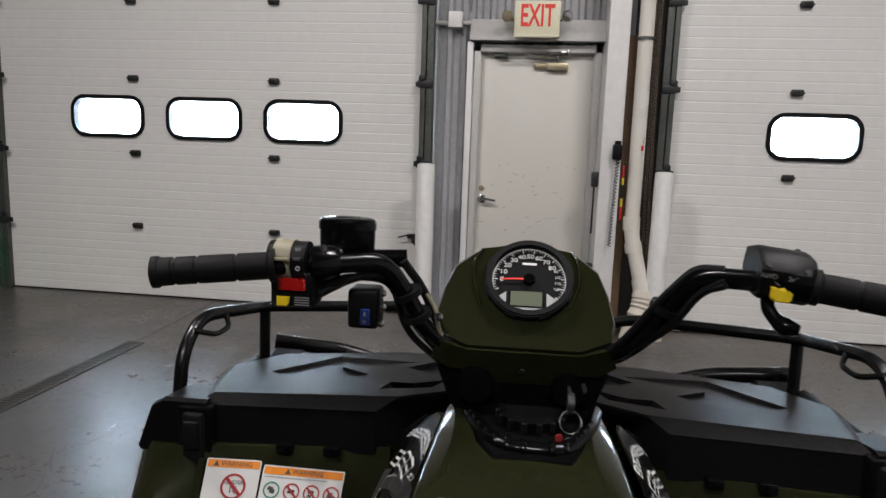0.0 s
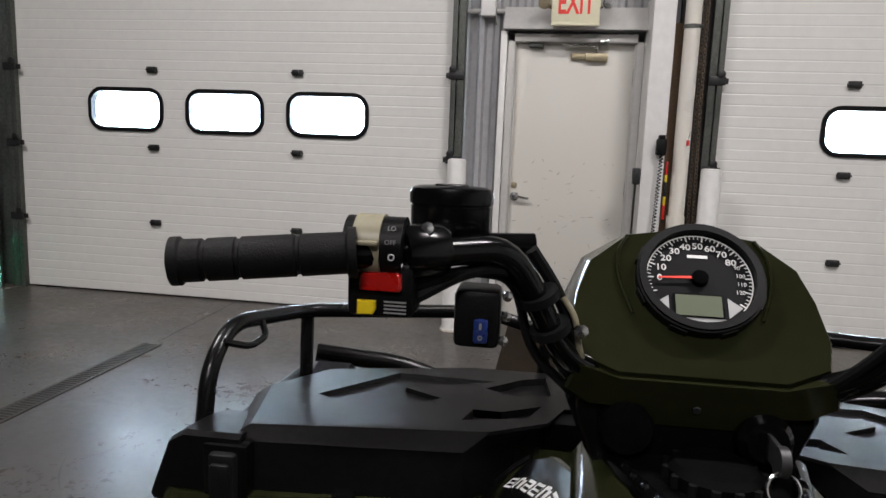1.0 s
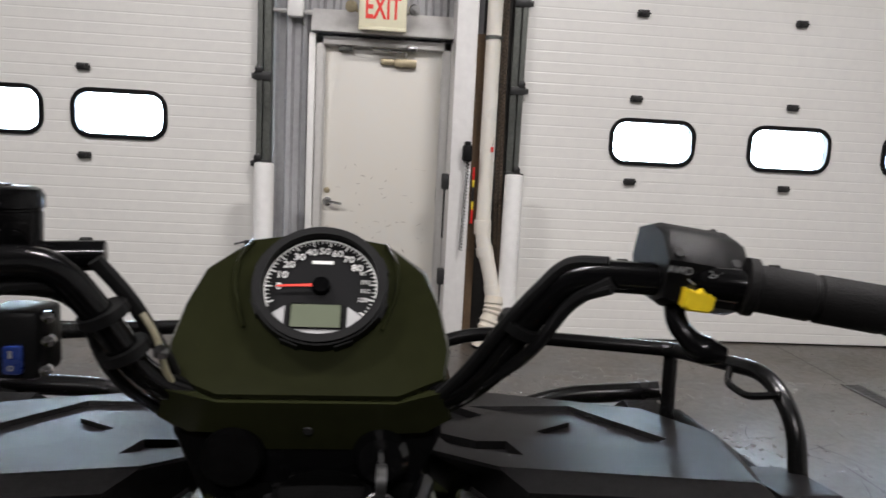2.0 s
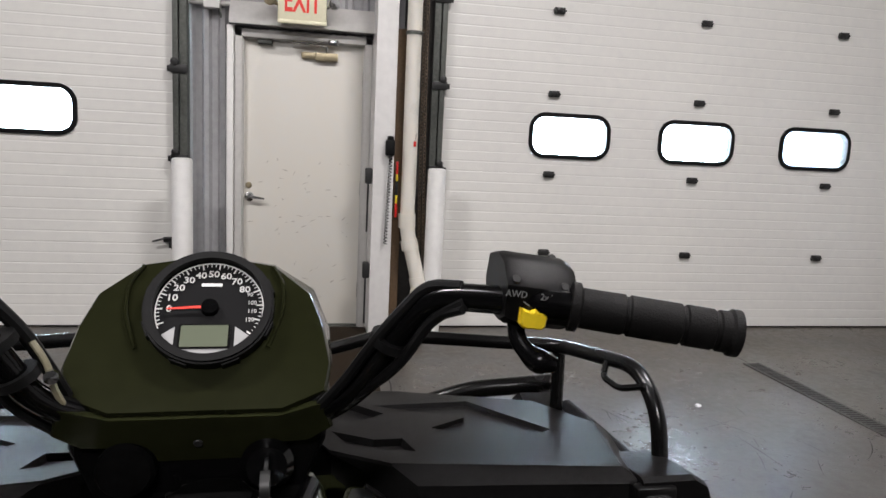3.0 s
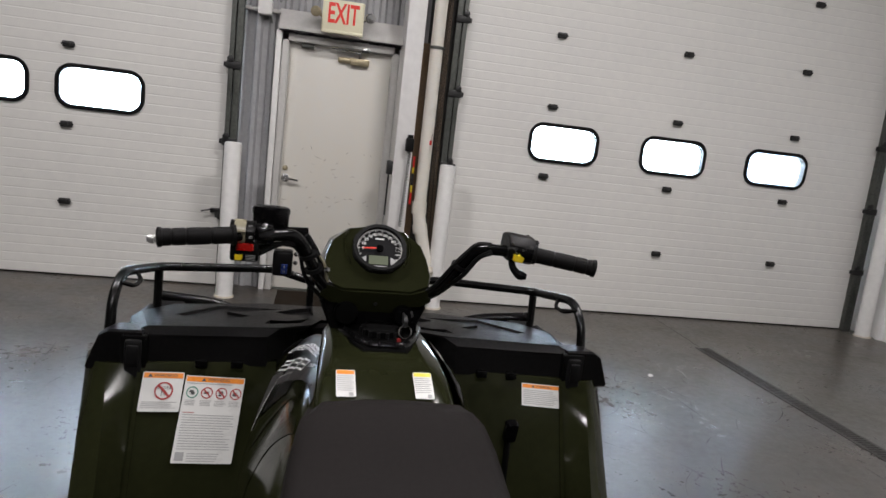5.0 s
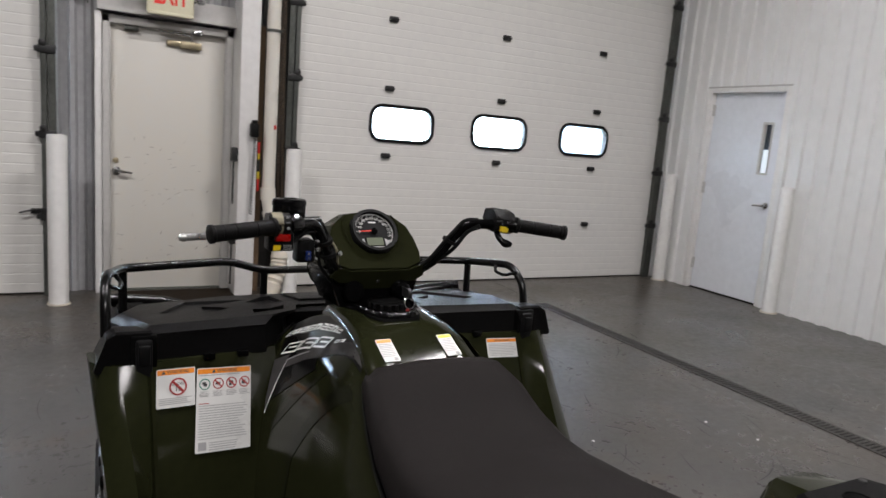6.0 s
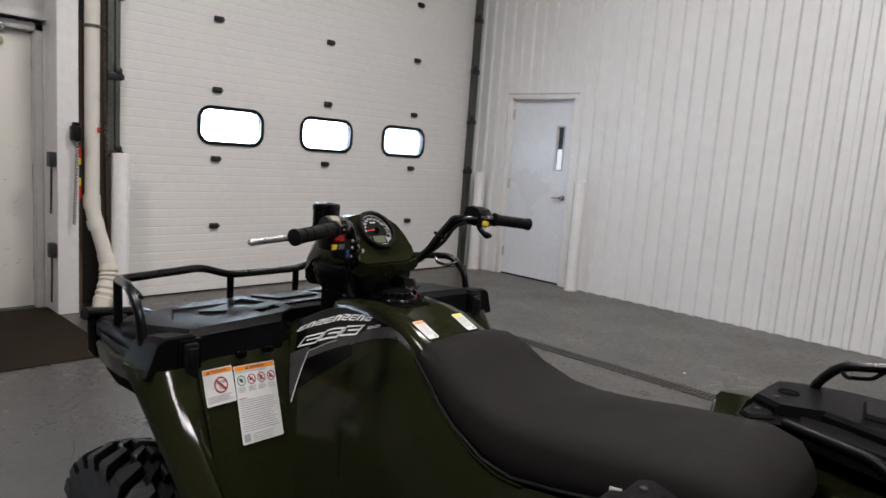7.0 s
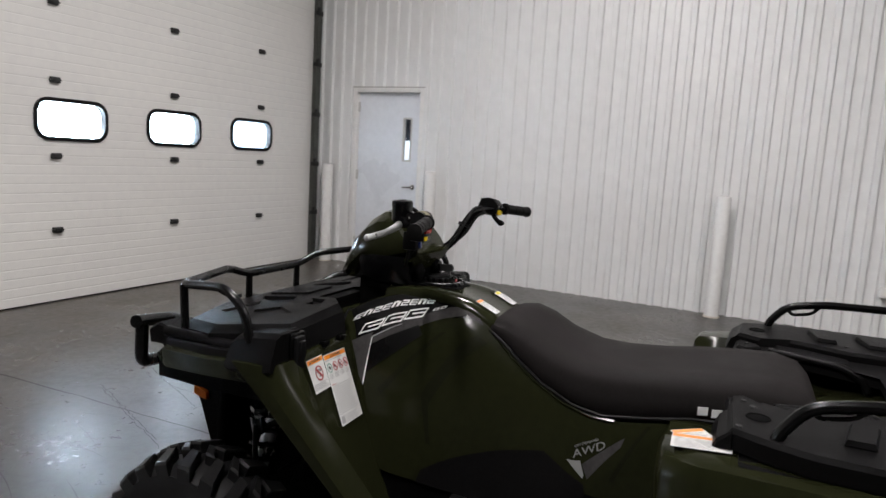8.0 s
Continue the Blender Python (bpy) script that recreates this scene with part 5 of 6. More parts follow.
for s in (-1, 1):
    bm = nb()
    tube(bm, [(s * (w + 0.002), y, b + 0.006) for y, w, t, b in SEATS[1:12]], 0.004, 6)
    part("seat_welt", bm, M_RUBBER, seat)
    for k in range(3):
        bm = nb()
        y = 0.680 - k * 0.030
        prism(bm, [(y + 0.006, 0.892), (y - 0.016, 0.895), (y - 0.016, 0.914), (y + 0.006, 0.911)], lambda u, v, w: Vector((s * w, u, v)), 0.19, 0.2008)
        part("seat_mark", bm, M_PRINT, seat, smooth=0)

# -- rear fenders and rack
for s in (-1, 1):
    bm = nb()
    rings = []
    for y, zt, zb, xo in ((0.755, 0.70, 0.52, 0.545), (0.750, 0.915, 0.56, 0.56), (0.738, 0.930, 0.62, 0.57), (0.68, 0.936, 0.70, 0.59), (0.40, 0.940, 0.76, 0.60), (0.10, 0.945, 0.76, 0.60), (-0.02, 0.91, 0.76, 0.57)):
        rings.append([Vector((s * x, y - (0.10 * max(0.0, x - 0.38) if y > 0.6 else 0.0), z)) for x, z in ((0.20, zb), (0.20, zt - 0.060), (0.30, zt - 0.055), (0.425, zt - 0.045), (0.45, zt - 0.003), (xo - 0.06, zt), (xo - 0.016, zt - 0.008), (xo, zt - 0.035), (xo + 0.006, zb))])
    loft(bm, rings)
    bmesh.ops.bevel(bm, geom=[e for e in bm.edges if len(e.link_faces) == 2 and e.calc_face_angle() > 0.3], offset=0.008, segments=2, affect="EDGES", profile=0.5)
    rf = part("rear_fender", bm, M_GREENP, atv, "glossy olive rear fender", smooth=45)
for P, w_, h_ in ((frame_of((-0.470, 0.716, 0.9390), (0.18, -0.98, 0.01), (1.0, 0.04, 0.02)), 0.108, 0.062),
                  (frame_of((-0.455, 0.722, 0.9375), (0.62, -0.78, 0.01), (0.78, 0.62, 0.02)), 0.07, 0.060)):
    bm = nb()
    prism(bm, round_rect(w_, h_, 0.003, 3, w_ / 2, -h_ / 2), P, 0.001, 0.002)
    rl = part("rear_label", bm, M_LABEL, atv, "white rear warning label with orange header", smooth=0)
    bm = nb()
    prism(bm, [(0.002, -0.013), (w_ - 0.002, -0.013), (w_ - 0.002, -0.002), (0.002, -0.002)], P, 0.002, 0.0025)
    part("header_band", bm, M_ORANGE, rl, smooth=0)
    bars("print_line", rl, lambda u, v, w, P=P: P(u, v, w + 0.0015), 0.006, w_ - 0.006, -0.020, 0.006, 7, M_GREYINK, 8, 0.0016)

# rear rack: a low deck open behind the seat, with a raised deck on each side
bm = nb()
half = [(0.155, 0.24), (0.188, 0.300), (0.255, 0.490), (0.218, 0.560), (0.235, 0.588), (0.335, 0.583), (0.480, 0.575), (0.515, 0.510), (0.545, 0.450), (0.560, 0.10), (0.53, -0.02)]
pl_ = half + [(-x, y) for x, y in half[::-1]]
prism(bm, pl_, lambda u, v, w: Vector((u, v, w)), 0.945, 0.974, 0.008)
rack = part("rear_rack", bm, M_BLACKP, atv, "black moulded rear rack with ribs", smooth=25)
rack.location = (0, 0.042, -0.018)
bm = nb()
prism(bm, [(-0.24, 0.20), (0.24, 0.20), (0.24, 0.42), (-0.24, 0.42)], lambda u, v, w: Vector((u, v, w - 0.25 * (v - 0.20))), 0.905, 0.925, 0.006)
deck = part("tail_cover", bm, M_GREENP, atv, "olive cover behind the seat")
bm = nb()
prism(bm, round_rect(0.045, 0.034, 0.003, 3, 0.0, 0.395), lambda u, v, w: Vector((u, v, w - 0.25 * (v - 0.20))), 0.9255, 0.9265)
part("tail_label", bm, M_LABEL, deck, "small white label", smooth=0)
for s in (-1, 1):
    # raised deck with its bevelled front, stepped on the inside
    bm = nb()
    prism(bm, [(s * x, y) for x, y in ((0.300, 0.523), (0.337, 0.583), (0.490, 0.578), (0.524, 0.515), (0.548, 0.445), (0.562, 0.10), (0.53, -0.015), (0.30, -0.015), (0.285, 0.29), (0.322, 0.400), (0.336, 0.442))],
          lambda u, v, w: Vector((u, v, w)), 0.960, 0.999, 0.009)
    part("raised_deck", bm, M_BLACKP, rack, smooth=20)
    bm = nb()
    prism(bm, [(0.570, 0.996), (0.596, 0.975), (0.608, 0.945), (0.600, 0.905), (0.560, 0.905)], lambda u, v, w: Vector((s * w, u, v)), 0.350, 0.500, 0.006)
    part("rack_nose", bm, M_BLACKP, rack, smooth=20)
    bm = nb()
    prism(bm, [(s * x, y) for x, y in ((0.222, 0.556), (0.240, 0.578), (0.318, 0.575), (0.292, 0.525), (0.262, 0.515))], lambda u, v, w: Vector((u, v, w)), 0.968, 0.984, 0.006)
    blk_ = part("inner_block", bm, M_BLACKP, rack, smooth=20)
    bm = nb()
    lathe(bm, [(0, 0), (0.007, 0), (0.006, 0.003), (0, 0.004)], (s * 0.272, 0.553, 0.9845), n=10)
    part("screw", bm, M_BLACKMETAL, blk_)
    bm = nb()
    prism(bm, [(s * x, y) for x, y in ((0.258, 0.470), (0.322, 0.480), (0.318, 0.410), (0.272, 0.300), (0.215, 0.305))], lambda u, v, w: Vector((u, v, w)), 0.966, 0.982, 0.005)
    part("inner_step", bm, M_BLACKP, rack, smooth=20)
    bm = nb()
    tube(bm, mirror([(0.258, 0.494, 0.976), (0.196, 0.318, 0.976), (0.176, 0.275, 0.955), (0.172, 0.262, 0.925)], s), 0.0105, 12, 0.025)
    part("inner_tube", bm, M_SATIN, rack)
for s in (-1, 1):
    for k in range(4):
        bm = nb()
        y0 = 0.47 - k * 0.125
        prism(bm, [(s * 0.36, y0 - 0.10), (s * 0.47, y0 - 0.08), (s * 0.47, y0 - 0.13), (s * 0.36, y0 - 0.15)], lambda u, v, w: Vector((u, v, w)), 0.985, 1.010, 0.008)
        part("rack_rib", bm, M_BLACKP, rack, smooth=20)
    bm = nb()
    prism(bm, [(0.46, 0.955), (0.555, 0.955), (0.565, 0.90), (0.54, 0.87), (0.46, 0.87)], lambda u, v, w: Vector((s * w, u, v)), 0.40, 0.555, 0.008)
    part("rack_fascia", bm, M_BLACKP, rack, smooth=20)
    for x_, y_ in ((0.347, 0.537), (0.475, 0.560), (0.345, 0.30)):
        bm = nb()
        lathe(bm, [(0, 0), (0.007, 0), (0.006, 0.003), (0, 0.004)], (s * x_, y_, 0.9985), n=10)
        part("screw", bm, M_BLACKMETAL, rack)
    # no hole is cut: a flat near-black disc imitates the shade inside it
    bm = nb()
    lathe(bm, [(0.0, 0.0006), (0.017, 0.0006), (0.0185, 0.0), (0.021, 0.0022), (0.0235, 0.0)], (s * 0.405, 0.527, 0.9992), n=24)
    part("tie_hole_shade_disc", bm, M_ENGINESHADE, rack)
    bm = nb()
    tube(bm, mirror([(0.502, 0.505, 0.970), (0.502, 0.495, 1.010), (0.497, 0.452, 1.066), (0.495, 0.35, 1.086), (0.50, 0.10, 1.094), (0.50, 0.0, 1.090)], s), 0.0115, 12, 0.035)
    rr_ = part("rear_rail", bm, M_TUBE, rack, "black tubular rear rail")
    bm = nb()
    tube(bm, mirror([(0.498, 0.452, 1.064), (0.484, 0.435, 1.045), (0.484, 0.385, 1.055), (0.496, 0.355, 1.084)], s), 0.005, 8, 0.01)
    part("tie_loop", bm, M_TUBE, rack)
    bm = nb()
    tube(bm, mirror([(0.498, 0.16, 1.086), (0.498, 0.16, 0.99)], s), 0.011, 10)
    part("rail_post", bm, M_TUBE, rack)
bm = nb()
tube(bm, [(-0.50, 0.0, 1.090), (-0.42, -0.05, 1.090), (0.42, -0.05, 1.090), (0.50, 0.0, 1.090)], 0.0115, 12, 0.05)
part("rear_rail", bm, M_TUBE, rack)

# -- instrument pod
POD = -0.006
OF = Vector((POD, 1.535, 1.235))
FN, FU = Vector((0, -0.766, 0.643)), Vector((0, 0.643, 0.766))
fp = lambda u, v, w=0.0: OF + Vector((u, 0, 0)) + FU * v + FN * w
half = [(0.03, 0.060), (0.062, 0.054), (0.098, 0.022), (0.110, -0.012), (0.117, -0.052), (0.112, -0.080), (0.074, -0.096)]
face = half + [(-x, y) for x, y in half[::-1]]
bm = nb()
POD_ROWS = [(1.600, (0.03, 0.060, 0.101, 0.118, 0.122, 0.113, 0.06), (1.276, 1.272, 1.246, 1.204, 1.168, 1.140, 1.128)),
            (1.640, (0.03, 0.058, 0.098, 0.118, 0.119, 0.106, 0.05), (1.250, 1.247, 1.222, 1.182, 1.155, 1.135, 1.122)),
            (1.680, (0.03, 0.052, 0.090, 0.108, 0.108, 0.094, 0.045), (1.210, 1.207, 1.186, 1.150, 1.120, 1.095, 1.082)),
            (1.714, (0.028, 0.046, 0.074, 0.088, 0.086, 0.070, 0.035), (1.146, 1.144, 1.127, 1.105, 1.087, 1.070, 1.062)),
            (1.736, (0.018, 0.034, 0.055, 0.064, 0.062, 0.050, 0.025), (1.106, 1.105, 1.098, 1.088, 1.079, 1.070, 1.066))]


def pod_ring(y, xs, zs):
    h = list(zip(xs, zs))
    return [Vector((POD + x, y, z)) for x, z in h + [(-x, z) for x, z in h[::-1]]]


loft(bm, [[fp(u * 0.975, v * 0.975 - 0.001, 0.003) for u, v in face], [fp(u, v, -0.002) for u, v in face]] + [pod_ring(*r) for r in POD_ROWS])
bmesh.ops.bevel(bm, geom=[e for e in bm.edges if len(e.link_faces) == 2 and e.calc_face_angle() > 0.22], offset=0.006, segments=3, affect="EDGES", profile=0.5)
pod = part("instrument_pod", bm, M_GREENP, atv, "glossy olive handlebar pod", smooth=25)
pod.location = (-0.008, -0.003, 0.002)
bm = nb()
half = [(0.118, 1.165), (0.122, 1.135), (0.100, 1.085), (0.07, 1.07)]
def low_ring(y, k, up=0.0):
    o = half + [(-x, z) for x, z in half[::-1]]
    return [Vector((POD + x * k, y, z + up)) for x, z in o]
loft(bm, [low_ring(1.490, 0.86, -0.016), low_ring(1.498, 0.92, -0.012), low_ring(1.60, 1.0, -0.012), low_ring(1.645, 0.95, 0.0), low_ring(1.68, 0.70, -0.006), low_ring(1.71, 0.45, -0.010)])
part("pod_lower", bm, M_GLOSSBLACK, pod, "black lower pod", smooth=35)
bm = nb()
chin = [(0.076, 1.166), (0.114, 1.178), (0.122, 1.150), (0.102, 1.136), (0.056, 1.133), (0.042, 1.116)]
prism(bm, [(-x, z) for x, z in chin] + chin[::-1], lambda u, v, w: Vector((POD + u * 0.97, 1.471 + (1.162 - v) * 0.42 + w, v - 0.006)), 0.024, -0.002, 0.003)
part("pod_chin", bm, M_GREENP, pod, smooth=20)
bm = nb()
lathe(bm, [(0.0, 0.0), (0.005, 0.0), (0.0035, 0.003), (0.0, 0.003)], (POD, 1.4805, 1.132), (0, -1, -0.4), 12)
part("screw", bm, M_BLACKMETAL, pod)
bm = nb()
lathe(bm, [(0.0, 0.0), (0.025, 0.0), (0.025, 0.014), (0.022, 0.018), (0.0, 0.019)], (-0.066, 1.489, 1.109), (0, -1, 0.05), 24)
part("socket_cover", bm, M_ENGINESHADE, pod, "round black rubber socket cover")
bm = nb()
lathe(bm, [(0.0, 0.0), (0.024, 0.0), (0.024, 0.012), (0.018, 0.020), (0.0, 0.020)], (0.054, 1.487, 1.108), (0, -1, 0.15), 24)
ign = part("ignition_switch", bm, M_GLOSSBLACK, pod, "black ignition switch with the key in it")
KEY_SHIFT = (0.0, 0.014, -0.008)
bm = nb()
box(bm, 0.052, 0.056, 1.425, 1.456, 1.106, 1.128, 0.001)
lathe(bm, [(0.0, -0.004), (0.013, -0.004), (0.013, 0.004), (0.0, 0.004)], (0.054, 1.422, 1.117), (1, 0, 0), 14)
part("key", bm, M_BLACKMETAL, ign).location = KEY_SHIFT
bm = nb()
tube(bm, [(0.054 + 0.013 * math.sin(a), 1.412 + 0.004 * math.cos(a), 1.097 + 0.013 * math.cos(a)) for a in (2 * math.pi * k / 20 for k in range(21))], 0.0016, 6, cap=False)
part("key_ring", bm, M_CHROME, ign).location = KEY_SHIFT
for k, (a, m) in enumerate(((0.35, M_BLACKMETAL), (-0.5, M_STEELG), (0.0, M_LRED))):
    bm = nb()
    c = Vector((0.052 - 0.012 * k + 0.012, 1.400 - 0.004 * k, 1.084))
    pk = frame_of(c, (math.cos(a), -math.sin(a), 0.1), (0.1, 0.2, -1))
    prism(bm, [(-0.008, 0), (0.008, 0), (0.010, 0.014), (0.004, 0.020), (0.004, 0.036), (-0.004, 0.036), (-0.004, 0.020), (-0.010, 0.014)] if k < 2 else round_rect(0.008, 0.012, 0.003, 3), pk, -0.001, 0.001)
    part("spare_key", bm, m, ign).location = KEY_SHIFT
for s in (-1, 1):
    bm = nb()
    tube(bm, [fp(s * 0.060, 0.050, 0.0045), fp(s * 0.071, 0.03, 0.0050), fp(s * 0.071, 0.0, 0.0050), fp(s * 0.058, -0.036, 0.0035)], 0.0022, 8, 0.02)
    part("pod_crease", bm, M_GREENP, pod)
# gauge
gp = lambda u, v, w=0.0: fp(u * 0.945 + 0.004, v * 0.945 + 0.002, w + 0.004)
bm = nb()
ring(bm, circle(0.0620, 48), circle(0.0535, 48), gp, -0.004, 0.011)
ring(bm, circle(0.0600, 48), circle(0.0525, 48), gp, 0.008, 0.0145)
gauge = part("gauge_bezel", bm, M_RUBBER, pod, "black rubber gauge bezel")
for a in range(0, 360, 45):
    bm = nb()
    c, s_ = math.cos(radians(a + 22)), math.sin(radians(a + 22))
    prism(bm, [(c * 0.062 - s_ * 0.009, s_ * 0.062 + c * 0.009), (c * 0.0635 - s_ * 0.008, s_ * 0.0635 + c * 0.008), (c * 0.0635 + s_ * 0.008, s_ * 0.0635 - c * 0.008), (c * 0.062 + s_ * 0.009, s_ * 0.062 - c * 0.009)], gp, -0.003, 0.008)
    part("bezel_lug", bm, M_RUBBER, gauge)
bm = nb()
prism(bm, circle(0.0533, 48), gp, 0.001, 0.004)
dial = part("dial", bm, M_DIAL, pod, "black dial with white figures and a red needle")
bm = nb()
for k in range(0, 49):
    a = radians(200 - k * 235 / 48)
    ln = 0.006 if k % 4 == 0 else 0.0032
    c, s_ = math.cos(a), math.sin(a)
    w_ = 0.0007 if k % 4 == 0 else 0.0004
    prism(bm, [(c * 0.0505 - s_ * w_, s_ * 0.0505 + c * w_), (c * (0.0505 - ln) - s_ * w_, s_ * (0.0505 - ln) + c * w_),
               (c * (0.0505 - ln) + s_ * w_, s_ * (0.0505 - ln) - c * w_), (c * 0.0505 + s_ * w_, s_ * 0.0505 - c * w_)], gp, 0.0042, 0.0046)
part("tick_ring", bm, M_PRINT, dial, smooth=0)
bm = nb()
arc = [radians(205 - k * 245 / 40) for k in range(41)]
rows = [[bm.verts.new(gp(r * math.cos(a), r * math.sin(a), 0.0044)) for a in arc] for r in (0.0517, 0.0505)]
skin(bm, rows, cap=False, closed=False)
part("tick_arc", bm, M_PRINT, dial, smooth=0)
for k in range(9):
    a = radians(181 - k * 18.5)
    lettering("figure", str(k * 10), 0.0098, gp, 0.0046, M_PRINT, dial, depth=0.0002, cx=0.0385 * math.cos(a), cy=0.0385 * math.sin(a), squeeze=1.12, weight=0.018)
for k in range(4):
    a = radians(22 - k * 13.5)
    lettering("figure", str(90 + k * 10), 0.0062, gp, 0.0046, M_PRINT, dial, depth=0.0002, cx=0.0405 * math.cos(a), cy=0.0405 * math.sin(a))
bm = nb()
prism(bm, [(-0.010, 0.0245), (0.010, 0.0245), (0.010, 0.0280), (-0.010, 0.0280)], gp, 0.0042, 0.0046)
part("maker_bar", bm, M_PRINT, dial, smooth=0)
bm = nb()
prism(bm, round_rect(0.048, 0.026, 0.002, 3, -0.003, -0.0305), gp, 0.0042, 0.0055)
part("lcd_frame", bm, M_DECALBLACK, dial, smooth=0)
bm = nb()
prism(bm, round_rect(0.044, 0.0225, 0.001, 2, -0.003, -0.0305), gp, 0.0056, 0.006)
part("lcd_screen", bm, M_LCD, dial, "pale green blank display", smooth=0)
for s in (-1, 1):
    bm = nb()
    prism(bm, [(s * 0.042 - 0.003, -0.030), (s * 0.028 - 0.003, -0.020), (s * 0.028 - 0.003, -0.042)][::s], gp, 0.0042, 0.0046)
    part("dial_wedge", bm, M_GREYINK, dial, smooth=0)
bm = nb()
prism(bm, [(-0.030, -0.0435), (0.024, -0.0435), (0.014, -0.0495), (-0.020, -0.0495)], gp, 0.0042, 0.0046)
part("dial_wedge", bm, M_GREYINK, dial, smooth=0)
bm = nb()
prism(bm, [(0.0, 0.0016), (0.0, -0.0016), (-0.040, -0.0030), (-0.040, -0.0014)], gp, 0.0075, 0.0085)
part("needle", bm, M_NEEDLE, dial, "red needle at zero", smooth=0)
bm = nb()
q_ = gp(0, 0, 0.0046)
lathe(bm, [(0.0, 0.0), (0.0085, 0.0), (0.0075, 0.005), (0.0, 0.0055)], q_, FN, 20)
part("needle_hub", bm, M_GLOSSBLACK, dial)

# -- handlebar
bar = [(0.396, 1.314, 1.276), (0.285, 1.350, 1.2875), (0.225, 1.395, 1.284), (0.178, 1.428, 1.282), (0.150, 1.445, 1.235), (0.128, 1.462, 1.180), (0.08, 1.495, 1.150), (0.0, 1.51, 1.145)]
bm = nb()
bar_left = [(0.405, 1.322, 1.2705)] + [(x, y, z - (0.008 if x > 0.2 else 0.004 if x > 0.14 else 0)) for x, y, z in bar[1:]]
bar_right = bar[:2] + [(0.232, 1.390, 1.284), (0.192, 1.419, 1.280), (0.160, 1.438, 1.236), (0.131, 1.460, 1.178)] + bar[6:]
tube(bm, mirror(bar_left, -1) + bar_right[-2::-1], 0.0118, 14, 0.030)
hb = part("handlebar", bm, M_GLOSSBLACK, atv, "glossy black handlebar")
hb.location.x = -0.011


def along(p, q, k):
    return Vector(p) * (1 - k) + Vector(q) * k


for s in (-1, 1):
    a, b = mirror((bar if s > 0 else bar_left)[:2], s)
    ax = (Vector(a) - Vector(b)).normalized()
    L = (Vector(a) - Vector(b)).length
    bm = nb()
    prof = [(0.0, 0.0), (0.0190, 0.0), (0.0190, 0.006), (0.0155, 0.008)]
    for g0 in (0.040, 0.082, 0.106):
        prof += [(0.0157, g0), (0.0142, g0 + 0.001), (0.0142, g0 + 0.0035), (0.0157, g0 + 0.0045)]
    prof += [(0.0158, L + 0.0), (0.0178, L + 0.002), (0.0178, L + 0.008), (0.012, L + 0.010), (0.0, L + 0.010)]
    lathe(bm, prof, b, ax, 24)
    grip = part("grip", bm, M_GRIP, hb, "black ribbed rubber grip")

# left switch housing
bm = nb()
lathe(bm, [(0.0, 0.0), (0.0225, 0.0), (0.0225, 0.044), (0.0, 0.044)], (-0.284, 1.347, 1.2865), (1, 0, 0), 26)
box(bm, -0.282, -0.231, 1.333, 1.372, 1.2335, 1.276, 0.005)
sw = part("switch_housing", bm, M_SATIN, hb, "black switch housing with tan, red and yellow switches")
sw.location = (-0.0127, 0.024, -0.004)
bm = nb()
lathe(bm, [(0.0, 0.0), (0.0240, 0.0), (0.0240, 0.0205), (0.0, 0.0205)], (-0.2765, 1.3465, 1.2865), (1, 0, 0), 26)
part("dimmer_switch", bm, M_TAN, sw, "tan rotary light switch")
bm = nb()
box(bm, -0.2765, -0.256, 1.317, 1.326, 1.290, 1.293, 0.001)
part("dimmer_ridge", bm, M_TAN, sw)
bm = nb()
prism(bm, round_rect(0.032, 0.014, 0.002, 3, -0.2555, 1.2615), lambda u, v, w: Vector((u, 1.334 - w, v)), -0.002, 0.006, 0.002)
part("stop_switch", bm, M_REDSW, sw, "red engine stop rocker")
bm = nb()
prism(bm, [(-0.273, 1.236), (-0.261, 1.236), (-0.2585, 1.240), (-0.2585, 1.247), (-0.273, 1.247)], lambda u, v, w: Vector((u, 1.334 - w, v)), -0.002, 0.005, 0.0015)
part("override_button", bm, M_YELSW, sw, "yellow push button")
pf = frame_of((-0.245, 1.3332, 1.242), (1, 0, 0), (0, 0, 1))
for k in range(4):
    bm = nb()
    prism(bm, [(-0.008, 0.0035 - k * 0.0028), (0.009, 0.0035 - k * 0.0028), (0.009, 0.0048 - k * 0.0028), (-0.008, 0.0048 - k * 0.0028)], pf, 0.0, 0.0004)
    part("print_line", bm, M_GREYPRINT, sw, smooth=0)
for k in range(2):
    bm = nb()
    prism(bm, [(-0.022, 0.0285 + k * 0.0022), (0.005, 0.0285 + k * 0.0022), (0.005, 0.0295 + k * 0.0022), (-0.022, 0.0295 + k * 0.0022)], pf, 0.0, 0.0004)
    part("print_line", bm, M_PRINT, sw, smooth=0)
for txt, dz, dy in (("LO", 0.3015, 1.3305), ("OFF", 0.2920, 1.3253)):
    pt = frame_of((-0.2475, dy - 0.001, 1.0 + dz), (1, 0, 0), (0, 0.55 if txt == "LO" else 0.2, 1))
    lettering("switch_text", txt, 0.0050, pt, 0.0006, M_GREYPRINT, sw, depth=0.0002)
bm = nb()
pt = frame_of((-0.2465, 1.3240, 1.2815), (1, 0, 0), (0, -0.1, 1))
ring(bm, round_rect(0.005, 0.005, 0.0022, 4), round_rect(0.0034, 0.0034, 0.0015, 4), pt, 0.0, 0.0006)
part("lamp_symbol", bm, M_PRINT, sw, smooth=0)
# brake master cylinder and reservoir
bm = nb()
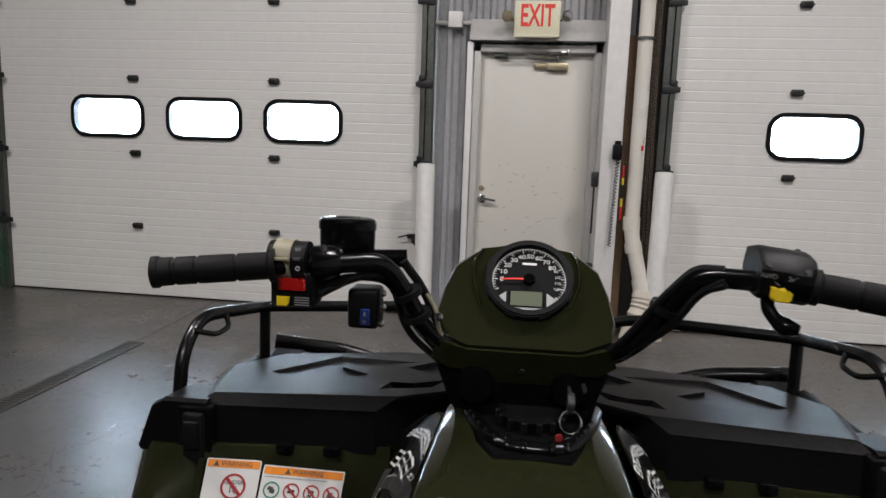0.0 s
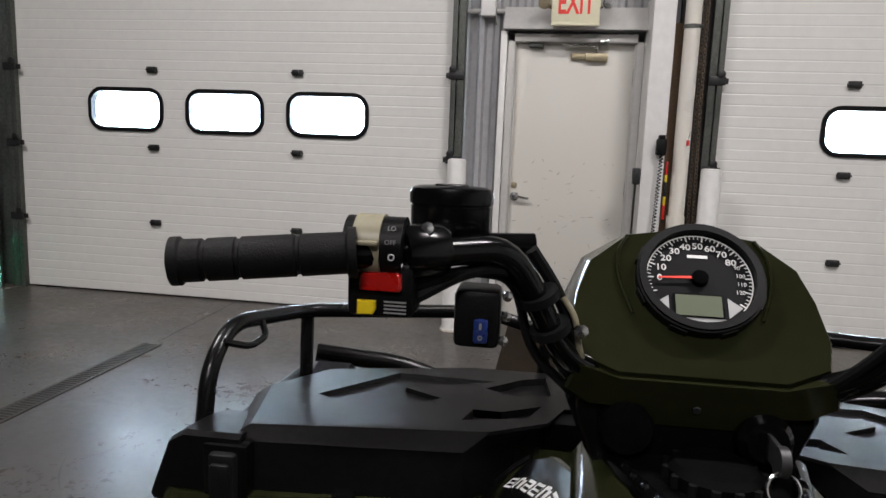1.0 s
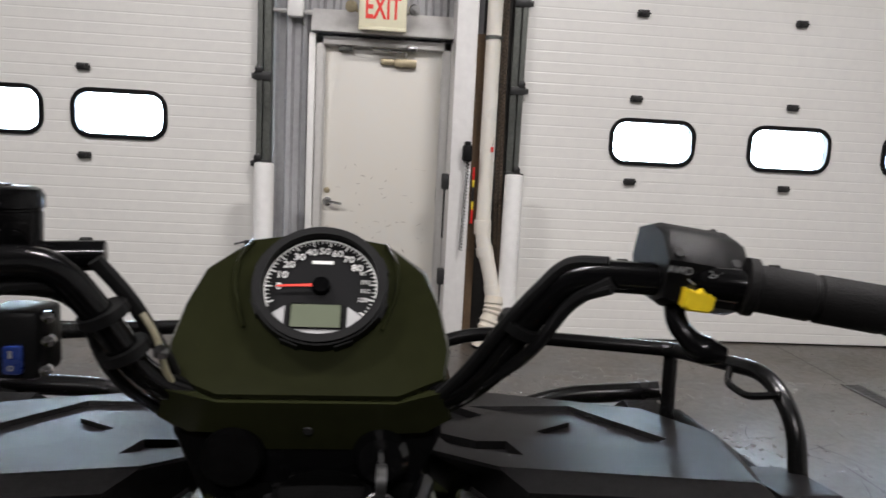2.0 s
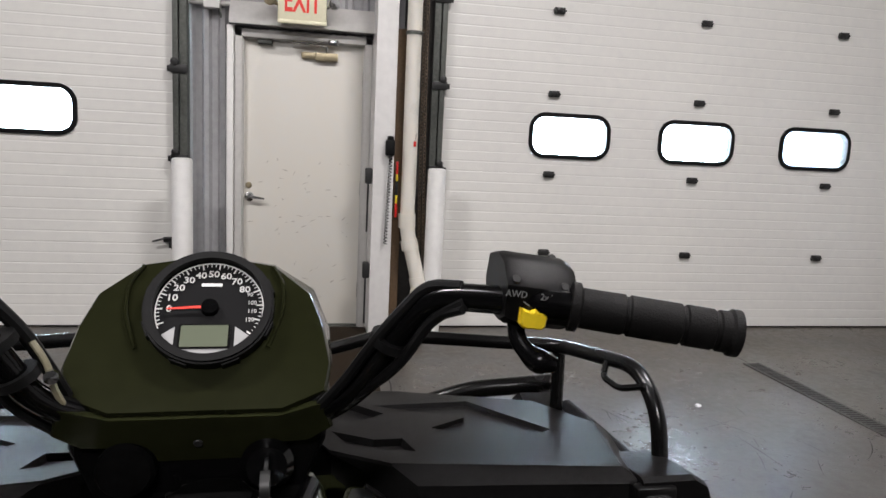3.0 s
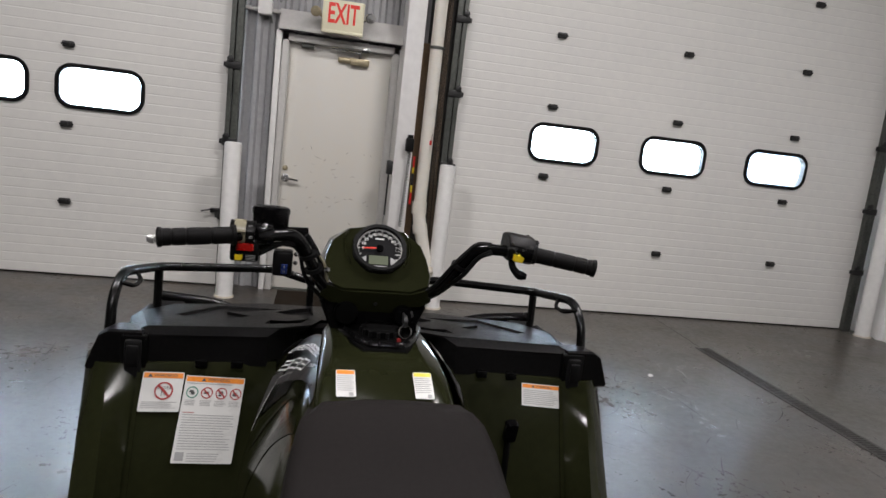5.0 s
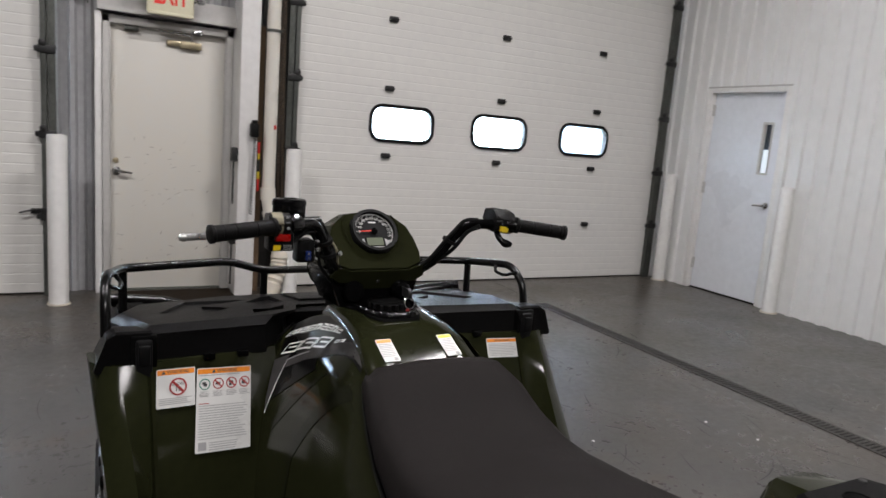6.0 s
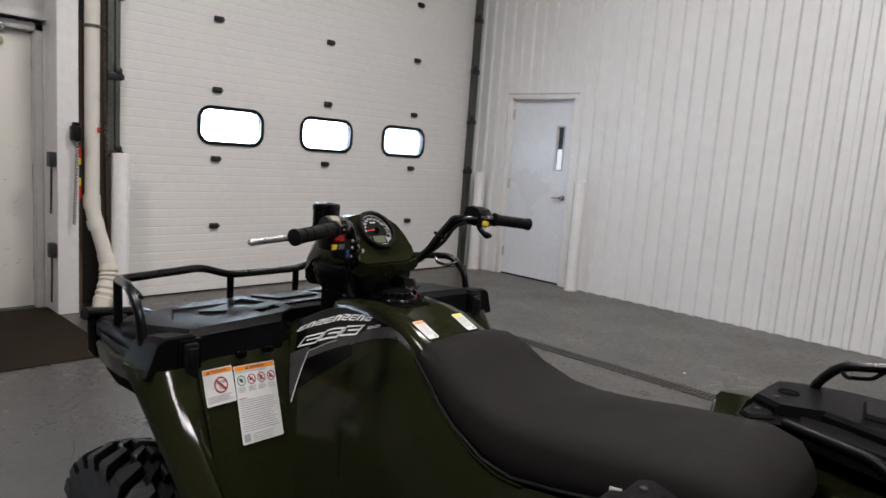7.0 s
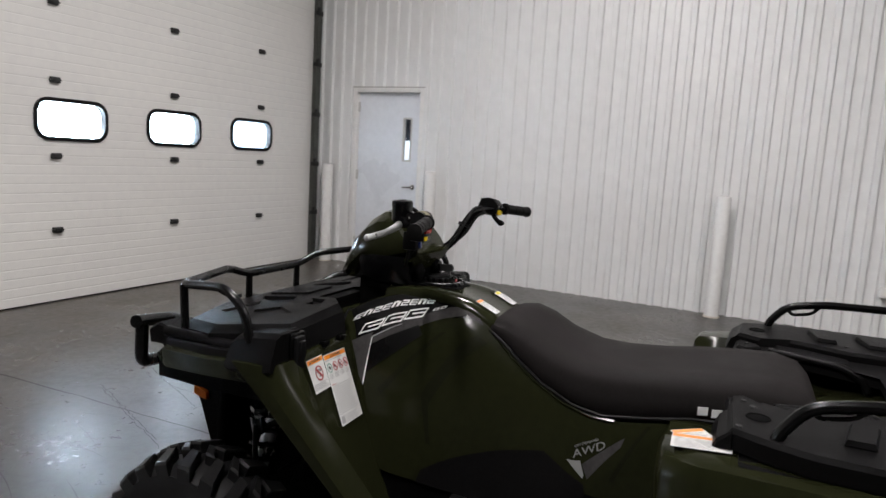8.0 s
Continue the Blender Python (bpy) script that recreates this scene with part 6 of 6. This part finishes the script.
lathe(bm, [(0.0, 0.0), (0.030, 0.0), (0.0335, 0.004), (0.0345, 0.038), (0.0338, 0.0385), (0.0338, 0.0400), (0.0356, 0.0408), (0.0358, 0.049), (0.0335, 0.0535), (0.029, 0.0550), (0.0, 0.0560)], (-0.213, 1.440, 1.2745), n=32)
bmesh.ops.transform(bm, verts=bm.verts, matrix=Matrix.Translation((-0.213, 1.44, 1.2745)) @ Matrix.Diagonal((1.02, 0.70, 1.03, 1.0)) @ Matrix.Translation((0.213, -1.44, -1.2745)))
res = part("brake_reservoir", bm, M_GLOSSBLACK, hb, "glossy black brake fluid reservoir")
res.location = (-0.016, 0.012, -0.006)
bm = nb()
prism(bm, round_rect(0.030, 0.012, 0.004, 4, -0.213, 1.440), lambda u, v, w: Vector((u, v, w)), 1.329, 1.3330, 0.001)
part("reservoir_cap", bm, M_GLOSSBLACK, res)
bm = nb()
tube(bm, [(-0.250, 1.43, 1.279), (-0.140, 1.455, 1.281)], 0.0115, 16)
box(bm, -0.245, -0.222, 1.385, 1.43, 1.262, 1.292, 0.004)
part("master_cylinder", bm, M_GLOSSBLACK, res)
bm = nb()
lathe(bm, [(0, 0), (0.0055, 0), (0.0055, 0.004), (0.0, 0.004)], (-0.234, 1.385, 1.284), (0, -1, 0.3), 10)
lathe(bm, [(0, 0), (0.005, 0), (0.005, 0.004), (0.0, 0.004)], (-0.244, 1.40, 1.29), (-0.3, -1, 0.3), 10)
part("clamp_bolt", bm, M_CHROME, res)
bm = nb()
lv_ = rounded([(-0.225, 1.455, 1.268), (-0.29, 1.432, 1.262), (-0.36, 1.424, 1.253), (-0.440, 1.426, 1.247)], 0.03, 6)
tube(bm, lv_, [0.0100 - 0.0025 * i / len(lv_) for i in range(len(lv_) - 1)] + [0.0072], 10)
lathe(bm, [(0.0, -0.010), (0.006, -0.008), (0.0088, -0.002), (0.0085, 0.004), (0.004, 0.009), (0.0, 0.010)], (-0.442, 1.426, 1.247), (1, 0, 0), 14)
part("brake_lever", bm, M_LEVER, hb, "bare alloy brake lever")
# clamp round the bar
bm = nb()
lathe(bm, [(0.0135, -0.018), (0.020, -0.018), (0.0215, -0.014), (0.0215, 0.014), (0.020, 0.018), (0.0135, 0.018)], (-0.243, 1.382, 1.278), (0.8, 0.6, 0.02), 22)
box(bm, -0.252, -0.222, 1.39, 1.43, 1.262, 1.296, 0.005)
clamp = part("bar_clamp", bm, M_GLOSSBLACK, hb, "black brake clamp on the bar")
for x, y, z in ((-0.262, 1.366, 1.292), (-0.236, 1.374, 1.296), (-0.256, 1.362, 1.268)):
    bm = nb()
    lathe(bm, [(0, 0), (0.0052, 0), (0.0052, 0.004), (0.0, 0.0045)], (x, y, z), (-0.2, -1, 0.4), 8)
    part("clamp_bolt", bm, M_CHROME, clamp)
# rocker block with the blue switch
bm = nb()
box(bm, -0.216, -0.178, 1.385, 1.425, 1.200, 1.249, 0.005)
blk = part("rocker_block", bm, M_SATIN, hb, "black winch rocker block")
blk.location = (-0.003, 0.028, -0.006)
bm = nb()
box(bm, -0.1990, -0.1870, 1.3795, 1.388, 1.206, 1.226, 0.002)
part("winch_rocker", bm, M_BLUESW, blk, "blue winch rocker")
bm = nb()
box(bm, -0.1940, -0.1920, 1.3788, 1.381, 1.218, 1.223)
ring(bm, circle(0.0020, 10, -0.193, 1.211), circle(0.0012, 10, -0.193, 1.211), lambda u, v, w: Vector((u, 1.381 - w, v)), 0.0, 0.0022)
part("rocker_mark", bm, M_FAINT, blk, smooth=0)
for x, z in ((-0.173, 1.245), (-0.175, 1.207), (-0.173, 1.228)):
    bm = nb()
    lathe(bm, [(0, 0), (0.0042, 0), (0.0042, 0.005), (0.0, 0.006)], (x, 1.392, z), (0.2, -1, 0), 8)
    part("screw", bm, M_CHROME, blk)
# right throttle block
bm = nb()
rings = []
for x, k in ((0.211, 0.92), (0.216, 1.0), (0.270, 1.0), (0.277, 0.90)):
    prof = [(1.340, 1.277), (1.336, 1.312), (1.352, 1.334), (1.372, 1.340), (1.402, 1.334), (1.412, 1.305), (1.404, 1.272), (1.36, 1.268)]
    rings.append([Vector((x + 0.009, 1.373 + (y - 1.373) * k, 1.303 + (z - 1.305) * k * 0.88 - (x - 0.24) * 0.12)) for y, z in prof])
loft(bm, rings)
bmesh.ops.bevel(bm, geom=[e for e in bm.edges if len(e.link_faces) == 2 and e.calc_face_angle() > 0.3], offset=0.004, segments=2, affect="EDGES", profile=0.5)
thr = part("throttle_housing", bm, M_SATIN, hb, "black throttle housing with a yellow drive switch", smooth=40)
thr.scale = (0.89, 0.89, 0.90)
thr.location = (0.0425, 0.1697, 0.1206)
for x, y, z in ((0.227, 1.339, 1.317), (0.272, 1.339, 1.310), (0.276, 1.385, 1.328)):
    bm = nb()
    lathe(bm, [(0, 0), (0.0042, 0), (0.0036, 0.002), (0.0, 0.002)], (x, y, z), (0, -0.8, 0.6), 10)
    part("screw", bm, M_BLACKMETAL, thr)
bm = nb()
prism(bm, [(-0.0115, -0.007), (-0.0085, -0.010), (0.0085, -0.010), (0.0115, -0.007), (0.0125, 0.007), (0.004, 0.005), (0.0, 0.008), (-0.004, 0.005), (-0.0125, 0.007)],
      frame_of((0.243, 1.3385, 1.285), (1, 0, -0.1), (0.1, 0, 1)), -0.002, 0.009, 0.002)
part("drive_switch", bm, M_YELSW, thr, "yellow drive mode switch")
pt = frame_of((0.2425, 1.3345, 1.3035), (1, 0, -0.1), (0.1, 0.09, 1))
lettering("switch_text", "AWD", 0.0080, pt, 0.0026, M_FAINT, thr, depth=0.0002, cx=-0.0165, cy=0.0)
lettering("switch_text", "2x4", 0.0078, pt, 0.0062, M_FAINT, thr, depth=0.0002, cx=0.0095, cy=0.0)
for s in (-1, 1):
    bm = nb()
    prism(bm, [(s * 0.009, -0.0052), (s * 0.003, -0.0085), (s * 0.0035, -0.0093), (s * 0.0095, -0.0060)][::s], pt, 0.0008, 0.0012)
    part("switch_tick", bm, M_GREYPRINT, thr, smooth=0)
bm = nb()
tl = rounded([(0.236, 1.362, 1.282), (0.233, 1.345, 1.262), (0.246, 1.332, 1.247), (0.264, 1.325, 1.245)], 0.01, 4)
tube(bm, tl, [0.008] * (len(tl) - 6) + [0.0085, 0.0095, 0.0105, 0.011, 0.010, 0.006], 12)
part("thumb_throttle", bm, M_GLOSSBLACK, thr, "black thumb throttle")
# cables
for name, pts, r, m in (
        ("cable", [(-0.250, 1.375, 1.240), (-0.205, 1.41, 1.262), (-0.165, 1.44, 1.258), (-0.140, 1.46, 1.19), (-0.10, 1.50, 1.13)], 0.0055, M_RUBBER),
        ("cable", [(-0.158, 1.452, 1.274), (-0.135, 1.465, 1.24), (-0.118, 1.475, 1.20), (-0.10, 1.49, 1.15)], 0.0060, M_RUBBER),
        ("cable", [(-0.250, 1.375, 1.250), (-0.215, 1.40, 1.262), (-0.17, 1.45, 1.25), (-0.155, 1.465, 1.18), (-0.09, 1.51, 1.11)], 0.0045, M_RUBBER),
        ("brake_hose", [(-0.128, 1.462, 1.232), (-0.116, 1.458, 1.215), (-0.112, 1.46, 1.19), (-0.10, 1.48, 1.15)], 0.0028, M_TAN),
        ("cable", [(0.212, 1.39, 1.280), (0.190, 1.412, 1.262), (0.166, 1.428, 1.215), (0.11, 1.47, 1.160)], 0.0050, M_RUBBER),
        ("cable", [(0.212, 1.40, 1.292), (0.186, 1.418, 1.290), (0.150, 1.428, 1.246), (0.120, 1.450, 1.192), (0.09, 1.48, 1.15)], 0.0050, M_RUBBER),
        ("cable", [(0.210, 1.385, 1.276), (0.190, 1.414, 1.262), (0.166, 1.436, 1.213), (0.125, 1.466, 1.163), (0.09, 1.49, 1.14)], 0.0035, M_RUBBER)):
    bm = nb()
    tube(bm, pts, r, 8, 0.03)
    part(name, bm, m, hb)
for x, y, z in ((0.160, 1.438, 1.236), (-0.150, 1.445, 1.235), (-0.138, 1.455, 1.205)):
    bm = nb()
    lathe(bm, [(0.0165, -0.004), (0.0185, -0.004), (0.0185, 0.004), (0.0165, 0.004)], (x, y, z), (0.35 * (1 if x > 0 else -1), -0.25, 0.9), 14)
    part("cable_tie", bm, M_RUBBER, hb)
bm = nb()
lathe(bm, [(0, 0), (0.006, 0), (0.006, 0.006), (0.0, 0.007)], (-0.112, 1.455, 1.205), (0.2, -1, 0.1), 8)
part("bolt", bm, M_CHROME, hb)

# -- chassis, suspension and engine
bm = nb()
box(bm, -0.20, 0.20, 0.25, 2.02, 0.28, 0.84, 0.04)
part("engine_block", bm, M_ENGINESHADE, atv, "dark engine and frame")
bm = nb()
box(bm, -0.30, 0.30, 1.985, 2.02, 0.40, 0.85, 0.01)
part("front_shield", bm, M_ENGINESHADE, atv, "black inner front shield")
for s in (-1, 1):
    bm = nb()
    prism(bm, [(2.13, 0.84), (2.125, 0.715), (2.10, 0.655), (2.04, 0.50), (1.96, 0.50), (2.02, 0.70), (2.03, 0.84)], lambda u, v, w: Vector((s * w, u, v)), 0.22, 0.285, 0.005)
    br = part("front_bracket", bm, M_BLACKP, atv)
    bm = nb()
    prism(bm, round_rect(0.052, 0.027, 0.006, 4, 2.088, 0.690), lambda u, v, w: Vector((s * w, u, v + 0.25 * (u - 2.088))), 0.285, 0.297, 0.003)
    part("amber_reflector", bm, M_AMBER, br, "amber side reflector")
    bm = nb()
    tube(bm, [(s * 0.22, 1.80, 0.86), (s * 0.36, 1.84, 0.42)], 0.022, 14)
    shock = part("shock_absorber", bm, M_STEELG, atv, "black coil spring shock absorber")
    bm = nb()
    a, b = Vector((s * 0.23, 1.80, 0.83)), Vector((s * 0.345, 1.84, 0.48))
    d = (b - a).normalized()
    u_ = d.orthogonal().normalized()
    v_ = d.cross(u_)
    tube(bm, [a + (b - a) * (i / 110) + (u_ * math.cos(i * 0.52) + v_ * math.sin(i * 0.52)) * 0.042 for i in range(111)], 0.007, 8)
    part("coil_spring", bm, M_GLOSSBLACK, shock)
    bm = nb()
    tube(bm, [(s * 0.18, 1.70, 0.36), (s * 0.40, 1.86, 0.315), (s * 0.18, 2.0, 0.36)], 0.016, 10)
    tube(bm, [(s * 0.18, 1.72, 0.55), (s * 0.40, 1.86, 0.45), (s * 0.18, 1.98, 0.55)], 0.014, 10)
    part("control_arm", bm, M_TUBE, atv)
    bm = nb()
    tube(bm, [(s * 0.33, 1.62, 0.72), (s * 0.30, 1.66, 0.64), (s * 0.31, 1.72, 0.50)], 0.012, 10, 0.03)
    tube(bm, [(s * 0.26, 1.66, 0.80), (s * 0.34, 1.74, 0.70), (s * 0.30, 1.86, 0.62)], 0.009, 10, 0.03)
    tube(bm, [(s * 0.24, 1.90, 0.76), (s * 0.36, 1.82, 0.66), (s * 0.38, 1.80, 0.50)], 0.008, 10, 0.03)
    part("hose", bm, M_RUBBER, atv)
    bm = nb()
    lathe(bm, [(0, -0.03), (0.022, -0.03), (0.022, 0.03), (0, 0.03)], (s * 0.335, 1.83, 0.667), (s * 0.3, -0.1, 0.9), 12)
    lathe(bm, [(0, -0.012), (0.026, -0.012), (0.028, 0.0), (0.026, 0.012), (0, 0.012)], (s * 0.333, 1.826, 0.712), (s * 0.3, -0.1, 0.9), 8)
    part("hose_fitting", bm, M_CHROME, atv, "bright steel fitting")
    bm = nb()
    tube(bm, [(s * 0.30, 1.06, 0.555), (s * 0.30, 1.24, 0.555)], 0.036, 18)
    pipe_ = part("intake_pipe", bm, M_RUBBER, atv)
    for yy in (1.10, 1.19):
        bm = nb()
        ring(bm, circle(0.040, 20), circle(0.036, 20), lambda u, v, w: Vector((s * 0.30 + u, yy + w, 0.555 + v)), -0.008, 0.008)
        part("pipe_clamp", bm, M_CHROME, pipe_, "bright steel pipe clamp")
    bm = nb()
    lathe(bm, [(0, 0), (0.05, 0), (0.05, 0.012), (0.043, 0.016), (0, 0.018)], (s * 0.305, 1.0, 0.535), (s, 0, 0.35), 24)
    cov = part("round_cover", bm, M_STEELG, atv)
    bm = nb()
    ring(bm, circle(0.056, 24), circle(0.049, 24), lambda u, v, w: Vector((s * (0.312 + w), 1.0 + u, 0.54 + v)), 0.0, 0.012)
    part("cover_rim", bm, M_AMBER, cov, "orange rim")


# -- wheels
def wheel(x, y, s, R=0.322, W=0.21):
    w = new("wheel")
    w.parent = atv
    w.location = (x, y, R + 0.040)
    bm = nb()
    lathe(bm, [(0.155, -W * 0.40), (0.19, -W * 0.47), (0.25, -W * 0.50), (R - 0.055, -W * 0.46), (R - 0.036, -W * 0.30), (R - 0.030, 0), (R - 0.036, W * 0.30), (R - 0.055, W * 0.46),
               (0.25, W * 0.50), (0.19, W * 0.47), (0.155, W * 0.40)], (0, 0, 0), (1, 0, 0), 56)
    ty = part("tyre", bm, M_TYRE, w, "black knobbly off-road tyre")
    proto = {}
    n = 22
    for k in range(n):
        for row, (xc, hw, ln, tilt) in enumerate(((-0.30, 0.20, 0.021, 0.35), (0.30, 0.20, 0.021, -0.35), (0.0, 0.13, 0.016, 0.8))):
            a = 2 * math.pi * (k + (0.5 if row == 1 else 0.25 if row == 2 else 0)) / n
            if row not in proto:
                bm = nb()
                prism(bm, [(-hw * W, -ln), (hw * W, -ln * 0.7), (hw * W, ln * 0.7), (-hw * W, ln)],
                      lambda u, v, q: Vector((xc * W + u, v + tilt * u, R - 0.024 - abs(xc + u / W) ** 2 * 0.075 + q)), -0.020, 0.024, 0.006)
                o = part("tread_lug", bm, M_TYRE, ty, smooth=0)
                proto[row] = o.data
            else:
                o = new("tread_lug", proto[row])
                o.parent = ty
            o.rotation_euler = (a, 0, 0)
    bm = nb()
    lathe(bm, [(0.0, s * 0.02), (0.06, s * 0.03), (0.075, s * 0.01), (0.13, s * 0.0), (0.145, s * 0.06), (0.158, s * 0.085), (0.158, -s * 0.085), (0.14, -s * 0.08), (0.0, -s * 0.06)], (0, 0, 0), (1, 0, 0), 32)
    rim = part("rim", bm, M_STEELG, w, "grey steel wheel rim")
    bm = nb()
    for k in range(4):
        a = math.pi * k / 2 + 0.4
        tube(bm, [(s * 0.02, 0.048 * math.cos(a), 0.048 * math.sin(a)), (s * 0.045, 0.048 * math.cos(a), 0.048 * math.sin(a))], 0.008, 6)
    part("wheel_nut", bm, M_CHROME, rim)
    return w


for s in (-1, 1):
    wheel(s * 0.497, 1.872, s, 0.302, 0.178)
    wheel(s * 0.46, 0.42, s, 0.306, 0.25)
# throttle-side floor pedal seen past the side panel
bm = nb()
prism(bm, round_rect(0.030, 0.055, 0.008, 4), frame_of((0.333, 1.495, 0.845), (1, 0, 0), (0, -0.25, 1)), -0.006, 0.012, 0.004)
gs = part("gear_knob", bm, M_GLOSSBLACK, atv, "black gear selector knob")
bm = nb()
tube(bm, [(0.333, 1.505, 0.82), (0.325, 1.47, 0.60)], 0.008, 8)
part("selector_rod", bm, M_TUBE, gs)
